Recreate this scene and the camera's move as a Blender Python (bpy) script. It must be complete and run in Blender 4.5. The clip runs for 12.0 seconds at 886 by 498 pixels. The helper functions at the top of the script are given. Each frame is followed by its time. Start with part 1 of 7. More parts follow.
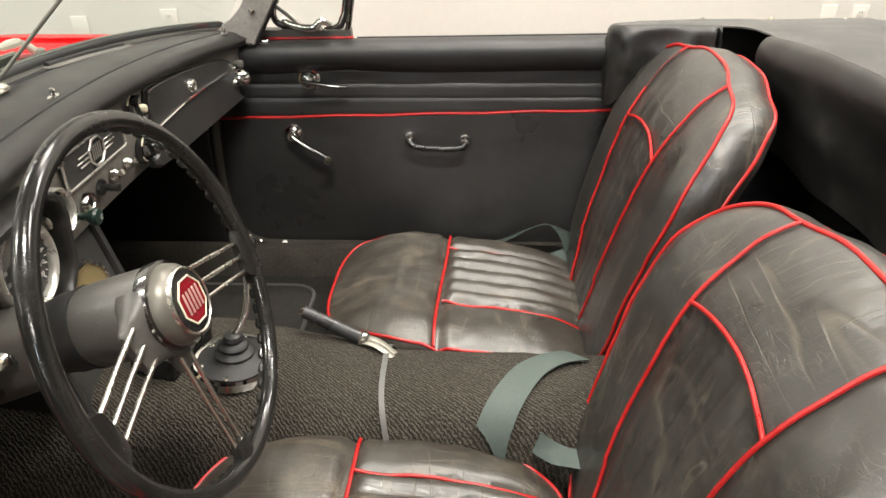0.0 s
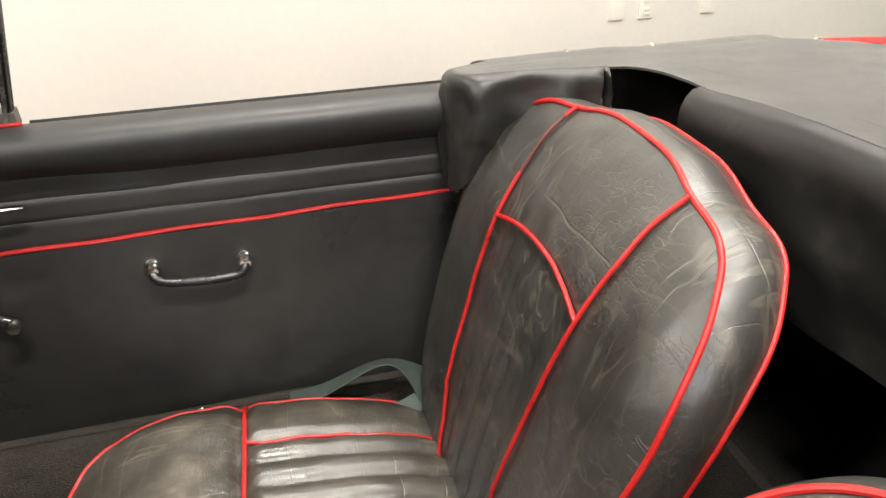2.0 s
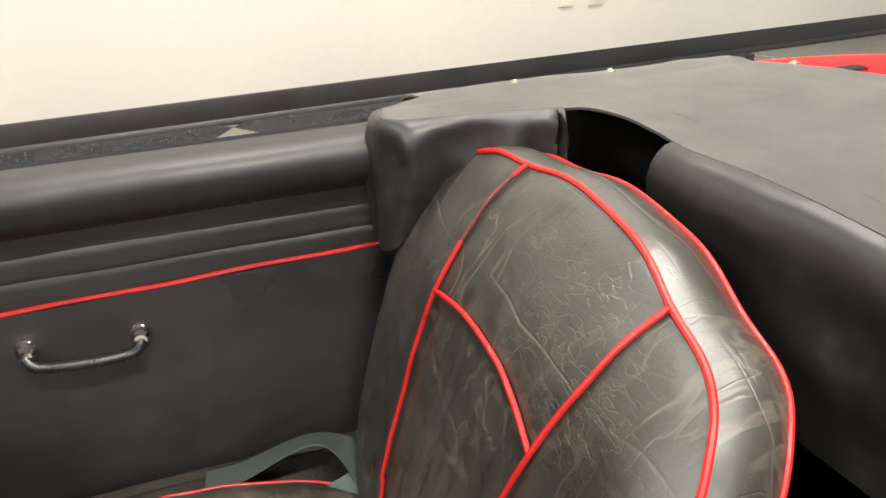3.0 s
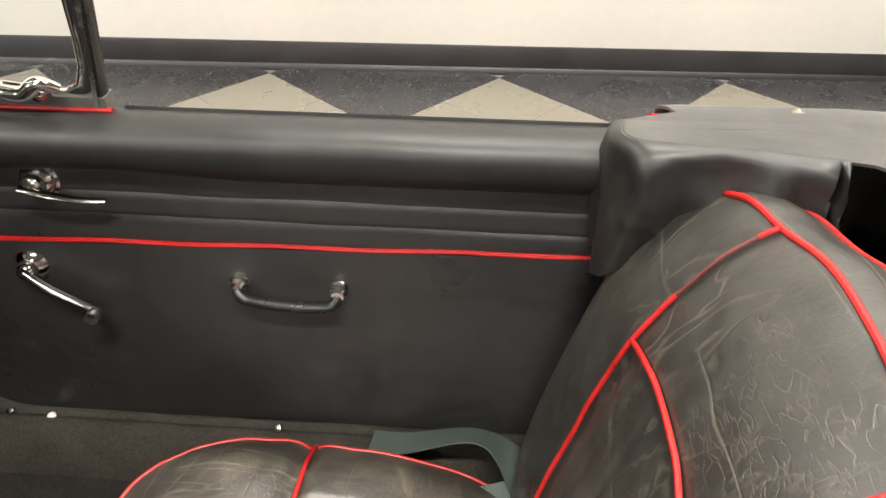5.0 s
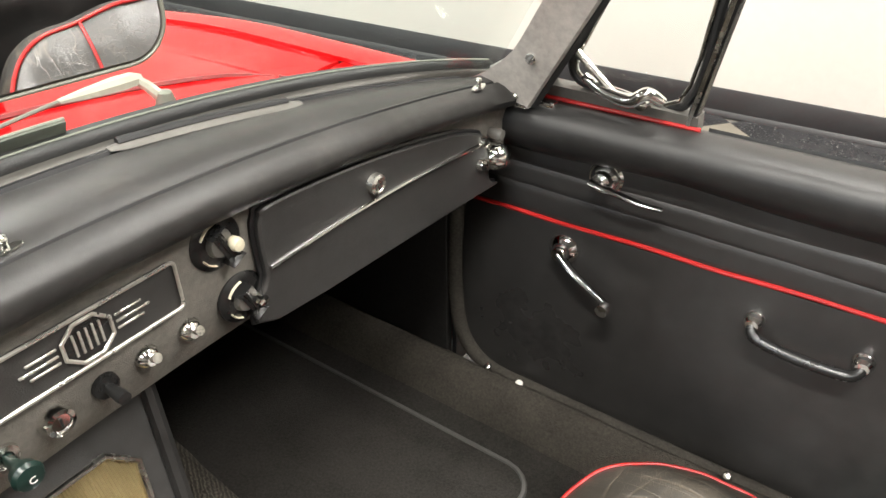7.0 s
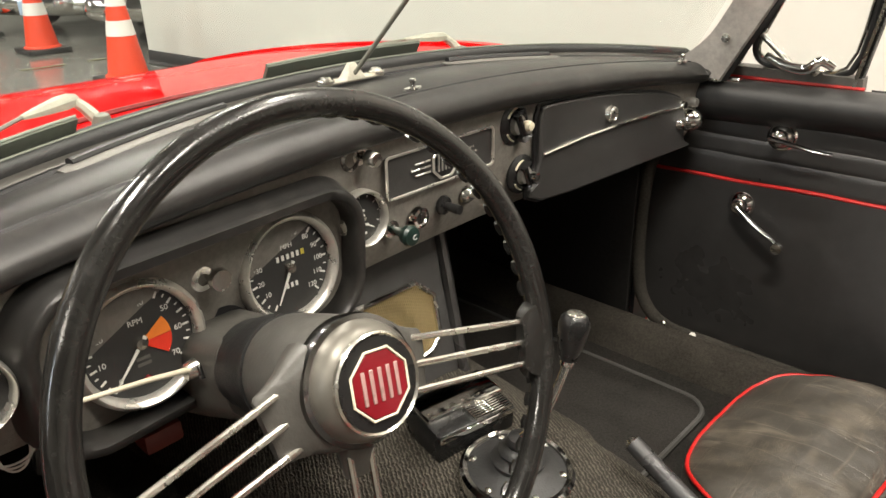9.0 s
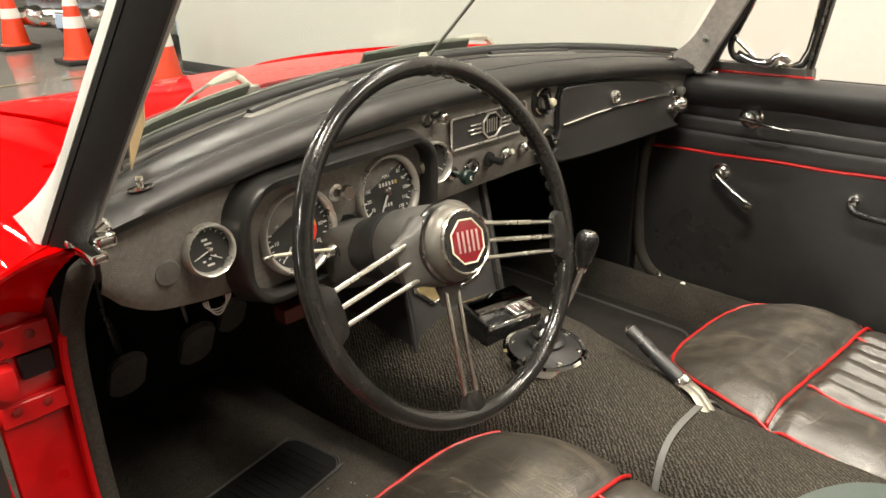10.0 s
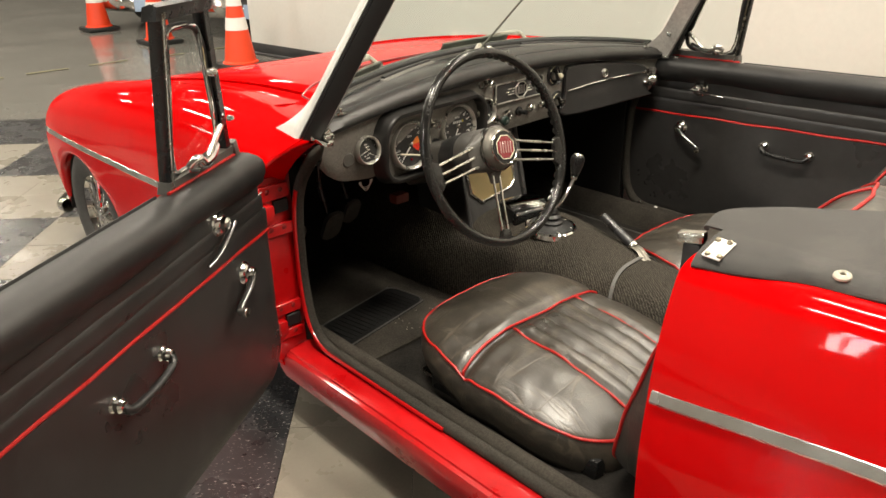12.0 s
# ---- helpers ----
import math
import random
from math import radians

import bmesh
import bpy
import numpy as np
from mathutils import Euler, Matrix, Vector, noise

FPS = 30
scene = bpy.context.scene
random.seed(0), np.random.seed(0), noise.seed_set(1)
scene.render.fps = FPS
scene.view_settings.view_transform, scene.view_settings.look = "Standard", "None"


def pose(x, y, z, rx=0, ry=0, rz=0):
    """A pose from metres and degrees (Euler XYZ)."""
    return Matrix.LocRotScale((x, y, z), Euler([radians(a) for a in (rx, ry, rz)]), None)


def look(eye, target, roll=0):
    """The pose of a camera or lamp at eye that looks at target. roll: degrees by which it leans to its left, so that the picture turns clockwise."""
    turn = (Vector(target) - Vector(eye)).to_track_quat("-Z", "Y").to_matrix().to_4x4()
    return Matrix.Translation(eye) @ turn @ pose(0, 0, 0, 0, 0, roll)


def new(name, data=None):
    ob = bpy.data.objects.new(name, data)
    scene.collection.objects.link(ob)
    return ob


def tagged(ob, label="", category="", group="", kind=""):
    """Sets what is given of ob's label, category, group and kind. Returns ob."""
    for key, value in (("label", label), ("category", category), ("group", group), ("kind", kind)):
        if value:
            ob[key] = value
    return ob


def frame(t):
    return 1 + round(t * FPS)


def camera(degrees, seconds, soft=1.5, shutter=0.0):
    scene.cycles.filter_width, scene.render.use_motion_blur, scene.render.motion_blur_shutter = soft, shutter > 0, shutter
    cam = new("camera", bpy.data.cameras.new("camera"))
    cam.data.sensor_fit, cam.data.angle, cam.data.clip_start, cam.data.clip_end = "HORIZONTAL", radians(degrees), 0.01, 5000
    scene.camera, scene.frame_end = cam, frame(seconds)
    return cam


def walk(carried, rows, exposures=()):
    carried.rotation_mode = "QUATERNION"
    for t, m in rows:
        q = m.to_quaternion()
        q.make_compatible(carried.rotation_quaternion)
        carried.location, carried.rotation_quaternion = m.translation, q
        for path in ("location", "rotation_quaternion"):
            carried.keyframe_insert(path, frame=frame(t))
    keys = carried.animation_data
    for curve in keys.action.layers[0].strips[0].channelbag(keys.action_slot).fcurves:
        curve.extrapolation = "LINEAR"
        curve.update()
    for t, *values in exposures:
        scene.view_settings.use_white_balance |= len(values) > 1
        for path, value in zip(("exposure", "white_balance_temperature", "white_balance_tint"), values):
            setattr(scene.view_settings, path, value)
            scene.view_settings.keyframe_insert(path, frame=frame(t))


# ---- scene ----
cam = camera(62.36, 12.0)
PATH = [
    (0, (0.063, -0.951, 1.095), (-0.007, 0.796, 0.123), -0.4),
    (0.5, (0.031, -0.774, 1.091), (0.085, 0.972, 0.116), -0.2),
    (1, (0.011, -0.61, 1.082), (0.189, 1.123, 0.1), -0.1),
    (1.5, (0.042, -0.453, 1.074), (0.376, 1.25, 0.079), 0.1),
    (2, (0.073, -0.33, 1.057), (0.558, 1.328, 0.049), 0.4),
    (2.5, (0.107, -0.23, 1.067), (0.72, 1.368, 0.034), 1.0),
    (4.5, (0.261, -0.065, 1.111), (0.466, 1.537, -0.069), 2.2),
    (5, (0.209, -0.064, 1.101), (0.151, 1.536, -0.096), 2.0),
    (5.5, (0.154, -0.077, 1.099), (-0.174, 1.486, -0.104), 1.4),
    (6, (0.09, -0.094, 1.098), (-0.484, 1.403, -0.096), 0.7),
    (6.5, (0.036, -0.121, 1.101), (-0.745, 1.303, -0.067), 0.2),
    (7, (0.014, -0.167, 1.093), (-0.94, 1.193, -0.021), -0.4),
    (7.5, (-0.004, -0.235, 1.044), (-1.086, 1.095, 0.013), -0.9),
    (7.7, (-0.007, -0.27, 1.023), (-1.127, 1.053, 0.026), -1.1),
    (9.3, (0.151, -0.672, 0.966), (-1.12, 0.655, 0.175), -1.1),
    (9.5, (0.186, -0.731, 0.969), (-1.088, 0.597, 0.187), -1.1),
    (10, (0.286, -0.874, 0.984), (-0.999, 0.447, 0.207), -1.1),
    (10.5, (0.363, -1.014, 1.005), (-0.93, 0.297, 0.223), -1.0),
    (11, (0.468, -1.176, 1.035), (-0.834, 0.118, 0.24), -0.8),
    (11.5, (0.6, -1.295, 1.069), (-0.717, -0.022, 0.265), -0.9),
    (12, (0.787, -1.439, 1.113), (-0.548, -0.195, 0.294), -1.1),
]
walk(cam, [(t, look(eye, target, roll)) for t, eye, target, roll in PATH],
     exposures=[(0, 0.0, 6500, 10), (2.5, 0.17, 6500, 10), (4.5, 0.13, 6500, 10), (5.5, 0.27, 6450, 10), (6.5, 0.38, 6350, 10), (7.0, 0.38, 6350, 10), (7.5, 0.24, 6400, 10),
                (9.5, 0.05, 6900, 10), (10.5, 0.05, 7100, 10), (12, -0.27, 7150, 10)])

# ---- light ----
world = bpy.data.worlds.new("world")
scene.world = world
world.use_nodes = True
wn = world.node_tree.nodes
sky = wn.new("ShaderNodeTexSky")
sky.sky_type, sky.sun_disc = "NISHITA", False
sky.sun_elevation, sky.sun_rotation = radians(40), radians(200)
world.node_tree.links.new(sky.outputs[0], wn["Background"].inputs[0])
wn["Background"].inputs[1].default_value = 0.10
scene.view_settings.exposure = 0.0
LAMP = 112.0        # watts of one ceiling strip
WINDOW = 90.0      # watts of daylight in one window opening


# ---- small tools ----
def lerp(a, b, k):
    return a + (b - a) * k


def table(x, rows):
    """Smooth reading of a small table of (x, value)."""
    if x <= rows[0][0]:
        return rows[0][1]
    if x >= rows[-1][0]:
        return rows[-1][1]
    d = [(b[1] - a[1]) / (b[0] - a[0]) for a, b in zip(rows, rows[1:])]
    g = [d[0]] + [0.0 if p * q <= 0 else 2 * p * q / (p + q) for p, q in zip(d, d[1:])] + [d[-1]]
    for i in range(len(d)):
        (x0, v0), (x1, v1) = rows[i], rows[i + 1]
        if x <= x1:
            w = x1 - x0
            k = (x - x0) / w
            return (1 + 2 * k) * (1 - k) ** 2 * v0 + k * (1 - k) ** 2 * w * g[i] + k * k * (3 - 2 * k) * v1 - k * k * (1 - k) * w * g[i + 1]


def empty(name, label="", category="", group="", kind=""):
    return tagged(new(name), label, category, group, kind)


def part(name, bm, material, parent=None, label="", angle=40, flip=False):
    """Links a bmesh as one mesh object, under a thing or part."""
    me = bpy.data.meshes.new(name)
    bmesh.ops.recalc_face_normals(bm, faces=bm.faces[:])
    if flip:
        bmesh.ops.reverse_faces(bm, faces=bm.faces[:])
    bm.to_mesh(me)
    bm.free()
    me.materials.append(material)
    for p in me.polygons:
        p.use_smooth = True
    me.set_sharp_from_angle(angle=radians(angle))
    ob = new(name, me)
    ob.parent = parent
    if label:
        ob["label"] = label
    return ob


def thing(name, bm, material, label, category, group="", kind="", angle=40):
    return tagged(part(name, bm, material, angle=angle), label, category, group, kind)


def box(bm, c, s, bevel=0.0, seg=2, m=None):
    made = bmesh.ops.create_cube(bm, size=1.0)["verts"]
    for v in made:
        v.co = Vector((v.co.x * s[0] + c[0], v.co.y * s[1] + c[1], v.co.z * s[2] + c[2]))
    if m is not None:
        for v in made:
            v.co = m @ v.co
    if bevel > 0:
        edges = list({e for v in made for e in v.link_edges})
        bmesh.ops.bevel(bm, geom=edges, offset=bevel, segments=seg, profile=0.6, affect="EDGES")
    return bm


def a_box(c, s, bevel=0.0, seg=2, m=None):
    return box(bmesh.new(), c, s, bevel, seg, m)


def loft(bm, rings, closed=True, caps=True, loop=False):
    """Joins rings of equally many points by quads."""
    vs = [[bm.verts.new(p) for p in r] for r in rings]
    n = len(vs[0])
    pairs = list(zip(vs, vs[1:])) + ([(vs[-1], vs[0])] if loop else [])
    for a, b in pairs:
        for i in range(n if closed else n - 1):
            j = (i + 1) % n
            bm.faces.new((a[i], a[j], b[j], b[i]))
    if caps and closed and not loop:
        bm.faces.new(vs[0][::-1])
        bm.faces.new(vs[-1])
    return bm


def a_loft(rings, closed=True, caps=True, loop=False):
    return loft(bmesh.new(), rings, closed, caps, loop)


def smooth_line(points, steps=6, closed=False):
    """A Catmull-Rom line through points."""
    pts = [Vector(p) for p in points]
    n, out = len(pts), []
    for i in range(n if closed else n - 1):
        p0 = pts[(i - 1) % n] if closed or i > 0 else pts[0]
        p1, p2 = pts[i], pts[(i + 1) % n]
        p3 = pts[(i + 2) % n] if closed or i + 2 < n else pts[-1]
        for k in range(steps):
            t = k / steps
            out.append(0.5 * (2 * p1 + (p2 - p0) * t + (2 * p0 - 5 * p1 + 4 * p2 - p3) * t * t + (3 * p1 - p0 - 3 * p2 + p3) * t ** 3))
    if not closed:
        out.append(pts[-1])
    return out


def tube(bm, pts, r, seg=8, closed=False, flat=1.0, up=None):
    """A round bar along points; r is a number or a function of 0..1."""
    pts = [Vector(p) for p in pts]
    n, rings = len(pts), []
    side = None
    for i, p in enumerate(pts):
        a = pts[(i - 1) % n] if closed or i > 0 else p
        b = pts[(i + 1) % n] if closed or i < n - 1 else p
        d = (b - a).normalized()
        if side is None:
            ref = Vector(up) if up else (Vector((0, 0, 1)) if abs(d.z) < 0.9 else Vector((1, 0, 0)))
            side = d.cross(ref).normalized()
        else:
            side = (side - d * side.dot(d)).normalized()
        top = side.cross(d)
        rr = r(i / max(1, n - 1)) if callable(r) else r
        rings.append([p + rr * (math.cos(2 * math.pi * k / seg) * side + flat * math.sin(2 * math.pi * k / seg) * top) for k in range(seg)])
    return loft(bm, rings, True, not closed, closed)


def a_tube(pts, r, seg=8, closed=False, flat=1.0, up=None):
    return tube(bmesh.new(), pts, r, seg, closed, flat, up)


def lathe(bm, profile, m=None, seg=24):
    """Turns (radius, height) pairs round the z axis of m."""
    m = m or Matrix()
    rings = [[m @ Vector((max(r, 1e-5) * math.cos(2 * math.pi * k / seg), max(r, 1e-5) * math.sin(2 * math.pi * k / seg), h)) for k in range(seg)] for r, h in profile]
    loft(bm, rings, loop=min(profile[0][0], profile[-1][0]) > 0.002)
    bmesh.ops.remove_doubles(bm, verts=bm.verts[:], dist=2e-5)
    return bm


def a_lathe(profile, m=None, seg=24):
    return lathe(bmesh.new(), profile, m, seg)


def along(origin, axis, turn=0.0):
    """A pose at origin whose z looks along axis."""
    return Matrix.Translation(origin) @ Vector(axis).to_track_quat("Z", "Y").to_matrix().to_4x4() @ Matrix.Rotation(turn, 4, "Z")


def sheet(bm, grid, thick=0.0):
    """A skin over a grid of points, with a second skin behind it when thick."""
    n, m = len(grid), len(grid[0])
    P = np.array([[tuple(p) for p in row] for row in grid], float)
    vs = [[bm.verts.new(P[i, j]) for j in range(m)] for i in range(n)]
    for i in range(n - 1):
        for j in range(m - 1):
            bm.faces.new((vs[i][j], vs[i][j + 1], vs[i + 1][j + 1], vs[i + 1][j]))
    if thick:
        du = np.gradient(P, axis=0)
        dv = np.gradient(P, axis=1)
        nn = np.cross(du, dv)
        nn /= np.linalg.norm(nn, axis=2, keepdims=True) + 1e-12
        Q = P - nn * thick
        ws = [[bm.verts.new(Q[i, j]) for j in range(m)] for i in range(n)]
        for i in range(n - 1):
            for j in range(m - 1):
                bm.faces.new((ws[i][j], ws[i + 1][j], ws[i + 1][j + 1], ws[i][j + 1]))
        rim = [(i, 0) for i in range(n)] + [(n - 1, j) for j in range(1, m)] + [(i, m - 1) for i in range(n - 2, -1, -1)] + [(0, j) for j in range(m - 2, 0, -1)]
        for (a, b), (c, d) in zip(rim, rim[1:] + rim[:1]):
            bm.faces.new((vs[a][b], vs[c][d], ws[c][d], ws[a][b]))
    return bm


def a_sheet(grid, thick=0.0):
    return sheet(bmesh.new(), grid, thick)


def plate(bm, outline, axis_m, depth, bevel=0.0):
    """A flat plate with a 2D outline in the xy plane of axis_m, raised by depth along its z."""
    lo = [axis_m @ Vector((x, y, 0)) for x, y in outline]
    hi = [axis_m @ Vector((x, y, depth)) for x, y in outline]
    loft(bm, [lo, hi])
    if bevel:
        bmesh.ops.bevel(bm, geom=bm.edges[:], offset=bevel, segments=2, affect="EDGES")
    return bm


def a_plate(outline, axis_m, depth, bevel=0.0):
    return plate(bmesh.new(), outline, axis_m, depth, bevel)


def round_rect(w, h, r, seg=4):
    out = []
    for cx, cy, a in ((w / 2 - r, h / 2 - r, 0), (-w / 2 + r, h / 2 - r, 90), (-w / 2 + r, -h / 2 + r, 180), (w / 2 - r, -h / 2 + r, 270)):
        for k in range(seg + 1):
            b = radians(a + 90 * k / seg)
            out.append((cx + r * math.cos(b), cy + r * math.sin(b)))
    return out


# ---- materials ----
def mat(name, col, rough=0.5, metal=0.0, var=0.2, scale=6.0, fine=90.0, bump=0.0, bscale=250.0, coat=0.0, rvar=0.12, spec=0.5, col2=None, mix_lo=0.55, mix_hi=0.75, mscale=3.0):
    """A surface with large and fine variation in colour and gloss, and fine relief."""
    m = bpy.data.materials.new(name)
    m.use_nodes = True
    nt = m.node_tree
    N, L = nt.nodes, nt.links
    b = N["Principled BSDF"]
    tc = N.new("ShaderNodeTexCoord")

    def noise_at(s, detail=4.0, rough_=0.6):
        n = N.new("ShaderNodeTexNoise")
        n.inputs["Scale"].default_value, n.inputs["Detail"].default_value, n.inputs["Roughness"].default_value = s, detail, rough_
        L.new(tc.outputs["Object"], n.inputs["Vector"])
        return n

    big, small = noise_at(scale), noise_at(fine, 3.0)
    add = N.new("ShaderNodeMath")
    add.operation = "ADD"
    L.new(big.outputs["Fac"], add.inputs[0])
    L.new(small.outputs["Fac"], add.inputs[1])
    rng = N.new("ShaderNodeMapRange")
    rng.inputs["From Min"].default_value, rng.inputs["From Max"].default_value = 0.6, 1.4
    rng.inputs["To Min"].default_value, rng.inputs["To Max"].default_value = 1 - var, 1 + var
    L.new(add.outputs[0], rng.inputs["Value"])
    mul = N.new("ShaderNodeMix")
    mul.data_type, mul.blend_type = "RGBA", "MULTIPLY"
    mul.inputs["Factor"].default_value = 1.0
    mul.inputs["A"].default_value = (*col, 1)
    if col2 is not None:
        mm = N.new("ShaderNodeMix")
        mm.data_type = "RGBA"
        mm.inputs["A"].default_value, mm.inputs["B"].default_value = (*col, 1), (*col2, 1)
        third = noise_at(mscale, 6.0, 0.7)
        ramp = N.new("ShaderNodeMapRange")
        ramp.inputs["From Min"].default_value, ramp.inputs["From Max"].default_value = mix_lo, mix_hi
        L.new(third.outputs["Fac"], ramp.inputs["Value"])
        L.new(ramp.outputs[0], mm.inputs["Factor"])
        L.new(mm.outputs["Result"], mul.inputs["A"])
    grey = N.new("ShaderNodeCombineColor")
    for k in range(3):
        L.new(rng.outputs[0], grey.inputs[k])
    L.new(grey.outputs[0], mul.inputs["B"])
    L.new(mul.outputs["Result"], b.inputs["Base Color"])
    rr = N.new("ShaderNodeMapRange")
    rr.inputs["From Min"].default_value, rr.inputs["From Max"].default_value = 0.3, 0.7
    rr.inputs["To Min"].default_value, rr.inputs["To Max"].default_value = max(0.0, rough - rvar), min(1.0, rough + rvar)
    L.new(big.outputs["Fac"], rr.inputs["Value"])
    L.new(rr.outputs[0], b.inputs["Roughness"])
    b.inputs["Metallic"].default_value = metal
    b.inputs["Specular IOR Level"].default_value = spec
    b.inputs["Coat Weight"].default_value = coat
    b.inputs["Coat Roughness"].default_value = 0.04
    if bump:
        bn = N.new("ShaderNodeBump")
        bn.inputs["Strength"].default_value, bn.inputs["Distance"].default_value = min(1.0, bump), 0.002
        fine_n = noise_at(bscale, 3.0)
        L.new(fine_n.outputs["Fac"], bn.inputs["Height"])
        L.new(bn.outputs[0], b.inputs["Normal"])
    return m


def nodes_of(m):
    return m.node_tree.nodes, m.node_tree.links


def leather(name, col, wear, rough, worn_from, crack):
    """Old creased hide: soft folds, fine curved creases in two directions, grain, and scuffs that have lost their dye."""
    m = mat(name, col, rough, var=0.3, scale=7, fine=60, col2=wear, mix_lo=worn_from, mix_hi=worn_from + 0.55, mscale=8, rvar=0.13, spec=0.85)
    N, L = nodes_of(m)
    b = N["Principled BSDF"]
    tc = N.new("ShaderNodeTexCoord")

    def noise_at(scale, detail, stretch=(1, 1, 1), turn=(0, 0, 0), distort=0.0):
        mp, n = N.new("ShaderNodeMapping"), N.new("ShaderNodeTexNoise")
        mp.inputs["Scale"].default_value, mp.inputs["Rotation"].default_value = stretch, turn
        L.new(tc.outputs["Object"], mp.inputs["Vector"])
        n.inputs["Scale"].default_value, n.inputs["Detail"].default_value, n.inputs["Distortion"].default_value = scale, detail, distort
        L.new(mp.outputs[0], n.inputs["Vector"])
        return n.outputs["Fac"]

    def calc(op, a, k, c=None):
        n = N.new("ShaderNodeMath")
        n.operation = op
        L.new(a, n.inputs[0])
        if isinstance(k, float):
            n.inputs[1].default_value = k
        else:
            L.new(k, n.inputs[1])
        if c is not None:
            n.inputs[2].default_value = c
        return n.outputs[0]

    def span(a, lo, hi, to0=0.0, to1=1.0):
        r = N.new("ShaderNodeMapRange")
        for key, v in (("From Min", lo), ("From Max", hi), ("To Min", to0), ("To Max", to1)):
            r.inputs[key].default_value = v
        L.new(a, r.inputs["Value"])
        return r.outputs[0]

    folds = noise_at(8.0, 2.0, (1.0, 0.55, 0.8), (0.3, 0.2, 0.7), 0.6)
    puckers = noise_at(26.0, 3.0, (0.6, 1.3, 0.8), (0.5, 0.3, 0.2), 0.8)
    lines = []
    for scale, stretch, turn, width, m_scale, m_lo, m_hi in ((10.0, (1.8, 0.20, 0.45), (0.4, 0.3, 0.9), 0.022, 6.0, 0.42, 0.62), (18.0, (0.22, 1.6, 0.5), (0.2, 0.6, 0.5), 0.024, 7.0, 0.42, 0.62), (70.0, (1.5, 0.5, 1.0), (0.7, 0.2, 0.4), 0.04, 9.0, 0.46, 0.64)):
        n = noise_at(scale, 2.0, stretch, turn, 0.5)
        near = span(calc("ABSOLUTE", calc("ADD", n, -0.5), 0.0), 0.0, width, 1.0, 0.0)
        lines.append(calc("MULTIPLY", near, span(noise_at(m_scale, 3.0, turn=turn), m_lo, m_hi)))
    grain = N.new("ShaderNodeTexVoronoi")
    grain.inputs["Scale"].default_value = 420.0
    L.new(tc.outputs["Object"], grain.inputs["Vector"])
    # fine cracks between small plates of the old surface
    warp, bend = N.new("ShaderNodeTexNoise"), N.new("ShaderNodeVectorMath")
    warp.inputs["Scale"].default_value, bend.operation = 22.0, "MULTIPLY_ADD"
    L.new(tc.outputs["Object"], warp.inputs["Vector"])
    bend.inputs[1].default_value = (0.035, 0.035, 0.035)
    L.new(warp.outputs["Color"], bend.inputs[0])
    L.new(tc.outputs["Object"], bend.inputs[2])
    plates = N.new("ShaderNodeTexVoronoi")
    plates.feature = "DISTANCE_TO_EDGE"
    plates.inputs["Scale"].default_value = 95.0
    L.new(bend.outputs[0], plates.inputs["Vector"])
    split = calc("MULTIPLY", span(plates.outputs["Distance"], 0.0, 0.06, 1.0, 0.0), span(noise_at(34.0, 4.0, turn=(0.2, 0.5, 0.1)), 0.45, 0.66, 0.0, crack))
    lines.append(split)
    # dye worn off along the creases
    worn = calc("MAXIMUM", calc("MAXIMUM", calc("MAXIMUM", lines[0], lines[1]), calc("MULTIPLY", lines[2], 0.6)), calc("MULTIPLY", split, 0.75))
    dye = N.new("ShaderNodeMix")
    dye.data_type = "RGBA"
    dye.inputs["B"].default_value = (*wear, 1)
    L.new(calc("MULTIPLY", worn, 0.34), dye.inputs["Factor"])
    L.new(b.inputs["Base Color"].links[0].from_socket, dye.inputs["A"])
    L.new(dye.outputs["Result"], b.inputs["Base Color"])
    prev = None
    for h, strength, dist in ((folds, 0.34, 0.012), (puckers, 0.26, 0.004), (lines[0], 0.42, -0.0012), (lines[1], 0.42, -0.0010), (lines[2], 0.40, -0.0008), (lines[3], 0.28, -0.0008), (grain.outputs["Distance"], 0.14, 0.0006)):
        bn = N.new("ShaderNodeBump")
        bn.invert = dist < 0
        bn.inputs["Strength"].default_value, bn.inputs["Distance"].default_value = strength, abs(dist)
        L.new(h, bn.inputs["Height"])
        if prev:
            L.new(prev, bn.inputs["Normal"])
        prev = bn.outputs[0]
    L.new(prev, b.inputs["Normal"])
    b.inputs["Coat Weight"].default_value, b.inputs["Coat Roughness"].default_value = 0.12, 0.32
    return m


def carpet(name, col, scale=620.0, strength=0.8):
    m = mat(name, col, 0.95, var=0.55, scale=9, fine=240, rvar=0.03, spec=0.15)
    N, L = nodes_of(m)
    tc = N.new("ShaderNodeTexCoord")
    v = N.new("ShaderNodeTexVoronoi")
    v.inputs["Scale"].default_value = scale
    L.new(tc.outputs["Object"], v.inputs["Vector"])
    bn = N.new("ShaderNodeBump")
    bn.inputs["Strength"].default_value, bn.inputs["Distance"].default_value, bn.invert = strength, 0.004, True
    L.new(v.outputs["Distance"], bn.inputs["Height"])
    L.new(bn.outputs[0], N["Principled BSDF"].inputs["Normal"])
    return m


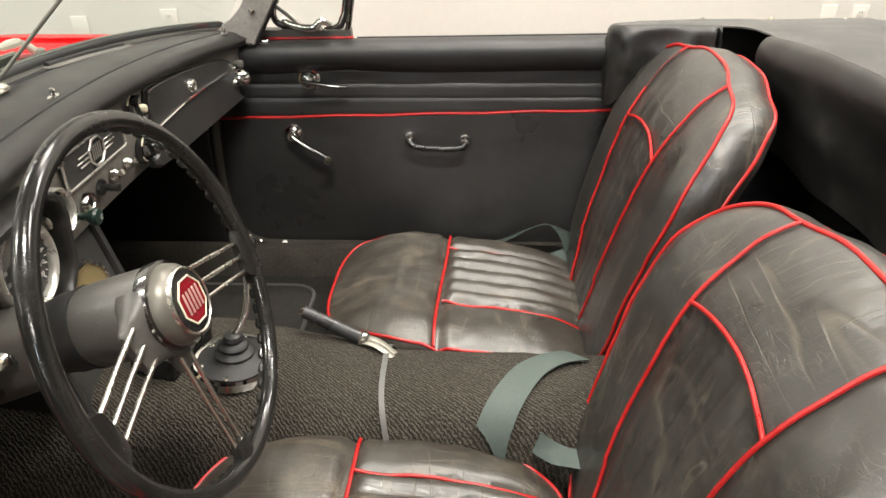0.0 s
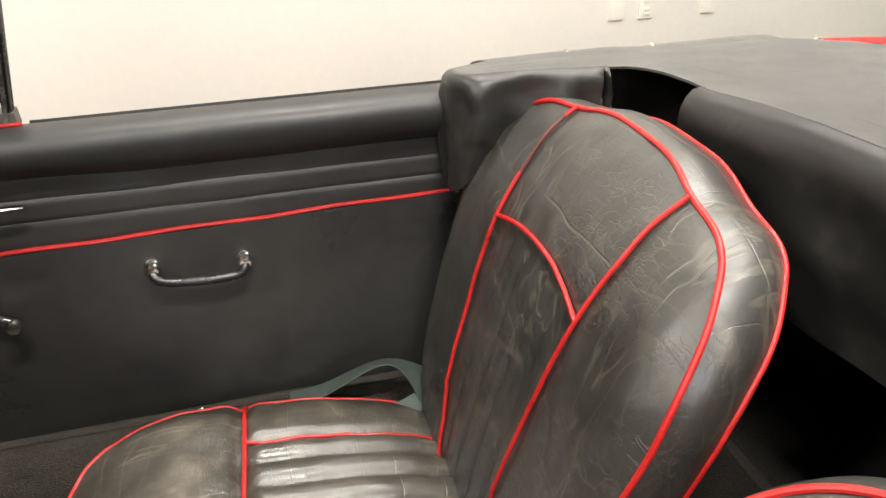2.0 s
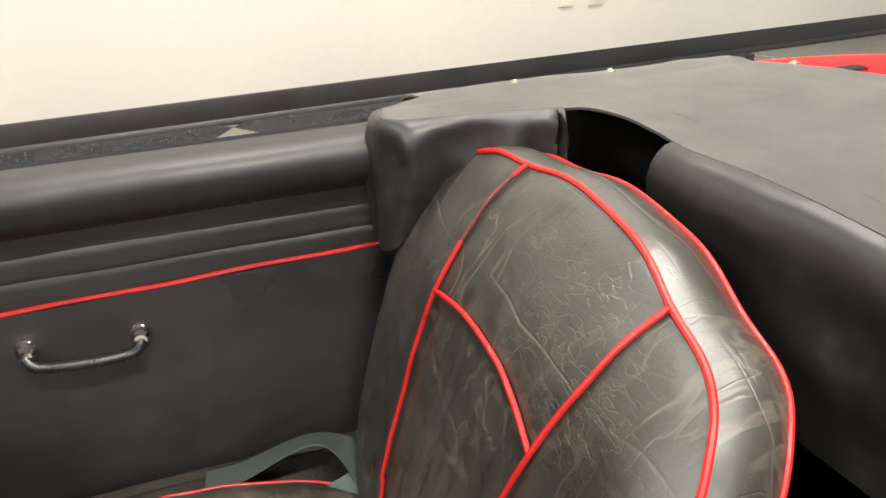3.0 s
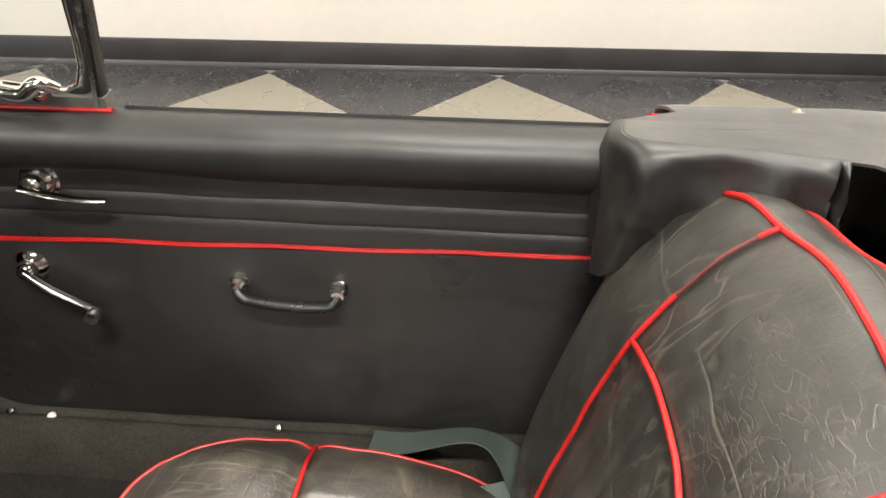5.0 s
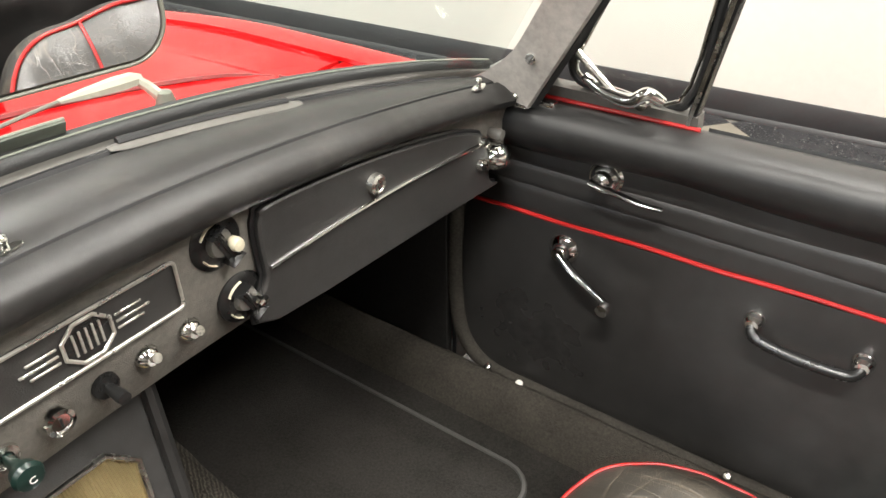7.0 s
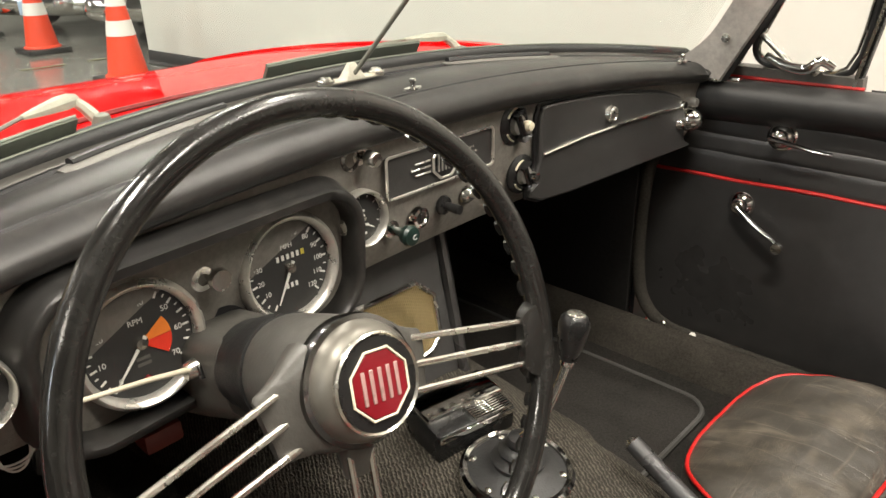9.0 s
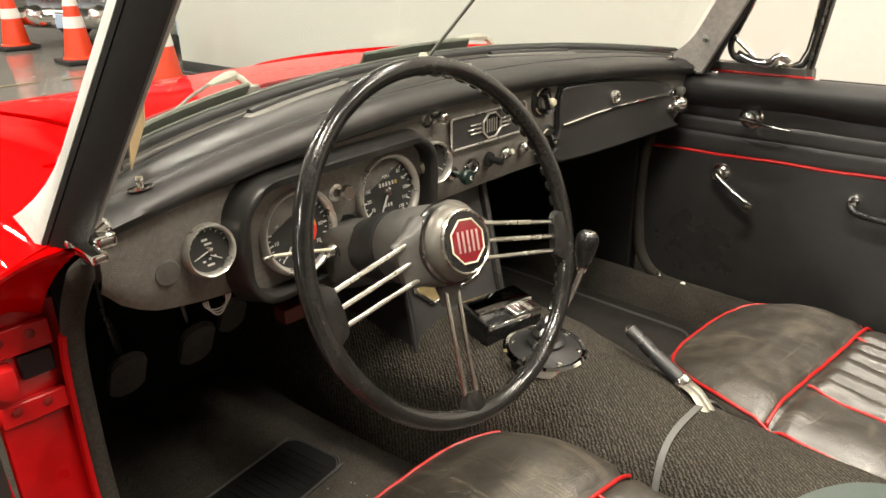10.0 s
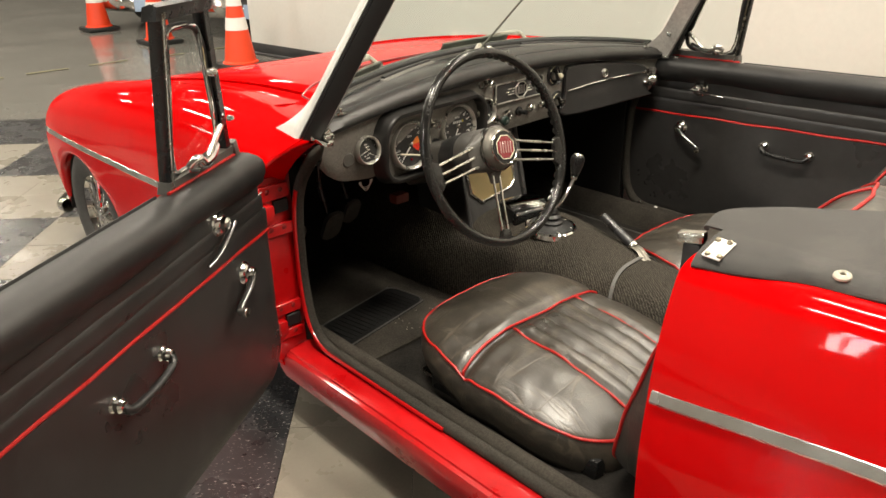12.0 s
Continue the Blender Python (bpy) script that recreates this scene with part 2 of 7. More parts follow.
def woven(name, col):
    """Coarse ribbed carpet: short broken ribs set aslant."""
    m = mat(name, col, 0.95, var=0.3, scale=6, fine=120, rvar=0.03, spec=0.15)
    N, L = nodes_of(m)
    b = N["Principled BSDF"]
    tc, mp = N.new("ShaderNodeTexCoord"), N.new("ShaderNodeMapping")
    mp.inputs["Rotation"].default_value = (0.0, 0.0, -1.05)
    L.new(tc.outputs["Object"], mp.inputs["Vector"])
    rib = N.new("ShaderNodeTexWave")
    rib.bands_direction = "X"
    for key, v in (("Scale", 68.0), ("Distortion", 5.0), ("Detail", 2.0), ("Detail Scale", 2.6)):
        rib.inputs[key].default_value = v
    L.new(mp.outputs[0], rib.inputs["Vector"])
    knots = N.new("ShaderNodeTexVoronoi")
    knots.inputs["Scale"].default_value = 300.0
    L.new(tc.outputs["Object"], knots.inputs["Vector"])
    mul = N.new("ShaderNodeMath")
    mul.operation = "MULTIPLY_ADD"
    mul.inputs[1].default_value = -0.8
    L.new(knots.outputs["Distance"], mul.inputs[0])
    L.new(rib.outputs["Fac"], mul.inputs[2])
    # hollows between the ribs get their shade in the colour too
    rr = N.new("ShaderNodeMapRange")
    rr.inputs["From Min"].default_value, rr.inputs["From Max"].default_value = -0.1, 0.75
    rr.inputs["To Min"].default_value, rr.inputs["To Max"].default_value = 0.40, 1.25
    L.new(mul.outputs[0], rr.inputs["Value"])
    old = b.inputs["Base Color"].links[0].from_socket
    mx = N.new("ShaderNodeVectorMath")
    mx.operation = "SCALE"
    L.new(old, mx.inputs[0])
    L.new(rr.outputs[0], mx.inputs["Scale"])
    L.new(mx.outputs[0], b.inputs["Base Color"])
    bn = N.new("ShaderNodeBump")
    bn.inputs["Strength"].default_value, bn.inputs["Distance"].default_value = 0.8, 0.003
    L.new(mul.outputs[0], bn.inputs["Height"])
    L.new(bn.outputs[0], b.inputs["Normal"])
    return m


def glass(name, tint=(0.93, 0.96, 0.95), gain=0.30, least=0.025):
    m = bpy.data.materials.new(name)
    m.use_nodes = True
    N, L = nodes_of(m)
    out = N["Material Output"]
    tr, gl, mx, fr = N.new("ShaderNodeBsdfTransparent"), N.new("ShaderNodeBsdfGlossy"), N.new("ShaderNodeMixShader"), N.new("ShaderNodeMath")
    lw = N.new("ShaderNodeLayerWeight")
    lw.inputs[0].default_value = 0.12
    fr.operation = "MULTIPLY_ADD"
    fr.inputs[1].default_value, fr.inputs[2].default_value = gain, least
    L.new(lw.outputs["Facing"], fr.inputs[0])
    tr.inputs[0].default_value = (*tint, 1)
    gl.inputs["Roughness"].default_value = 0.02
    L.new(fr.outputs[0], mx.inputs[0])
    L.new(tr.outputs[0], mx.inputs[1])
    L.new(gl.outputs[0], mx.inputs[2])
    L.new(mx.outputs[0], out.inputs[0])
    return m


HIDE = leather("black_leather", (0.025, 0.0235, 0.0204), (0.15, 0.125, 0.09), 0.39, 0.58, 0.55)
# HIDE again but lighter: cushion wear plus ceiling sheen put into the colour
SEAT_HIDE = leather("worn_lit_leather", (0.036, 0.0315, 0.0255), (0.20, 0.165, 0.12), 0.40, 0.52, 0.6)
# near black: the deep shade under the dash is put into this colour
SHADE_BLACK = mat("shade_black", (0.015, 0.0142, 0.0133), 0.85, var=0.3, scale=8, fine=120, bump=0.3, bscale=400, spec=0.2)
LID = mat("lid_vinyl", (0.037, 0.036, 0.035), 0.4, var=0.25, scale=6, fine=60, bump=0.3, bscale=700, spec=0.6)
VINYL = mat("black_vinyl", (0.0265, 0.0255, 0.0248), 0.36, var=0.25, scale=5, fine=40, bump=0.25, bscale=700, spec=0.65)
ROLL = mat("door_roll_vinyl", (0.016, 0.0155, 0.015), 0.46, var=0.3, scale=5, fine=60, bump=0.10, bscale=500, rvar=0.06)
PAD = mat("padded_vinyl", (0.021, 0.0203, 0.0195), 0.34, var=0.35, scale=5, fine=60, bump=0.15, bscale=900, col2=(0.060, 0.056, 0.050), mix_lo=0.52, mix_hi=0.95, mscale=11, rvar=0.10)
CRACKLE = mat("crackle_paint", (0.185, 0.172, 0.153), 0.5, var=0.3, scale=14, fine=160, bump=0.9, bscale=900, spec=0.4)
# hanging parts of the cover: darker and glossier than COVER
DRAPE = mat("cover_drape", (0.0135, 0.0128, 0.0118), 0.42, var=0.4, scale=6, fine=70, bump=0.08, bscale=700, col2=(0.05, 0.046, 0.04), mix_lo=0.55, mix_hi=0.95, mscale=12, spec=0.6)
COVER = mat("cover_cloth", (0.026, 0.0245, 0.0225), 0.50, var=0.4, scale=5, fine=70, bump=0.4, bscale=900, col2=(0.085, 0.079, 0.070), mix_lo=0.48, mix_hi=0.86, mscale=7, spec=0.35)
for cloth in (COVER,):
    cloth.node_tree.nodes["Principled BSDF"].inputs["Sheen Weight"].default_value = 0.25
    cloth.node_tree.nodes["Principled BSDF"].inputs["Sheen Roughness"].default_value = 0.4
CARPET = carpet("black_carpet", (0.030, 0.0275, 0.0245))
HEEL_MAT = carpet("heel_mat_carpet", (0.056, 0.050, 0.042))
SEAL = carpet("seal_pile", (0.044, 0.040, 0.034), 900.0, 0.5)
MAT_PILE = carpet("mat_carpet", (0.034, 0.031, 0.028))
RUBBER_MAT = mat("rubber_mat", (0.006, 0.006, 0.006), 0.75, var=0.3, scale=10, fine=120, bump=0.4, bscale=300, spec=0.25, col2=(0.016, 0.0145, 0.0125), mix_lo=0.55, mix_hi=0.8, mscale=12)
RUBBER = mat("rubber", (0.018, 0.018, 0.018), 0.5, var=0.25, scale=12, fine=100, bump=0.3, bscale=400)
PIPING = mat("red_piping", (0.40, 0.011, 0.010), 0.38, var=0.22, scale=18, fine=160, bump=0.2, bscale=500)
FADED = mat("worn_piping", (0.10, 0.022, 0.018), 0.45, var=0.5, scale=30, fine=160, bump=0.2, bscale=500)
PAINT = mat("red_paint", (0.58, 0.0012, 0.0025), 0.5, var=0.05, scale=2, fine=20, coat=0.55, rvar=0.04, spec=0.0, bump=0.22, bscale=11)
p_n = PAINT.node_tree.nodes["Principled BSDF"]
PAINT.node_tree.links.new(p_n.inputs["Normal"].links[0].from_socket, p_n.inputs["Coat Normal"])
PAINT_IN = mat("red_jamb_paint", (0.44, 0.003, 0.005), 0.35, var=0.15, scale=9, fine=60, coat=0.5, bump=0.1, bscale=200)
JAMB_SCREW = mat("painted_screw", (0.20, 0.008, 0.008), 0.4, var=0.2)
CHROME = mat("chrome", (0.82, 0.81, 0.78), 0.07, 1.0, var=0.08, scale=20, fine=200, rvar=0.05)
OLD_CHROME = mat("worn_chrome", (0.70, 0.68, 0.63), 0.22, 1.0, var=0.2, scale=40, fine=250, rvar=0.12, bump=0.15, bscale=500)
ALU = mat("bright_aluminium", (0.66, 0.65, 0.62), 0.20, 1.0, var=0.12, scale=10, fine=120, rvar=0.1)
SKIN = mat("satin_skin", (0.70, 0.69, 0.65), 0.42, 0.35, var=0.1, scale=8, fine=90, rvar=0.1)
RAIL = mat("dark_rail", (0.055, 0.052, 0.046), 0.42, 0.3, var=0.25, scale=12, fine=120, rvar=0.12)
FRAME = mat("dull_frame", (0.40, 0.375, 0.345), 0.45, 0.35, var=0.25, scale=12, fine=120, rvar=0.12)
STEEL = mat("spoke_steel", (0.72, 0.70, 0.64), 0.25, 1.0, var=0.04, scale=20, fine=120, rvar=0.06)
BLACK = mat("black_plastic", (0.012, 0.012, 0.012), 0.28, var=0.25, scale=20, fine=150, bump=0.1, bscale=400)
RIM = mat("wheel_rim_black", (0.014, 0.0135, 0.0125), 0.20, var=0.4, scale=25, fine=180, bump=0.07, bscale=220, rvar=0.1)
GREY = mat("grey_plastic", (0.11, 0.105, 0.095), 0.42, var=0.2, scale=14, fine=120, bump=0.15, bscale=300)
# greyer than DIAL: the haze on the dial glass is put into the face colour
DIAL_FACE = mat("dial_face", (0.026, 0.026, 0.025), 0.55, var=0.15)
DIAL = mat("dial_black", (0.008, 0.008, 0.009), 0.45, var=0.1)
MARK = mat("dial_marks", (0.72, 0.72, 0.68), 0.6, var=0.05)
RED = mat("emblem_red", (0.19, 0.008, 0.014), 0.2, var=0.15, coat=1.0)
CREAM = mat("cream", (0.72, 0.66, 0.50), 0.4, var=0.1)
SILVER = mat("silver_badge", (0.68, 0.66, 0.61), 0.32, 0.8, var=0.15, scale=40, fine=200)
BELT = mat("belt_webbing", (0.060, 0.080, 0.070), 0.6, var=0.15, scale=12, fine=300, bump=0.5, bscale=900)
STRAP = mat("grey_strap", (0.10, 0.098, 0.092), 0.5, var=0.15, scale=18, fine=200)
WALL = mat("wall_paint", (0.67, 0.655, 0.605), 0.7, var=0.04, scale=1.2, fine=30, bump=0.05, bscale=60, rvar=0.05)
# darker copy of WALL: the dimness of the hall is put into the colour
DIM_WALL = mat("shaded_wall_paint", (0.27, 0.26, 0.24), 0.7, var=0.12, scale=0.8, fine=20, rvar=0.05)
GUNMETAL = mat("dark_chrome", (0.20, 0.195, 0.19), 0.16, 1.0, var=0.15, scale=30, fine=200, rvar=0.06)
BASE = mat("baseboard_vinyl", (0.018, 0.018, 0.019), 0.45, var=0.2, scale=4, fine=60)
BEIGE = mat("beige_tile", (0.195, 0.178, 0.145), 0.3, var=0.12, scale=5, fine=140, rvar=0.1, col2=(0.16, 0.146, 0.118), mix_lo=0.45, mix_hi=0.8, mscale=5)
CONCRETE = mat("polished_concrete", (0.17, 0.165, 0.15), 0.16, var=0.2, scale=1.2, fine=30, rvar=0.07, col2=(0.22, 0.21, 0.19), mscale=0.8)
CEIL = mat("ceiling_paint", (0.20, 0.20, 0.20), 0.9, var=0.08, scale=1.5)
ORANGE = mat("cone_orange", (0.80, 0.055, 0.012), 0.5, var=0.1, scale=8)
WHITE = mat("white_band", (0.75, 0.72, 0.68), 0.45, var=0.08, scale=10)
SOCKET = mat("socket_plastic", (0.66, 0.64, 0.58), 0.4, var=0.04)
GLASS = glass("clear_glass")
DIAL_GLASS = glass("dial_glass", (0.98, 0.98, 0.98), 0.05, 0.008)
PUTTY = mat("putty_paint", (0.42, 0.40, 0.33), 0.4, var=0.25, scale=40, fine=200)
TYRE = mat("tyre_rubber", (0.05, 0.048, 0.045), 0.75, var=0.3, scale=10, fine=100, bump=0.3, bscale=150)
PAPER = mat("tan_card", (0.52, 0.38, 0.20), 0.6, var=0.1, scale=10)
THREAD = mat("stitch_thread", (0.42, 0.41, 0.39), 0.7, var=0.2)
MIRROR = mat("mirror_glass", (0.9, 0.9, 0.9), 0.01, 1.0, var=0.0, rvar=0.0)
BLADE = mat("wiper_rubber", (0.10, 0.105, 0.085), 0.5, 0.0, var=0.25, scale=30)
WIPER = mat("wiper_grey", (0.20, 0.20, 0.165), 0.45, 0.2, var=0.2, scale=30)
YELLOW = mat("yellow_paint", (0.22, 0.20, 0.12), 0.5, var=0.4, scale=3)
DIGIT = mat("counter_yellow", (0.55, 0.45, 0.06), 0.5, var=0.1)


def speckled():
    """Black vinyl tile with pale streaky flecks."""
    m = mat("speckled_black_tile", (0.026, 0.026, 0.028), 0.28, var=0.2, scale=6, fine=80, rvar=0.08)
    N, L = nodes_of(m)
    b = N["Principled BSDF"]
    old = b.inputs["Base Color"].links[0].from_socket
    tc, mp = N.new("ShaderNodeTexCoord"), N.new("ShaderNodeMapping")
    mp.inputs["Scale"].default_value = (95, 230, 95)
    L.new(tc.outputs["Object"], mp.inputs["Vector"])
    n = N.new("ShaderNodeTexNoise")
    n.inputs["Scale"].default_value, n.inputs["Detail"].default_value = 1.0, 2.0
    L.new(mp.outputs[0], n.inputs["Vector"])
    r = N.new("ShaderNodeMapRange")
    r.inputs["From Min"].default_value, r.inputs["From Max"].default_value = 0.645, 0.69
    L.new(n.outputs["Fac"], r.inputs["Value"])
    mx = N.new("ShaderNodeMix")
    mx.data_type = "RGBA"
    L.new(r.outputs[0], mx.inputs["Factor"])
    L.new(old, mx.inputs["A"])
    mx.inputs["B"].default_value = (0.32, 0.31, 0.29, 1)
    L.new(mx.outputs["Result"], b.inputs["Base Color"])
    return m


SPECK = speckled()

# ---- the room ----
RM = Matrix.Rotation(radians(4.0), 4, "Z")       # the room stands a little askew to the car
WALL_Y, X_END, CEIL_Z = 2.500, -5.45, 3.7


def room_box(name, c, s, material, label, bevel=0.0):
    return thing(name, a_box(c, s, bevel, 2, RM), material, label, "wall", kind="structure")


def build_room():
    room_box("wall_east", ((6.2 + X_END) / 2, WALL_Y + 0.1, CEIL_Z / 2), (6.2 - X_END, 0.2, CEIL_Z), WALL, "plain warm white painted showroom wall", 0.004)
    room_box("wall_south", (6.3, -1.9, CEIL_Z / 2), (0.2, 9.0, CEIL_Z), WALL, "plain warm white painted wall")
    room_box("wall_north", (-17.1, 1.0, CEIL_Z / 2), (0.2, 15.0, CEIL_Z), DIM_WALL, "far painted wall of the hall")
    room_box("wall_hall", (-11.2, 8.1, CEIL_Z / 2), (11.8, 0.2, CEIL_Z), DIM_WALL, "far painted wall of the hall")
    room_box("wall_hall_side", (X_END + 0.1, 5.36, CEIL_Z / 2), (0.2, 5.28, CEIL_Z), WALL, "painted wall of the hall")
    # the unseen west wall, coloured dark to weaken its reflection, with two window openings
    y0, gaps = -6.3, [(-1.03, 0.52), (-7.2, 0.74)]
    z0, z1 = 1.50, 3.58
    edges = [6.2]
    for c, w in gaps:
        edges += [c + w / 2, c - w / 2]
    edges.append(-17.0)
    bm = bmesh.new()
    for a, b in zip(edges[0::2], edges[1::2]):
        box(bm, ((a + b) / 2, y0 - 0.1, CEIL_Z / 2), (a - b, 0.2, CEIL_Z), m=RM)
    for c, w in gaps:
        box(bm, (c, y0 - 0.1, z0 / 2), (w, 0.2, z0), m=RM)
        box(bm, (c, y0 - 0.1, (z1 + CEIL_Z) / 2), (w, 0.2, CEIL_Z - z1), m=RM)
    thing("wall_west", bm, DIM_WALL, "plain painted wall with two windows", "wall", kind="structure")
    for k, (c, w) in enumerate(gaps):
        win = empty("window_%d" % (k + 1), "white window with four panes of daylight", "window", kind="structure")
        h = z1 - z0
        fr = bmesh.new()
        for dx, dz, sx, sz in ((-w / 2 + 0.03, h / 2, 0.06, h), (w / 2 - 0.03, h / 2, 0.06, h), (0, 0.03, w - 0.12, 0.06), (0, h - 0.03, w - 0.12, 0.06)):
            box(fr, (c + dx, y0 + 0.02, z0 + dz), (sx, 0.05, sz), 0.004, 1, RM)
        part("window_frame", fr, WHITE, win)
        part("mullion", a_box((c, y0 + 0.02, z0 + h / 2), (0.05, 0.04, h - 0.12), 0.003, 1, RM), WHITE, win)
        part("transom", a_box((c, y0 + 0.015, z0 + h / 2), (w - 0.12, 0.03, 0.05), 0.003, 1, RM), WHITE, win)
        lamp = bpy.data.lights.new("window_daylight", "AREA")
        lamp.shape, lamp.size, lamp.size_y, lamp.energy, lamp.color = "RECTANGLE", w - 0.1, h - 0.1, WINDOW, (0.86, 0.93, 1.0)
        new("window_daylight", lamp).matrix_world = RM @ pose(c, y0 - 0.05, z0 + h / 2, 90, 0, 0)
    thing("ceiling", a_box((-5.4, 0.9, CEIL_Z + 0.06), (24, 15, 0.12), 0, 2, RM), CEIL, "dark painted hall ceiling", "ceiling", kind="structure")
    # baseboard with its rounded toe
    prof = [(0.0, 0.0), (-0.016, 0.0), (-0.013, 0.012), (-0.006, 0.02), (-0.005, 0.098), (-0.002, 0.102), (0.0, 0.102)]
    rings = [[RM @ Vector((x, WALL_Y + y, z)) for y, z in prof] for x in (X_END, 0.0, 6.15)]
    thing("baseboard", a_loft(rings), BASE, "black vinyl baseboard along the white wall", "baseboard", kind="structure")
    # floor
    thing("floor", a_box((-5.4, 0.9, -0.06), (24, 15, 0.108), 0, 2, RM), CONCRETE, "smooth polished grey concrete hall floor", "floor", kind="structure")


def build_sockets():
    for k, (x, z, kind) in enumerate(((1.90, 0.366, 0), (2.05, 0.362, 1), (2.385, 0.366, 0), (-1.54, 0.360, 0), (-1.135, 0.385, 1))):
        name = "wall_socket" if kind else "blank_plate"
        label = "cream double wall socket low on the wall" if kind else "cream blank cover plate low on the wall"
        ob = thing(name, a_box((x, WALL_Y - 0.004, z), (0.075, 0.008, 0.118), 0.003, 2, RM), SOCKET, label, "wall socket" if kind else "cover plate", "plates on the wall")
        if kind:
            for dz in (-0.026, 0.026):
                f = part("outlet", a_box((x, WALL_Y - 0.0095, z + dz), (0.032, 0.004, 0.03), 0.0015, 1, RM), SOCKET, ob)
                bm = bmesh.new()
                for dx in (-0.006, 0.006):
                    box(bm, (x + dx, WALL_Y - 0.0118, z + dz + 0.003), (0.0025, 0.001, 0.009), m=RM)
                part("slot", bm, BLACK, f)


def build_cone(x, y, h=0.71):
    cone = empty("traffic_cone", "orange traffic cone with pale bands and black foot", "traffic cone", "cones in the hall")
    cone.location = (x, y, 0)
    b = part("foot", a_box((0, 0, 0.02), (0.36, 0.36, 0.04), 0.012), RUBBER, cone)
    r = lambda z: lerp(0.135, 0.03, (z - 0.04) / (h - 0.04))
    part("body", a_lathe([(0.001, 0.04), (0.15, 0.04), (0.148, 0.05), (r(0.06), 0.06)] + [(r(z), z) for z in (0.2, 0.4, 0.6, h - 0.01)] + [(0.024, h), (0.001, h)], seg=28), ORANGE, cone)
    for z0, z1 in ((0.31, 0.41), (0.50, 0.60)):
        part("band", a_lathe([(r(z0) + 0.0005, z0), (r(z0) + 0.003, z0 + 0.001), (r(z1) + 0.003, z1 - 0.001), (r(z1) + 0.0005, z1)], seg=28), WHITE, cone)
    return cone


def build_old_car(x, y, turn, paint, label, name="parked_car"):
    """A chrome-nosed classic car, seen from its front far across the hall; nose towards +x."""
    car = empty(name, label, "car", "cars parked in the hall")
    car.matrix_world = pose(x, y, 0, 0, 0, turn) @ Matrix.Scale(0.84, 4)
    rings = []
    for px, w, zt, zb in ((0.0, 0.80, 0.78, 0.42), (-0.12, 0.90, 0.90, 0.30), (-0.6, 0.94, 0.98, 0.26), (-1.6, 0.95, 1.02, 0.26), (-3.2, 0.95, 1.0, 0.28), (-4.6, 0.9, 0.9, 0.34), (-4.8, 0.8, 0.8, 0.42)):
        rings.append([Vector((px, sy * w * fy, lerp(zb, zt, fz))) for sy, fy, fz in ((-1, .9, 0), (-1, 1, .25), (-1, 1, .6), (-1, .93, .88), (-1, .7, 1), (1, .7, 1), (1, .93, .88), (1, 1, .6), (1, 1, .25), (1, .9, 0))])
    part("body", a_loft(rings), paint, car)
    rings = [[Vector((px, sy * w, z)) for sy, w, z in ((-1, wb, zb), (-1, wt, zt), (1, wt, zt), (1, wb, zb))] for px, wb, wt, zb, zt in ((-1.5, .78, .72, .98, 1.0), (-2.0, .76, .64, .99, 1.42), (-3.2, .76, .64, .99, 1.44), (-3.9, .74, .68, .96, .99))]
    part("cabin", a_loft(rings), BLACK, car)
    bump = bmesh.new()
    tube(bump, smooth_line([(-0.45, -0.98, 0.36), (0.04, -0.93, 0.36), (0.18, -0.5, 0.36), (0.22, 0, 0.36), (0.18, 0.5, 0.36), (0.04, 0.93, 0.36), (-0.45, 0.98, 0.36)], 5), 0.125, 14)
    part("bumper", bump, CHROME, car)
    for s in (-1, 1):
        part("bumper_guard", a_lathe([(0.001, 0), (0.10, 0.02), (0.13, 0.12), (0.08, 0.22), (0.001, 0.26)], along((0.16, s * 0.46, 0.38), (1, 0, 0.15)), 18), CHROME, car)
        for k, yy in enumerate((0.62, 0.80)):
            lamp = part("headlight", a_lathe([(0.001, 0.03), (0.05, 0.045), (0.075, 0.03), (0.09, 0.04), (0.098, 0.02), (0.1, -0.1), (0.001, -0.1)], along((0.03 - 0.05 * k, s * yy, 0.66), (1, 0, 0)), 20), CHROME, car)
        for wx in (-0.85, -3.7):
            t = part("tyre", a_lathe([(0.2, -0.09), (0.30, -0.1), (0.335, -0.07), (0.34, 0), (0.335, 0.07), (0.30, 0.1), (0.2, 0.09)], along((wx, s * 0.82, 0.34), (0, 1, 0)), 28), TYRE, car)
            part("hub_cap", a_lathe([(0.001, -0.115), (0.1, -0.105), (0.19, -0.09), (0.2, -0.05), (0.2, 0.05), (0.19, 0.09), (0.1, 0.105), (0.001, 0.115)], along((wx, s * 0.82, 0.34), (0, 1, 0)), 24), CHROME, t)
    grille = bmesh.new()
    for k in range(9):
        box(grille, (0.02, 0, 0.55 + 0.028 * k), (0.05, 1.05, 0.010), 0.003, 1)
    part("grille", grille, OLD_CHROME, car)
    part("number_plate", a_box((0.36, 0.05, 0.34), (0.01, 0.32, 0.17), 0.004, 1), mat("plate_blue", (0.35, 0.45, 0.6), 0.4), car)
    return car


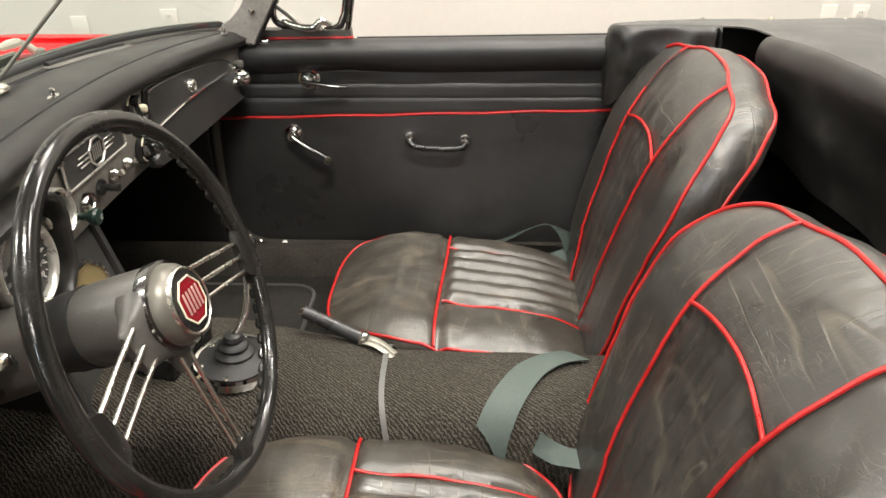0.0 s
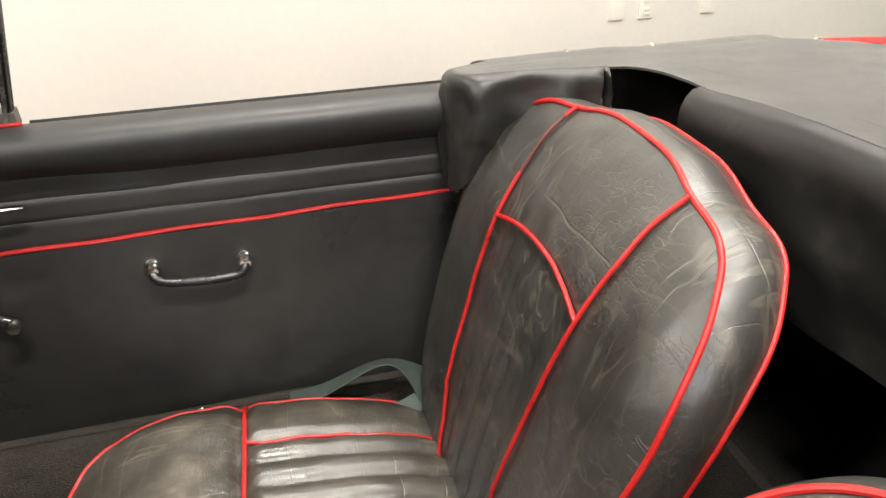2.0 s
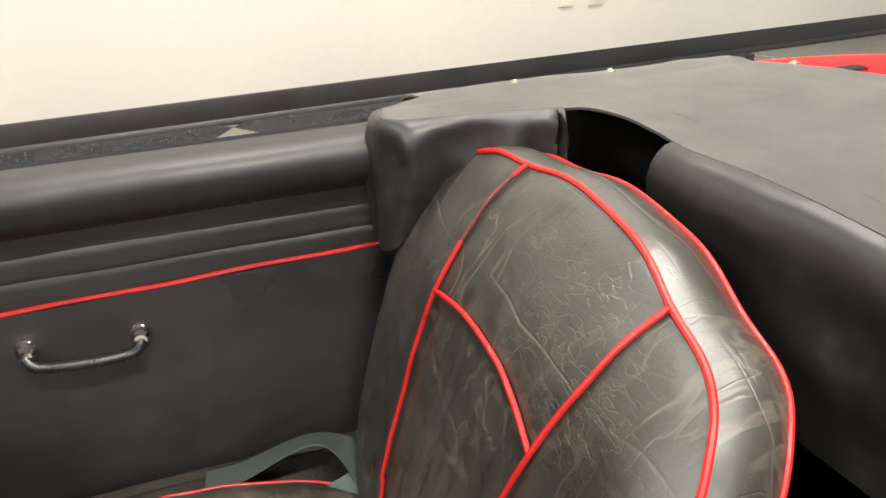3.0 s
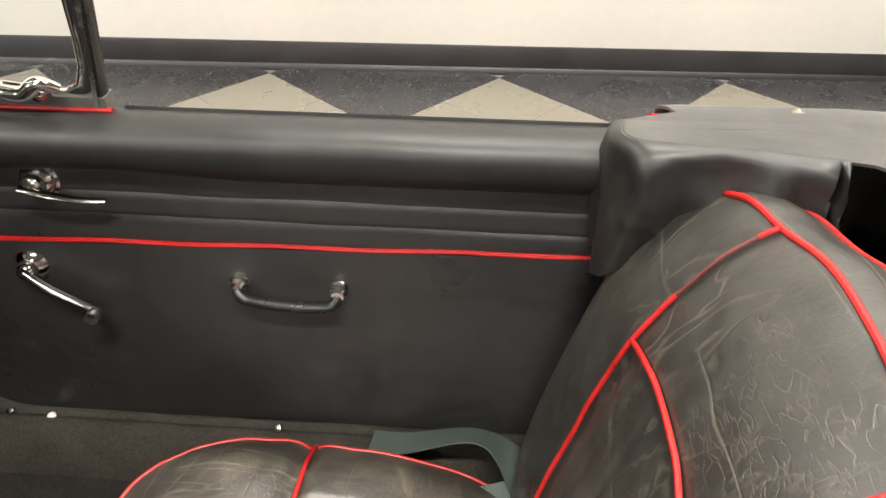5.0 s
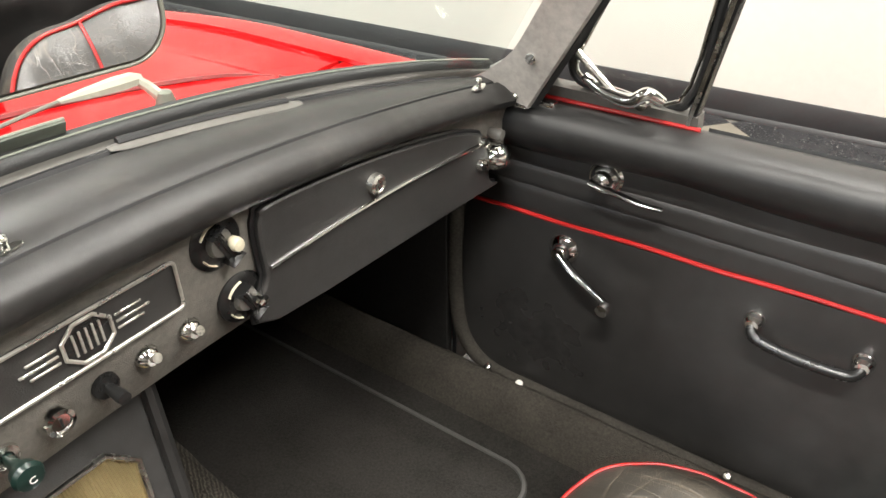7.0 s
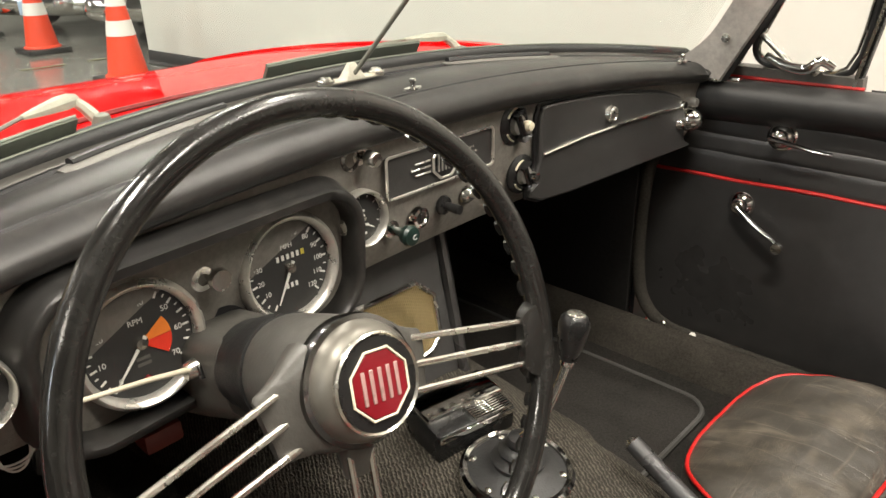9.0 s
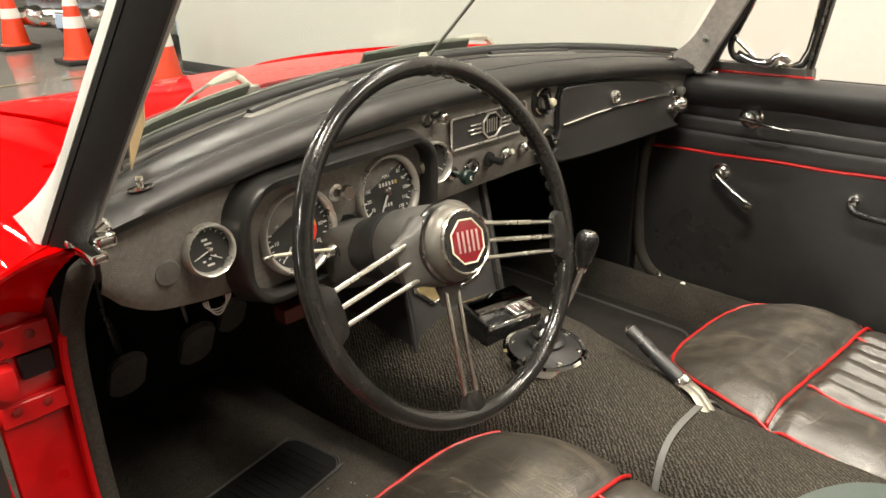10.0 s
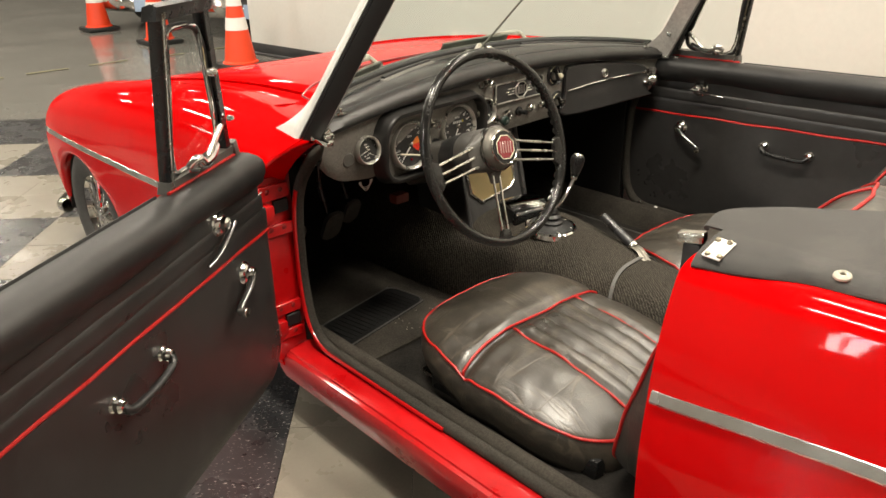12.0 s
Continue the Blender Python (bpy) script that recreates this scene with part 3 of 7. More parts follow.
def build_lights():
    k = 0
    for x in (-14.2, -10.6, -7.0, -3.4, 0.2, 2.1):
        for y in (0.1, 1.35) if x == 2.1 else (-4.3, -1.1, 1.35) + ((5.6,) if x < -6.5 else ()):
            fix = empty("ceiling_light", "long white fluorescent strip light under the ceiling", "ceiling light", "strip lights")
            part("housing", a_box((x, y, CEIL_Z - 0.045), (1.26, 0.19, 0.09), 0.008, 2, RM), WHITE, fix)
            for s in (-1, 1):
                part("end_cap", a_box((x + s * 0.635, y, CEIL_Z - 0.075), (0.02, 0.18, 0.08), 0.004, 1, RM), WHITE, fix)
            lamp = bpy.data.lights.new("strip_lamp", "AREA")
            lamp.shape, lamp.size, lamp.size_y, lamp.energy, lamp.color = "RECTANGLE", 1.2, 0.16, LAMP * (0.7 if x < -6.5 else 1.0) * (0.95 if y < -4 else 1.35 if y < 0 else 0.80), (1.0, 0.955, 0.87)
            new("strip_lamp", lamp).matrix_world = RM @ pose(x, y, CEIL_Z - 0.1)


build_room()
build_lights()

# ---- the car: body ----
car = empty("sports_car", "red open two-seat sports car with black leather interior, driver's door open", "car")


def arch(x, zb):
    """Lower edge of the body side, raised over the wheels."""
    for cx in (-1.73, 0.78):
        d = abs(x - cx) / 0.33
        if d < 1:
            zb = max(zb, 0.13 + 0.305 * math.sqrt(1 - d * d))
    return zb


HALF = [(-2.16, 0.655), (-2.13, 0.685), (-2.06, 0.708), (-1.85, 0.722), (-1.5, 0.733), (-1.0, 0.74), (-0.5, 0.742), (0.5, 0.745), (1.0, 0.73), (1.5, 0.68), (1.75, 0.60)]
CROWN = [(-2.16, 0.44), (-2.13, 0.51), (-2.05, 0.575), (-1.85, 0.622), (-1.5, 0.678), (-1.2, 0.712), (-0.9, 0.732), (-0.6, 0.730), (-0.45, 0.722), (0.4, 0.735), (1.0, 0.745), (1.5, 0.71), (1.75, 0.64)]
HOOD = [(-2.16, 0.43), (-2.10, 0.52), (-1.95, 0.575), (-1.65, 0.645), (-1.3, 0.705), (-0.95, 0.742), (-0.72, 0.762), (-0.5, 0.772), (0.5, 0.75), (1.1, 0.765), (1.5, 0.73), (1.75, 0.64)]


def side_profile(x):
    """Half section (y outward, z) from the sill up to the crown of the wing."""
    w, c = table(x, HALF), table(x, CROWN)
    zb = arch(x, 0.17)
    k = (c - 0.17) / (0.72 - 0.17)
    if x > 0:
        pts = [(w - 0.025, 0.17), (w - 0.012, 0.26), (w, 0.40), (w + 0.004, 0.49), (w - 0.002, 0.57), (w - 0.008, 0.62), (w - 0.018, 0.665), (w - 0.033, c - 0.026), (w - 0.044, c - 0.006), (w - 0.074, c + 0.002), (w - (0.15 if x > 0.86 else 0.105), c)]
    else:
        pts = [(w - 0.025, 0.17), (w - 0.012, 0.26), (w, 0.40), (w + 0.004, 0.49), (w + 0.001, 0.56), (w - 0.008, 0.622), (w - 0.027, 0.670), (w - 0.056, 0.700), (w - 0.100, 0.716), (w - 0.15, 0.72)]
        pts = [(y, 0.17 + (z - 0.17) * k) for y, z in pts]
    out = []
    for y, z in pts:
        out.append((y, max(z, min(zb, c - 0.05 + 0.003 * len(out)))))
    return out


def wing(sign, x0, x1, n, name, label):
    rows = []
    for i in range(n):
        x = lerp(x0, x1, i / (n - 1))
        back = max(0.0, (x + 0.80) / 0.265) ** 2 if x < 0 else 0.0
        p = smooth_line([(x + back * table(z, [(0.58, 0.0), (0.635, 0.006), (0.675, 0.045), (0.703, 0.082), (0.72, 0.096)]), sign * y, z) for y, z in side_profile(x)], 4)
        rows.append(p)
    return part(name, a_sheet(rows, 0.006 * sign), PAINT, car, label, angle=60)


def hood_z(x, y, w):
    c, h = table(x, CROWN), table(x, HOOD)
    k = min(1.0, abs(y) / w)
    dip = 0.012 * math.exp(-((k - 0.86) / 0.08) ** 2)
    return lerp(h, c, k ** 2.2) - dip


def deck(x0, x1, n, name, inner, label):
    """The panel between the two wing crowns, from side to side."""
    rows = []
    for i in range(n):
        x = lerp(x0, x1, i / (n - 1))
        w = (table(x, HALF) - 0.15) * inner
        rows.append([(x, w * s, hood_z(x, w * s, table(x, HALF) - 0.15)) for s in np.linspace(-1, 1, 33)])
    return part(name, a_sheet(rows, 0.006), PAINT, car, label, angle=60)


def cowl_edge(y):
    c = max(0.0, 1 - (y / 0.65) ** 2)
    return -0.47 - 0.195 * c ** 0.6


def bonnet_end(y):
    """The bonnet's rear edge bows forward in the middle, like the windscreen behind it."""
    return -0.885 + 0.68 * y * y


def build_body():
    for s in (-1, 1):
        wing(s, -2.16, -0.535, 72, "front_wing", "glossy red front wing")
        wing(s, 0.41, 1.75, 48, "rear_wing", "glossy red rear wing")
    # the shut line leaves a real gap round the bonnet
    rows_l, rows_r, rows_m = [], [], []
    for i in range(44):
        x = lerp(-2.10, -0.70, i / 43)
        wfull = table(x, HALF) - 0.15
        wb = min(wfull * 0.80, 0.484)
        row = []
        for s in np.linspace(-1, 1, 29):
            xe = lerp(-2.10, bonnet_end(wb * s), i / 43)
            row.append((xe, wb * s, hood_z(xe, wb * s, table(xe, HALF) - 0.15) + 0.004))
        rows_m.append(row)
        a = wb + 0.006
        rows_l.append([(x, -lerp(wfull, a, k), hood_z(x, lerp(wfull, a, k), wfull)) for k in np.linspace(0, 1, 9)])
        rows_r.append([(x, lerp(a, wfull, k), hood_z(x, lerp(a, wfull, k), wfull)) for k in np.linspace(0, 1, 9)])
    part("bonnet", a_sheet(rows_m, 0.012), PAINT, car, "glossy red bonnet", angle=60)
    part("wing_top", a_sheet(rows_l, 0.006), PAINT, car, angle=60)
    part("wing_top", a_sheet(rows_r, 0.006), PAINT, car, angle=60)
    # cowl between bonnet and windscreen
    rows = []
    ys = sorted(list(np.linspace(-0.62, 0.62, 41)) + [-0.487, -0.485, 0.485, 0.487])
    for k in np.linspace(0, 1, 14):
        row = []
        for y in ys:
            x = lerp(bonnet_end(y) + 0.007 if abs(y) < 0.486 else -0.694, cowl_edge(y) + 0.02, k)
            wfull = table(x, HALF) - 0.125
            row.append((x, y, hood_z(x, y, wfull) - 0.002))
        rows.append(row)
    part("cowl", a_sheet(rows, 0.006), PAINT, car, "red cowl in front of the windscreen", angle=60)
    # dark red tube fills the rear gap, its colour standing for the shade inside
    line = [(bonnet_end(y) + 0.003, y, hood_z(bonnet_end(y), y, table(bonnet_end(y), HALF) - 0.15) + 0.001) for y in np.linspace(-0.484, 0.484, 40)]
    part("bonnet_gap_shade", a_tube(line, 0.0040, 6), JAMB_SCREW, car, "dark tube for the shade behind the bonnet")
    for s in (-1, 1):
        line = [(x, s * y, hood_z(x, y, table(x, HALF) - 0.125) - 0.0015) for x, y in ((-0.715, 0.488), (-0.66, 0.500), (-0.60, 0.514), (-0.54, 0.530))]
        part("cowl_seam", a_tube(smooth_line(line, 5), 0.0026, 6), JAMB_SCREW, car, "dark seam between cowl and wing")
    # nose panel closes the front, tail panel the back
    for name, x, z0 in (("nose", -2.16, 0.17), ("tail", 1.75, 0.2)):
        w, c = table(x, HALF), table(x, CROWN)
        sgn = -1 if x < 0 else 1
        rows = [[(x + sgn * 0.05 * (1 - (2 * k - 1) ** 2) * (1 - (2 * j - 1) ** 2), lerp(-w, w, j), lerp(z0, hood_z(x, lerp(-w, w, j), w) if abs(lerp(-1, 1, j)) < 0.8 else c - 0.03, k)) for j in np.linspace(0, 1, 25)] for k in np.linspace(0, 1, 10)]
        part(name, a_sheet(rows, 0.006), PAINT, car, "glossy red %s panel" % name, angle=60)
    # rear deck and boot lid
    deck(0.86, 1.75, 24, "boot_lid", 1.0, "glossy red boot lid")
    # chrome side strips
    for s in (-1, 1):
        for x0, x1 in ((-2.08, -0.545), (0.415, 1.6)):
            rings = []
            for i in range(40):
                x = lerp(x0, x1, i / 39)
                z = table(x, [(-2.1, 0.462), (-1.0, 0.508), (-0.5, 0.532), (0.4, 0.577), (0.55, 0.596), (0.66, 0.608), (1.6, 0.65)])
                prof = side_profile(x)
                y = np.interp(z, [p[1] for p in prof], [p[0] for p in prof])
                rings.append([(x, s * (y + dy), z + dz) for dy, dz in ((-0.003, -0.013), (0.009, -0.011), (0.011, -0.007), (0.007, 0.006), (-0.003, 0.013))])
            part("side_strip", a_loft(rings), ALU, car, "chrome side strip", angle=30)
    # sills
    for s in (-1, 1):
        prof = [(0.640, 0.165), (0.640, 0.204), (0.665, 0.2065), (0.690, 0.205), (0.706, 0.202), (0.716, 0.197), (0.721, 0.186), (0.719, 0.155), (0.706, 0.12), (0.66, 0.10), (0.64, 0.10)]
        part("sill", a_loft([[(x, s * y, z) for y, z in prof] for x in np.linspace(-0.56 if s < 0 else -0.44, 0.47, 8)]), PAINT_IN, car, "red painted door sill", angle=35)
        part("sill_lip", a_loft([[(x, s * y, z) for y, z in ((0.7035, 0.201), (0.7060, 0.2045), (0.7085, 0.200))] for x in (-0.53, 0.43)]), PAINT_IN, car)
    # underside
    part("underbody", a_box((-0.15, 0, 0.135), (3.4, 1.28, 0.03), 0.005), BLACK, car, "dark underbody")
    # hinge post, its hinges and the curl of the wing behind the open door
    for s in (-1, 1):
        # door jamb at the front: face looking rearwards
        rows = []
        for z in np.linspace(0.19, 0.625, 14):
            rows.append([(-0.530 - 0.012 * (1 - k), s * lerp(0.652, 0.735, k), z) for k in np.linspace(0, 1, 5)])
        post = part("hinge_post", a_sheet(rows, 0.01), PAINT_IN if s < 0 else DIAL, car, "red painted hinge post" if s < 0 else "black trimmed hinge post")
        if s < 0:
            for zt, zb_ in ((0.611, 0.577), (0.521, 0.494), (0.330, 0.302), (0.262, 0.238)):
                h = part("hinge_plate", a_box((-0.531, -0.700, (zt + zb_) / 2), (0.010, 0.072, zt - zb_), 0.002, 1), PAINT_IN, post, "red painted hinge plate")
                for dy in (-0.016, 0.016):
                    sc = part("screw", a_lathe([(0.0001, 0.0025), (0.003, 0.002), (0.0055, 0.001), (0.006, -0.002), (0.0001, -0.002)], along((-0.5258, -0.702 + dy, (zt + zb_) / 2 + 0.004), (1, 0, 0)), 10), JAMB_SCREW, h)
            for zc in (0.560, 0.282):
                part("hinge_opening", a_box((-0.533, -0.686, zc), (0.012, 0.036, 0.030), 0.002, 1), DIAL, post, "dark opening in the post")
                part("hinge_arm", a_box((-0.528, -0.722, zc - 0.006), (0.034, 0.022, 0.036), 0.006, 2), PAINT_IN, post, "red painted hinge arm")
        edge = smooth_line([(-0.536, s * 0.744, 0.55), (-0.536, s * 0.743, 0.60), (-0.528, s * 0.737, 0.635), (-0.490, s * 0.720, 0.675), (-0.455, s * 0.690, 0.704), (-0.438, s * 0.658, 0.715)], 6)
        inner = smooth_line([(-0.548, s * 0.666, 0.55), (-0.545, s * 0.666, 0.595), (-0.530, s * 0.666, 0.622), (-0.484, s * 0.662, 0.668), (-0.440, s * 0.656, 0.700), (-0.424, s * 0.652, 0.712)], 6)
        part("wing_return", a_sheet([[lerp(p, q, k) + Vector((-0.008, 0, -0.004)) * math.sin(math.pi * k) for k in np.linspace(0, 1, 7)] for p, q in zip(edge, inner)], 0.004 * s), PAINT, car, "red return of the wing above the hinges", angle=60)
        part("wing_curl", a_tube(edge, 0.0055, 8), PAINT, car, "rolled red wing edge")
        # latch post at the rear
        rows = [[(0.416 + 0.006 * k, s * lerp(0.60, 0.715, k), z) for k in np.linspace(0, 1, 6)] for z in np.linspace(0.18, 0.685, 12)]
        post2 = part("latch_post", a_sheet(rows, 0.006), PAINT_IN if s < 0 else VINYL, car, "red painted latch post" if s < 0 else "black trimmed latch post")
        part("striker", a_box((0.408, s * 0.665, 0.50), (0.012, 0.05, 0.06), 0.004), OLD_CHROME, post2, "steel door striker")
        # dark inner skin from wing to cockpit behind the post
        part("inner_quarter", a_box((0.78, s * 0.606, 0.470), (0.60, 0.02, 0.570), 0.004), CARPET, car, "dark inner quarter panel")


def build_wheel(x, y):
    s = 1 if y > 0 else -1
    # added near-black shell: closes the front arch and gives it its shade by colour
    if x < 0:
        arcs = []
        for k in range(13):
            a = math.pi * k / 12
            ca, sa = 0.335 * math.cos(a), 0.31 * math.sin(a)
            arcs.append([(-1.73 + ca, s * yy, 0.15 + sa) for yy in (0.40, 0.690)])
        part("wheel_arch", a_sheet(arcs, 0.004), DIAL, car, "black wheel arch lining", angle=60)
        part("arch_wall", a_plate([(-0.37, 0.0)] + [(0.37 * math.cos(math.pi * k / 12) * -1, 0.33 * math.sin(math.pi * k / 12)) for k in range(1, 12)] + [(0.37, 0.0)], pose(-1.73, s * 0.42, 0.14, 90, 0, 0), 0.01), DIAL, car, "dark inner wall of the wheel arch")
    w = part("wheel", a_lathe([(0.135, -0.064), (0.165, -0.076), (0.196, -0.080), (0.216, -0.070), (0.225, -0.054), (0.228, -0.03), (0.228, 0.03), (0.225, 0.054), (0.216, 0.070), (0.196, 0.080), (0.165, 0.076), (0.135, 0.064)], along((x, y, 0.228), (0, 1, 0)), 56), TYRE, car, "black tyre on a chrome wire wheel")
    m = along((x, y, 0.228), (0, s, 0)) @ Matrix.Scale(0.78, 4)
    part("rim", a_lathe([(0.145, -0.06), (0.176, -0.07), (0.182, 0.072), (0.172, 0.080), (0.164, 0.060), (0.152, 0.03), (0.145, 0.03)], m, 40), CHROME, w)
    part("hub", a_lathe([(0.001, 0.085), (0.022, 0.084), (0.03, 0.07), (0.036, 0.03), (0.05, 0.0), (0.05, -0.05), (0.001, -0.05)], m, 20), CHROME, w)
    # black disc added close behind the spokes for the shade inside the wheel
    part("spoke_backing", a_lathe([(0.0001, 0.044), (0.160, 0.040), (0.166, 0.02), (0.150, -0.06), (0.0001, -0.06)], m, 28), BLACK, w)
    bm = bmesh.new()
    for k in range(48):
        a = 2 * math.pi * k / 48
        b = a + (0.45 if k % 2 else -0.45)
        tube(bm, [m @ Vector((0.04 * math.cos(a), 0.04 * math.sin(a), 0.076 if k % 4 < 2 else 0.050)), m @ Vector((0.168 * math.cos(b), 0.168 * math.sin(b), 0.060))], 0.0042, 5)
    part("wire_spokes", bm, CHROME, w)


def build_front_trim():
    for s in (-1, 1):
        m = along((-2.10, s * 0.575, 0.455), (-1, s * 0.12, 0.05))
        lamp = part("headlight", a_lathe([(0.001, 0.05), (0.05, 0.043), (0.085, 0.022), (0.092, 0.0), (0.092, -0.05), (0.001, -0.05)], m, 28), GLASS, car, "round glass headlight")
        part("headlight_ring", a_lathe([(0.086, 0.02), (0.096, 0.018), (0.104, 0.0), (0.106, -0.05), (0.09, -0.05)], m, 28), CHROME, lamp)
    part("front_bumper", a_tube(smooth_line([(-2.11, -0.690, 0.145), (-2.16, -0.685, 0.145), (-2.22, -0.56, 0.15), (-2.25, 0, 0.15), (-2.22, 0.56, 0.15), (-2.16, 0.685, 0.145), (-2.11, 0.690, 0.145)], 6), 0.026, 12), CHROME, car, "curved chrome front bumper")
    for s in (-1, 1):
        part("over_rider", a_lathe([(0.001, 0.05), (0.03, 0.045), (0.04, 0.0), (0.03, -0.07), (0.001, -0.075)], along((-2.27, s * 0.3, 0.19), (0, 0, 1)), 14), CHROME, car)


build_body()
for wx in (-1.685, 0.75):
    for wy in (-0.645, 0.645):
        build_wheel(wx, wy)
build_front_trim()


# ---- windscreen ----
RAKE = 0.62           # how far the screen leans back for each metre of height


def screen_foot(y):
    c = max(0.0, 1 - (y / 0.65) ** 2)
    return Vector((-0.455 - 0.19 * c ** 0.6, y, 0.741 + 0.046 * c))


def screen_at(y, h):
    f = screen_foot(y)
    return f + Vector((RAKE * h, -y * 0.37 * h, h))


def build_windscreen():
    ys = [0.643 * math.sin(a) for a in np.linspace(-math.pi / 2, math.pi / 2, 49)]
    part("windscreen_glass", a_sheet([[screen_at(y, h) for y in ys] for h in np.linspace(0.012, 0.36, 8)], 0.005), GLASS, car, "clear curved windscreen glass")
    bpy.data.objects["windscreen_glass"].visible_shadow = False
    # bottom rail with its rubber foot, and top rail
    rail, foot, bead = [], [], []
    for y in np.linspace(-0.635, 0.635, 45):
        p = screen_foot(y)
        c = max(0.0, 1 - (y / 0.65) ** 2)
        d = Vector((1, -0.0, 0)) if abs(y) < 0.01 else Vector((1.0, 0.75 * (y / 0.65) ** 3, 0)).normalized()
        rail.append([p + d * a + Vector((0, 0, b)) for a, b in ((0.030, -0.020), (0.030, -0.001), (0.027, 0.0035), (0.0165, 0.006), (-0.010, 0.004), (-0.010, -0.006))])
        bead.append([p + d * a + Vector((0, 0, b)) for a, b in ((0.017, 0.004), (0.0175, 0.010), (0.0155, 0.0155), (0.010, 0.0185), (-0.004, 0.0185), (-0.012, 0.006))])
        foot.append([p + d * a + Vector((0, 0, b)) for a, b in ((0.022, -0.022), (0.020, -0.004), (0.012, 0.000), (-0.012, 0.000), (-0.026, -0.010), (-0.034, -0.034))])
    part("windscreen_rail", a_loft(rail), RAIL, car, "dull grey lower windscreen rail", angle=50)
    part("glazing_rubber", a_loft(bead), RUBBER, car, "black glazing rubber along the glass", angle=50)
    part("glazing_edge", a_tube([row[3] + Vector((0, 0, 0.0003)) for row in bead], 0.0012, 6), WIPER, car, "thin pale edge of the glazing rubber")
    part("windscreen_seal", a_loft(foot), RUBBER, car, "black rubber windscreen seal", angle=50)
    top = [[screen_at(y, 0.365) + Vector((a, 0, b)) for a, b in ((0.014, -0.012), (0.018, 0.008), (0.006, 0.018), (-0.012, 0.012), (-0.012, -0.01))] for y in np.linspace(-0.60, 0.60, 31)]
    part("windscreen_top_rail", a_loft(top), RAIL, car, "dull grey upper windscreen rail", angle=50)
    for s in (-1, 1):
        ins, outs, seal, lip = [], [], [], []
        for h in np.linspace(-0.031, 0.375, 22):
            y = (0.632 if s > 0 else 0.644) - 0.25 * h
            x = (-0.412 if s > 0 else -0.430) + RAKE * h
            z = 0.748 + h
            wide = 0.030 * max(0.0, 1 - h / 0.06) ** 2
            nose = 0.090 * max(0.0, 1 - (h + 0.035) / 0.105) ** 2.2
            row = lambda pts: [(x + a, s * (y + b), z - 0.020 * max(0.0, -a - 0.06)) for a, b in pts]
            slim = 0.0 if s > 0 else 0.007
            ins.append(row(((-0.036 - wide, -0.016), (0.026 - slim, -0.020), (0.029 - slim, -0.015), (-0.002, 0.014), (-0.030, 0.008))))
            seal.append(row(((0.030 - slim, -0.014), (0.036 - slim, -0.008), (0.026 - slim, 0.008), (0.004, 0.019), (-0.001, 0.015))))
            lip.append(row(((-0.001, 0.0165), (0.0035, 0.0205), (-0.001, 0.0235), (-0.005, 0.018))))
            outs.append(row(((-0.006, 0.018), (-0.004, 0.023), (-0.014, 0.025), (-0.030 - nose, 0.019), (-0.034 - nose * 1.05, 0.010), (-0.030, 0.009))))
        part("windscreen_post", a_loft(ins), FRAME, car, "dull grey windscreen post", angle=50)
        part("windscreen_post_skin", a_loft(outs), SKIN, car, "pale satin outer skin of the windscreen post", angle=50)
        part("windscreen_post_seal", a_loft(seal), RUBBER, car, "black rubber post seal", angle=50)
        part("post_seal_lip", a_loft(lip), RUBBER, car, angle=50)
        foot_r = [[(-0.590, 0.650), (-0.575, 0.664), (-0.51, 0.671), (-0.472, 0.666), (-0.475, 0.650), (-0.53, 0.643)], 0.700, 0.7165]
        part("post_foot", a_loft([[(px, s * py, pz + 0.02 * (px + 0.5)) for px, py in foot_r[0]] for pz in (foot_r[1], foot_r[2])]), GREY, car, "grey rubber pad under the windscreen post")
        # chrome clamp where screen, dash and door meet
        cl = bmesh.new()
        box(cl, (-0.420, s * 0.630, 0.722), (0.034, 0.022, 0.014), 0.004)
        box(cl, (-0.408, s * 0.648, 0.717), (0.062, 0.016, 0.010), 0.003)
        box(cl, (-0.436, s * 0.650, 0.722), (0.022, 0.020, 0.012), 0.004)
        lathe(cl, [(0.001, 0.014), (0.008, 0.012), (0.010, 0.0), (0.001, 0.0)], along((-0.425, s * 0.628, 0.728), (0.3, -s * 0.6, 0.5)), 12)
        part("screen_clamp", cl, CHROME, car, "chrome screen clamp")
        part("post_bolt", a_lathe([(0.001, 0.004), (0.007, 0.003), (0.008, 0.0), (0.001, 0.0)], along((-0.394 if s > 0 else -0.412, s * 0.6035, 0.790), (0, -s, 0)), 12), CHROME, car)
    # central stay rod with the mirror on it
    rod = part("stay_rod", a_tube([(-0.590, -0.009, 0.800), (-0.450, -0.012, 0.929), (-0.385, -0.010, 0.99)], 0.0028, 8), WIPER, car, "thin steel windscreen stay rod")
    foot_ = bmesh.new()
    box(foot_, (-0.592, -0.010, 0.796), (0.017, 0.094, 0.004), 0.0015, 1, None)
    loft(foot_, [[(-0.592 + a * k, -0.009 + b * k, z) for a, b in round_rect(0.018, 0.034, 0.004, 3)] for k, z in ((1.0, 0.797), (0.62, 0.806), (0.30, 0.815))])
    part("rod_bracket", foot_, PUTTY, rod, "pale painted rod bracket")
    for dy in (-0.04, 0.04):
        part("bracket_bolt", a_lathe([(0.001, 0.007), (0.006, 0.007), (0.0075, 0.004), (0.011, 0.003), (0.011, 0.0), (0.001, 0.0)], along((-0.592, dy - 0.010, 0.797), (0, 0, 1)), 8), OLD_CHROME, rod)
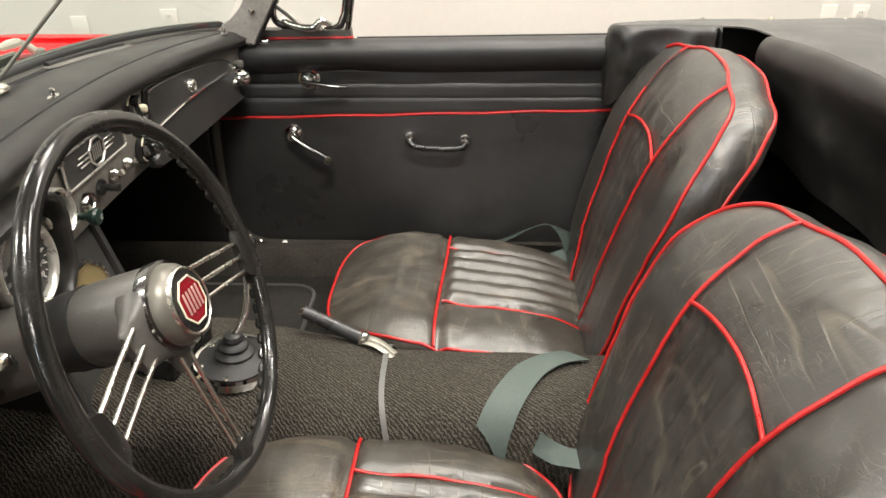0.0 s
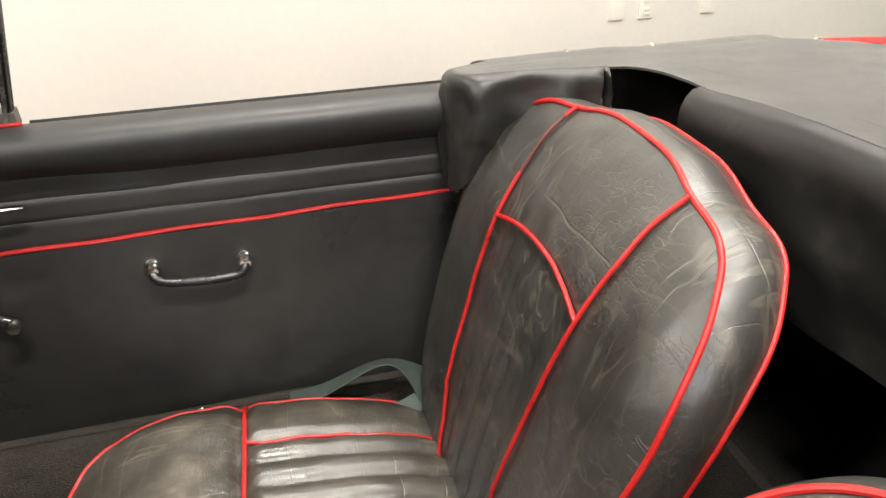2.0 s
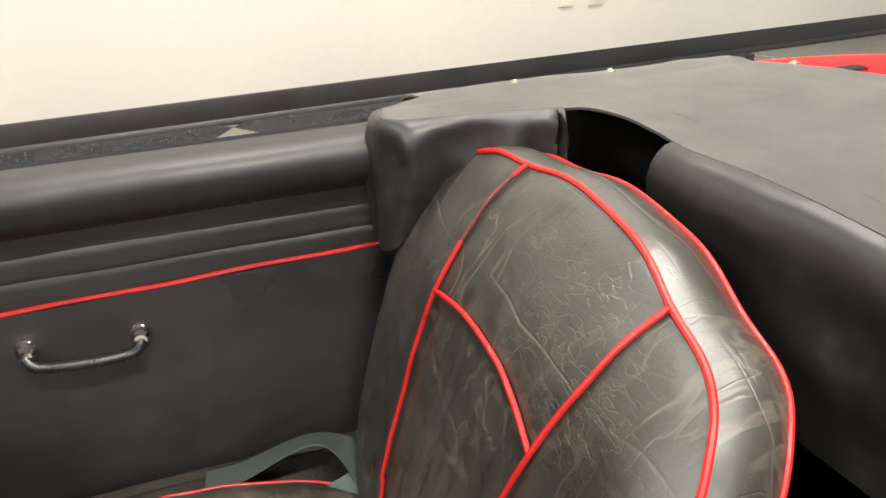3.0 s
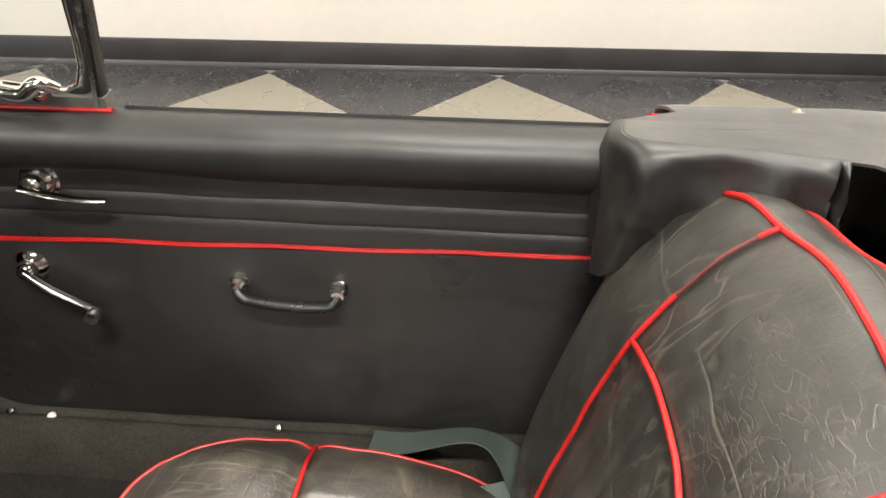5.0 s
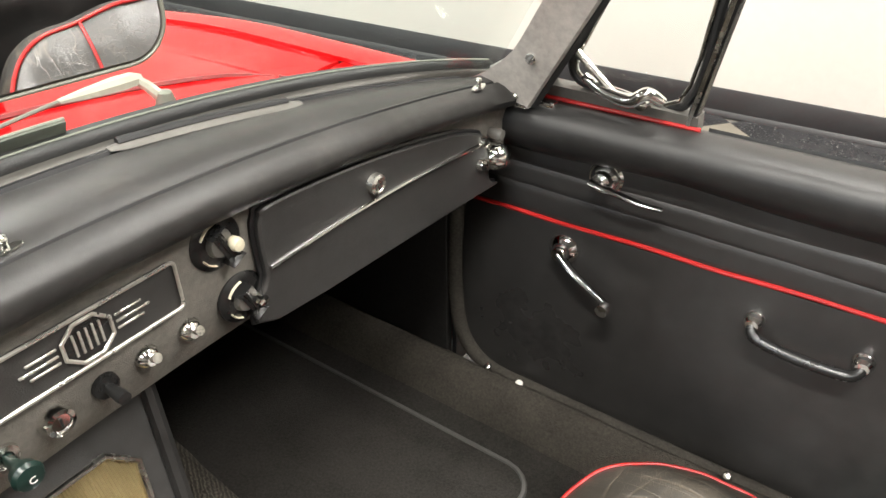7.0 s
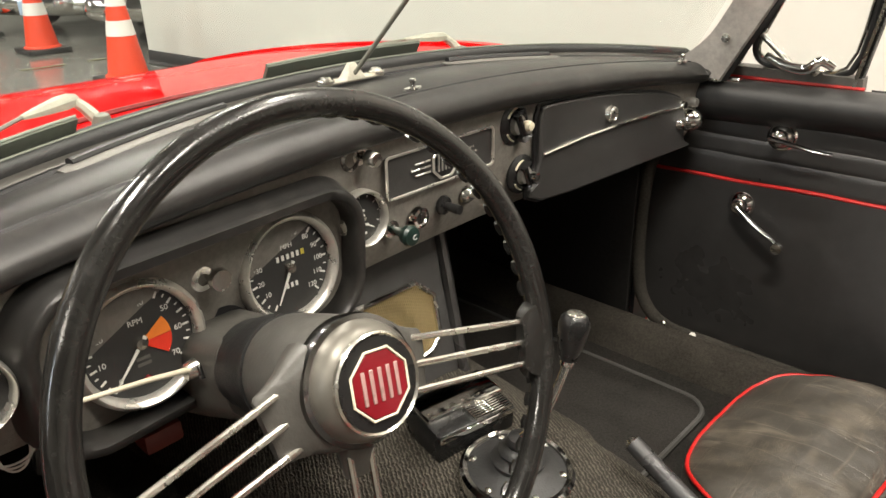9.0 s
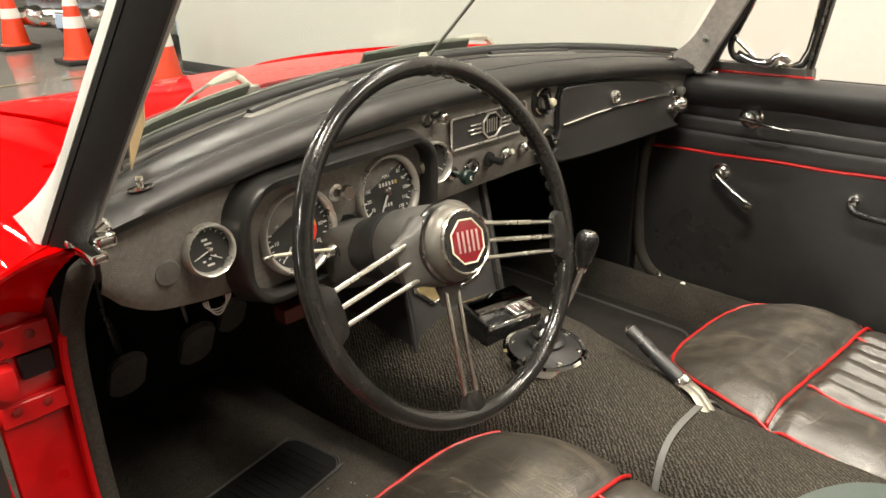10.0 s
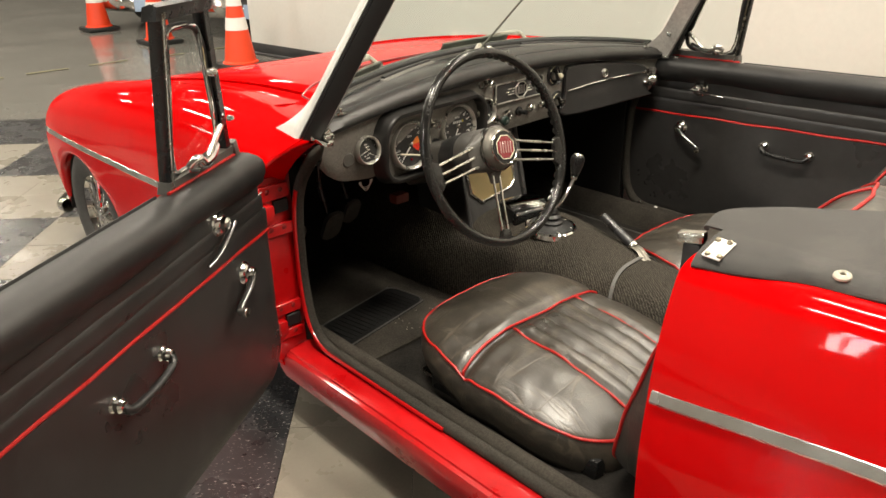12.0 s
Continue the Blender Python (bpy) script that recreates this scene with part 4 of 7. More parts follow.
    # rear-view mirror
    mm = pose(-0.373, 0.004, 0.980, 0, 0, 0) @ Matrix.Rotation(radians(-9), 4, "Z") @ Matrix.Rotation(radians(90), 4, "Y") @ Matrix.Rotation(radians(90), 4, "Z")
    mir = part("rear_view_mirror", a_plate(round_rect(0.170, 0.062, 0.025, 8), mm @ pose(0, 0, -0.014), 0.016), GREY, car, "grey-backed rear-view mirror on the stay rod")
    part("mirror_glass", a_plate(round_rect(0.163, 0.055, 0.022, 8), mm @ pose(0, 0, 0.0022), 0.0015), MIRROR, mir)
    part("mirror_rim", a_tube([mm @ Vector((a, b, 0.0022)) for a, b in round_rect(0.169, 0.061, 0.025, 8)], 0.0013, 6, True), WIPER, mir, "thin pale mirror rim")
    # wipers outside
    for py, b0, b1 in ((0.285, 0.150, -0.10), (-0.28, -0.335, -0.60)):
        f = screen_foot(py) + Vector((-0.056, 0, -0.008))
        w = part("windscreen_wiper", a_lathe([(0.001, 0.022), (0.008, 0.020), (0.011, 0.010), (0.013, 0.0), (0.001, 0.0)], along(f, (0.1, 0, 1)), 14), WIPER, car, "dull metal windscreen wiper parked along the screen")
        mid = screen_at(lerp(b0, b1, 0.45), 0.020) + Vector((-0.026, 0, 0.006))
        top_ = f + Vector((-0.022, -0.018, 0.036))
        tail = lerp(top_, mid, 0.40) + Vector((-0.006, 0, 0.004))
        part("wiper_head", a_tube([f + Vector((0, 0, 0.010)), lerp(f, top_, 0.6) + Vector((0.002, 0, 0.006)), top_], lambda t: lerp(0.0075, 0.0055, t), 8), PUTTY, w)
        way = (tail - top_).normalized()
        cross = way.cross(Vector((0, 0, 1))).normalized()
        shell = []
        for k, wd, ht in ((-0.10, 0.004, 0.004), (0.0, 0.009, 0.008), (0.25, 0.0095, 0.009), (0.7, 0.006, 0.006), (1.0, 0.0028, 0.003)):
            c = top_ + (tail - top_) * k
            shell.append([c + cross * (wd * a) + Vector((0, 0, ht * b)) for a, b in ((-1, -0.7), (-1, 0.1), (-0.55, 0.7), (0.55, 0.7), (1, 0.1), (1, -0.7))])
        part("wiper_arm", a_loft(shell), PUTTY, w, angle=30)
        part("wiper_rod", a_tube([tail, lerp(tail, mid, 0.5) + Vector((0, 0, 0.002)), mid], 0.0022, 6), WIPER, w)
        rows = [[screen_at(y, h) + Vector((-0.016, 0, 0)) for h in (0.006, 0.020, 0.034)] for y in np.linspace(b0, b1, 12)]
        blade = part("wiper_blade", a_sheet(rows, 0.004), BLADE, w)
        part("blade_spine", a_tube([r[2] for r in rows], 0.0018, 6), WIPER, blade)
    # tan card resting inside the screen at the driver's side
    c = bmesh.new()
    box(c, (0, 0, 0.0), (0.085, 0.0012, 0.050), 0.0, 1, pose(-0.497, -0.541, 0.803, -12, 24, -40))
    thing("paper_card", c, PAPER, "tan paper card leaning inside the windscreen", "card")


build_windscreen()

# ---- doors ----
def build_door(s, place, label):
    """One door. place(along, outward, up) gives world points; s is the side."""
    door = part("door", None or a_loft([[place(x, y, z) for y, z in ((0.006, zb), (0.080, zb + 0.01), (0.088, 0.35), (0.090, 0.50), (0.080, 0.60), (0.066, zt - 0.008), (0.048, zt), (0.010, zt - 0.004), (0.006, 0.6))] for x, zb, zt in ((0.036 if s < 0 else 0.062, 0.27, 0.57), (0.044 if s < 0 else 0.066, 0.24, 0.60), (0.08, 0.228, 0.640), (0.13, 0.226, 0.670), (0.2, 0.226, 0.694), (0.3, 0.226, 0.698), (0.6, 0.232, 0.705), (0.915, 0.24, 0.713))]), PAINT, car, label, angle=35)
    pipe_z = lambda x: 0.541 + 0.028 * x
    seam_z = [pipe_z, lambda x: 0.588 + 0.007 * x, lambda x: 0.620 + 0.008 * x, lambda x: 0.656 + 0.012 * x]
    lift = lambda x: 0.016 * x - 0.002
    low = lambda x: 0.208 + 0.02 * x + 0.11 * max(0.0, 1 - (x if s < 0 else x + 0.034) / 0.10) ** 2.2 + 0.03 * max(0.0, (x - 0.86) / 0.055) ** 2
    # trim panel, softly padded
    x0 = 0.028 if s < 0 else -0.006
    xs = np.linspace(x0, 0.908, 61)
    rows = []
    for k in np.linspace(0, 1, 19):
        row = []
        for x in xs:
            z0, z1 = low(x), pipe_z(x) - 0.003
            z = lerp(z0, z1, k)
            e = min(1.0, min((x - x0 + 0.004) / 0.02, (0.91 - x) / 0.02, k / 0.06 + 0.1))
            wav = 0.0012 * noise.noise((x * 7, k * 5, s * 3.1)) + 0.0008 * noise.noise((x * 23, k * 13, s))
            row.append(place(x, 0.004 - 0.006 * e + wav, z))
        rows.append(row)
    part("trim_panel", a_sheet(rows, 0.004 * s), VINYL, door, "black vinyl door trim panel", angle=70)
    for n_, (low_z, high_z) in enumerate(zip(seam_z, seam_z[1:])):
        rows = []
        for k in np.linspace(0, 1, 9):
            rows.append([place(x, 0.0035 - 0.0022 * (1 - (2 * k - 1) ** 8) - 0.002 + 0.0014 * noise.noise((x * 8, n_ * 4.0, k)), lerp(low_z(x) + 0.0012, high_z(x) - 0.0012, k) + 0.0012 * noise.noise((x * 7, n_ * 3.0, s)) * math.sin(math.pi * k)) for x in np.linspace(x0 + 0.012 * n_, 0.908, 61)])
        part("trim_band", a_sheet(rows, 0.004 * s), VINYL, door, angle=70)
    for z_of in seam_z[1:3]:
        part("stitching", a_tube([place(x, -0.0002 + 0.0004 * math.sin(x * 130), z_of(x) + 0.0010 * noise.noise((x * 11, z_of(0) * 70, 1.7))) for x in np.linspace(0.03, 0.905, 70)], 0.0012, 5), THREAD, door, "grey stitching")
    part("piping", a_tube([place(x, -0.004, pipe_z(x) + 0.0022 * noise.noise((x * 9, 0, 5.0 + s))) for x in np.linspace(x0, 0.905, 90)], 0.0034, 8), PIPING, door, "red piping")
    part("panel_edge", a_tube([place(x, -0.0030, pipe_z(x) - 0.0062 + 0.0022 * noise.noise((x * 9, 0, 5.0 + s))) for x in np.linspace(0.05, 0.905, 70)], 0.0012, 5), PUTTY, door, "pale raw edge under the piping")
    # the padded roll along the top
    rings = []
    for x in np.linspace(0.072, 0.912, 64):
        r = lift(x)
        w = 0.003 * noise.noise((x * 6, 2.0, s)) + 0.002 * noise.noise((x * 19, 4.0, s))
        dent = 0.010 * math.exp(-((x - 0.30) / 0.10) ** 2)
        rings.append([place(x, y, z + r) for y, z in ((0.006, 0.642), (-0.010, 0.646 + dent), (-0.026 + w, 0.660 + dent * 0.6), (-0.034 + w, 0.680), (-0.0345 + w, 0.695), (-0.030 + w, 0.7055), (-0.020 + w * 0.5, 0.7125), (-0.006, 0.7165), (0.008, 0.7175), (0.026, 0.714), (0.044, 0.706), (0.046, 0.690), (0.006, 0.685))])
    part("door_roll", a_loft(rings), ROLL, door, "padded black roll along the top of the door", angle=70)
    part("cap_piping", a_tube([place(x, 0.012, 0.719 + lift(x)) for x in np.linspace(0.09, 0.325, 14)], 0.0032, 8), PIPING, door, "red piping under the vent window")
    part("window_slot", a_loft([[place(x, y, z + lift(x)) for y, z in ((0.030, 0.708), (0.045, 0.702), (0.046, 0.709), (0.032, 0.716))] for x in np.linspace(0.33, 0.905, 12)]), RUBBER, door, "black rubber window slot")
    # latch handle
    m = lambda x, y, z, n: along(place(x, y, z), Vector(n))
    inw = (place(0, -1, 0) - place(0, 0, 0)).normalized()
    fwd = (place(1, 0, 0) - place(0, 0, 0)).normalized()
    lx, lz = (0.222, 0.6345) if s > 0 else (0.215, 0.628)
    dip = 0.010 if s > 0 else 0.040
    bm = a_lathe([(0.001, 0.022), (0.008, 0.022), (0.013, 0.018), (0.014, 0.010), (0.019, 0.006), (0.021, 0.0), (0.001, 0.0)], along(place(lx, -0.004, lz), inw), 20)
    boss = part("latch_handle", bm, CHROME, door, "chrome latch handle")
    part("lever", a_tube(smooth_line([place(lx - 0.012, -0.026, lz), place(lx + 0.02, -0.030, lz - 0.3 * dip), place(lx + 0.06, -0.030, lz - 0.8 * dip), place(lx + 0.086, -0.024, lz - 1.1 * dip)], 5), lambda t: lerp(0.0075, 0.0045, t), 10, flat=0.6), GUNMETAL, boss)
    part("escutcheon", a_lathe([(0.001, 0.004), (0.022, 0.003), (0.025, 0.0), (0.001, -0.001)], along(place(lx, -0.004, lz), inw), 24), CHROME, boss)
    # window winder
    wx, wz = (0.174, 0.505) if s > 0 else (0.152, 0.501)
    ax, az = (0.084, -0.048) if s > 0 else (0.090, -0.034)
    wd = part("window_winder", a_lathe([(0.001, 0.024), (0.010, 0.024), (0.013, 0.020), (0.014, 0.012), (0.022, 0.006), (0.024, 0.0), (0.001, 0.0)], along(place(wx, -0.003, wz), inw), 24), CHROME, door, "chrome window winder")
    part("winder_arm", a_tube(smooth_line([place(wx, -0.022, wz), place(wx + 0.36 * ax, -0.030, wz + 0.38 * az), place(wx + ax, -0.032, wz + az)], 5), lambda t: lerp(0.0085, 0.0055, t), 10, flat=0.6), GUNMETAL, wd)
    part("winder_knob", a_lathe([(0.001, 0.020), (0.009, 0.019), (0.0105, 0.014), (0.008, 0.004), (0.006, 0.0), (0.001, 0.0)], along(place(wx + ax, -0.032, wz + az), inw), 16), CHROME, wd)
    # pull handle
    px0, px1, pz = 0.444, 0.572, 0.496
    pull = part("pull_handle", a_tube(smooth_line([place(px0, -0.016, pz + 0.004), place(px0 + 0.002, -0.024, pz - 0.004), place(px0 + 0.016, -0.028, pz - 0.011), place((px0 + px1) / 2, -0.030, pz - 0.015), place(px1 - 0.016, -0.028, pz - 0.015), place(px1 - 0.002, -0.024, pz - 0.009), place(px1, -0.016, pz - 0.002)], 5), 0.0072, 10), BLACK, door, "black pull handle on chrome ends")
    for x, dz in ((px0, 0.004), (px1, -0.002)):
        part("pull_end", a_lathe([(0.001, 0.022), (0.008, 0.021), (0.0115, 0.016), (0.0105, 0.008), (0.014, 0.003), (0.015, 0.0), (0.001, 0.0)], along(place(x, -0.002, pz + dz), inw), 16), CHROME, pull)
    # vent window, leaning inwards with the screen
    zq, top = 0.722, 1.005
    vp = lambda x, y, z: place(x, y - 0.25 * (z - zq), z)
    front = lambda z: 0.112 + 0.50 * (z - 0.745)
    rear = lambda z: 0.306 + 0.21 * (z - 0.735)
    vent = part("vent_window", a_loft([[vp(x, 0.024 + b, z) for b, z in ((-0.012, zq - 0.004), (-0.012, zq + 0.016), (0.010, zq + 0.018), (0.010, zq - 0.004))] for x in (front(zq) - 0.01, rear(zq) + 0.018)]), GREY, door, "vent window in a black and chrome frame")
    zs = np.linspace(zq - 0.005, top, 6)
    part("rear_post", a_loft([[vp(rear(z) + a, 0.024 + b, z) for a, b in ((0.001, -0.010), (0.011, -0.010), (0.0135, 0.0), (0.011, 0.010), (0.001, 0.010))] for z in zs]), BLACK, vent, "black channel post")
    part("post_trim", a_loft([[vp(rear(z) + a, 0.024 + b, z) for a, b in ((0.003, -0.0135), (0.008, -0.0135), (0.008, -0.010), (0.003, -0.010))] for z in zs]), OLD_CHROME, vent)
    part("front_bar", a_loft([[vp(front(z) + a, 0.024 + b, z) for a, b in ((0.000, -0.010), (0.015, -0.010), (0.017, 0.0), (0.015, 0.010), (0.000, 0.010))] for z in zs]), BLACK, vent, "black front channel")
    part("front_trim", a_tube([vp(front(z) - 0.007, 0.024, z) for z in np.linspace(zq + 0.02, top, 5)], 0.005, 6), FRAME, vent)
    part("top_bar", a_loft([[vp(x, 0.024 + b, top + z) for b, z in ((-0.011, -0.011), (-0.011, 0.008), (0.0, 0.012), (0.011, 0.008), (0.011, -0.011))] for x in (front(top) - 0.012, rear(top) + 0.022)]), BLACK, vent)
    inset = lambda z, k: (front(z) + 0.030, z) if k else (rear(z) - 0.013, z)
    loop_ = [(front(zq + 0.09) + 0.030, zq + 0.09), inset(0.90, 1), inset(top - 0.06, 1), (front(top - 0.03) + 0.034, top - 0.031), (lerp(front(top), rear(top), 0.5) + 0.004, top - 0.026), (rear(top - 0.03) - 0.017, top - 0.031), inset(top - 0.06, 0), inset(0.88, 0), (rear(0.75) - 0.015, zq + 0.030), (lerp(front(zq), rear(zq), 0.55), zq + 0.027), (front(zq + 0.03) + 0.055, zq + 0.032), (front(zq + 0.05) + 0.034, zq + 0.052)]
    loop_ = [(float(a), float(b)) for a, b in loop_]
    ring = smooth_line([vp(x, 0.020, z) for x, z in loop_], 4, True)
    part("inner_frame", a_tube(ring, 0.0026, 8, True), CHROME, vent, "thin chrome inner frame")
    part("vent_rubber", a_tube(smooth_line([vp(x + (0.006 if x > 0.25 else -0.008), 0.024, z + (-0.006 if z < 0.76 else 0.0)) for x, z in loop_], 4, True), 0.0055, 8, True), RUBBER, vent, "black rubber seal")
    gb = bmesh.new()
    gb.faces.new([gb.verts.new(p) for p in smooth_line([vp(x, 0.022, z) for x, z in loop_], 4, True)])
    ob = part("vent_glass", gb, GLASS, vent)
    ob.visible_shadow = False
    part("vent_catch", a_tube(smooth_line([vp(front(zq) + 0.075, 0.010, zq + 0.040), vp(0.205, 0.002, zq + 0.028), vp(0.242, -0.004, zq + 0.026), vp(0.262, -0.002, zq + 0.040), vp(0.280, 0.004, zq + 0.030)], 6), lambda t: 0.006 + 0.003 * math.sin(3.1 * t), 10), CHROME, vent, "curved chrome vent catch")
    part("catch_pivot", a_lathe([(0.001, 0.018), (0.008, 0.016), (0.011, 0.0), (0.001, 0.0)], along(vp(0.255, 0.012, zq + 0.024), inw), 14), CHROME, vent)
    part("catch_rod", a_tube([vp(front(zq + 0.07) + 0.030, 0.010, zq + 0.072), vp(0.215, 0.004, zq + 0.030)], 0.0052, 8), OLD_CHROME, vent)
    part("vent_pivot", a_lathe([(0.001, 0.015), (0.005, 0.0145), (0.008, 0.010), (0.0075, 0.003), (0.005, 0.0), (0.001, 0.0)], along(vp(front(0.897) + 0.034, 0.014, 0.897), inw), 14), OLD_CHROME, vent)
    part("frame_screw", a_lathe([(0.001, 0.012), (0.004, 0.010), (0.006, 0.0), (0.001, 0.0)], along(vp(front(0.80), 0.010, 0.80), inw), 10), CHROME, vent)
    part("pivot_block", a_box((0, 0, 0), (0.020, 0.016, 0.034), 0.004, 2, along(place(0.092, 0.016, 0.730), (0.3 * fwd + Vector((0, 0, 1))))), GREY, vent)
    return door


def place_right(x, y, z):
    return Vector((-0.520 + x, 0.655 + y, z))


OPEN = radians(-55)
O_DIR, O_OUT = Vector((math.cos(OPEN), math.sin(OPEN), 0)), Vector((math.sin(OPEN), -math.cos(OPEN), 0))


def place_left(x, y, z):
    return Vector((-0.488, -0.743, z)) + O_DIR * (x - 0.014) + O_OUT * y


build_door(1, place_right, "closed passenger door, black trim with red piping")
build_door(-1, place_left, "driver's door standing wide open, black trim with red piping")


# ---- cockpit shell ----
def tunnel_at(x, a, lift=0.0):
    """A point on the gearbox tunnel: a runs from the passenger's foot (0) over the crest to the driver's (pi)."""
    top = table(x, [(-1.0, 0.40), (-0.45, 0.385), (-0.28, 0.388), (-0.16, 0.370), (-0.06, 0.347), (0.1, 0.341), (0.6, 0.338)])
    w = table(x, [(-1.0, 0.24), (-0.55, 0.205), (-0.30, 0.168), (-0.12, 0.134), (0.0, 0.124), (0.6, 0.120)])
    yc = table(x, [(-1.0, 0.0), (-0.3, -0.012), (0.0, 0.0), (0.6, 0.0)])
    cy, cz = math.copysign(abs(math.cos(a)) ** 0.66, math.cos(a)), math.sin(a) ** 0.66
    return Vector((x, yc + (w * (0.90 if cy > 0 and x > -0.3 else 1.0) + lift) * cy, 0.158 + (top - 0.16 + lift) * cz))


def build_cockpit():
    floor_p = part("cockpit_floor", a_box((-0.30, 0, 0.157), (1.40, 1.24, 0.016), 0.003), CARPET, car, "black carpeted cockpit floor")
    # toe board and kick panels carry the footwell shade in their colour
    part("toe_board", a_box((0, 0, 0), (0.03, 1.24, 0.50), 0.004, 2, pose(-1.03, 0, 0.39, 0, -12, 0)), SHADE_BLACK, car, "black carpeted toe board")
    part("bulkhead_top", a_box((-0.80, 0, 0.62), (0.46, 1.20, 0.02), 0.004), BLACK, car, "dark shelf under the cowl")
    for s in (-1, 1):
        # kick panel in front of the door
        part("kick_panel", a_box((-0.79, s * 0.642, 0.44), (0.50, 0.02, 0.54), 0.006), SHADE_BLACK, car, "black vinyl kick panel")
        # carpet roll on the inner sill
        prof = [(0.640, 0.200), (0.634, 0.226), (0.622, 0.232), (0.606, 0.226), (0.590, 0.205), (0.578, 0.180), (0.572, 0.164), (0.64, 0.160)]
        part("sill_carpet", a_loft([[(x, s * (y + 0.002 * noise.noise((x * 9, z * 30, s))), z + 0.002 * noise.noise((x * 12, y * 30, 2 * s))) for y, z in prof] for x in np.linspace(-1.0, 0.42, 50)]), DUSTY, car, "dusty black carpet over the inner sill", angle=70)
        # door seal
        seal = smooth_line([(-0.402, s * 0.653, 0.710), (-0.428, s * 0.651, 0.688), (-0.458, s * 0.648, 0.664), (-0.500, s * 0.648, 0.612), (-0.524, s * 0.648, 0.55), (-0.533, s * 0.648, 0.46), (-0.532, s * 0.648, 0.36), (-0.515, s * 0.648, 0.270), (-0.465, s * 0.648, 0.222), (-0.36, s * 0.647, 0.214), (0.0, s * 0.647, 0.214), (0.36, s * 0.646, 0.22), (0.398, s * 0.645, 0.27), (0.402, s * 0.645, 0.45), (0.402, s * 0.640, 0.70)], 6)
        part("door_seal", a_tube(seal, lambda t: (0.013 if s < 0 else 0.014) * min(1.0, 0.35 + 9 * t), 10), SEAL, car, "worn grey cloth-covered door seal")
        if s < 0:
            part("seal_flange", a_tube([p + Vector((0.004, s * 0.012, 0.0)) for p in seal[20:60]], 0.005, 6), PAINT_IN, car)
    part("rear_shelf", a_box((0.98, 0, 0.30), (0.7, 1.24, 0.02), 0.004), CARPET, car, "dark carpeted rear shelf")
    part("rear_bulkhead", a_box((0, 0, 0), (0.02, 1.24, 0.26), 0.004, 2, pose(0.60, 0, 0.23, 0, 14, 0)), CARPET, car, "dark carpeted rear bulkhead")
    # unseen sheet, added to darken what shows of the deck through the slot
    part("deck_mask", a_box((1.08, 0, 0.722), (0.46, 1.10, 0.010), 0.002, 1), BLACK, car, "added dark sheet under the rear deck")
    # added block: hides the red body so that the slot reads as shade
    part("slot_filler", a_box((0.815, 0, 0.690), (0.06, 1.16, 0.13), 0.025, 4), SHADE_BLACK, car, "added dark block behind the slot of the cover")
    part("rear_wall", a_box((1.30, 0, 0.5), (0.02, 1.24, 0.45), 0.004), CARPET, car, "dark wall behind the seats")
    # tread rubbers and small marks on the right-hand sill
    for x, y, z in ((-0.393, 0.630, 0.228), (-0.05, 0.628, 0.236), (-0.455, 0.632, 0.232)):
        part("sill_screw", a_lathe([(0.001, 0.005), (0.005, 0.004), (0.007, 0.0), (0.001, 0.0)], along((x, y, z), (0, -0.6, 0.8)), 12), WHITE if x == -0.393 else OLD_CHROME, car)
    # gearbox tunnel
    rings = []
    for x in np.linspace(-1.02, 0.60, 60):
        rings.append([tunnel_at(x, math.pi * k / 18, 0.003 * noise.noise((x * 10, k * 0.35, 7.0)) + 0.0015 * noise.noise((x * 40, k * 1.2, 3.0))) for k in range(19)])
    part("tunnel_carpet", a_loft(rings, closed=False), TUNNEL, car, "coarse black carpet over the gearbox tunnel", angle=80)
    # grey strap over the tunnel
    rows = []
    for k in range(25):
        a = math.pi * (k + 0.8) / 26.5
        rows.append([tunnel_at(-0.042 - 0.030 * math.sin(a) + d, a, 0.0055) for d in (-0.0045, 0.0045)])
    part("tunnel_strap", a_sheet(rows, 0.003), STRAP, car, "grey plastic strap over the tunnel carpet")


DUSTY = carpet("dusty_carpet", (0.055, 0.049, 0.041))
TUNNEL = woven("tunnel_carpet", (0.080, 0.071, 0.058))
build_cockpit()


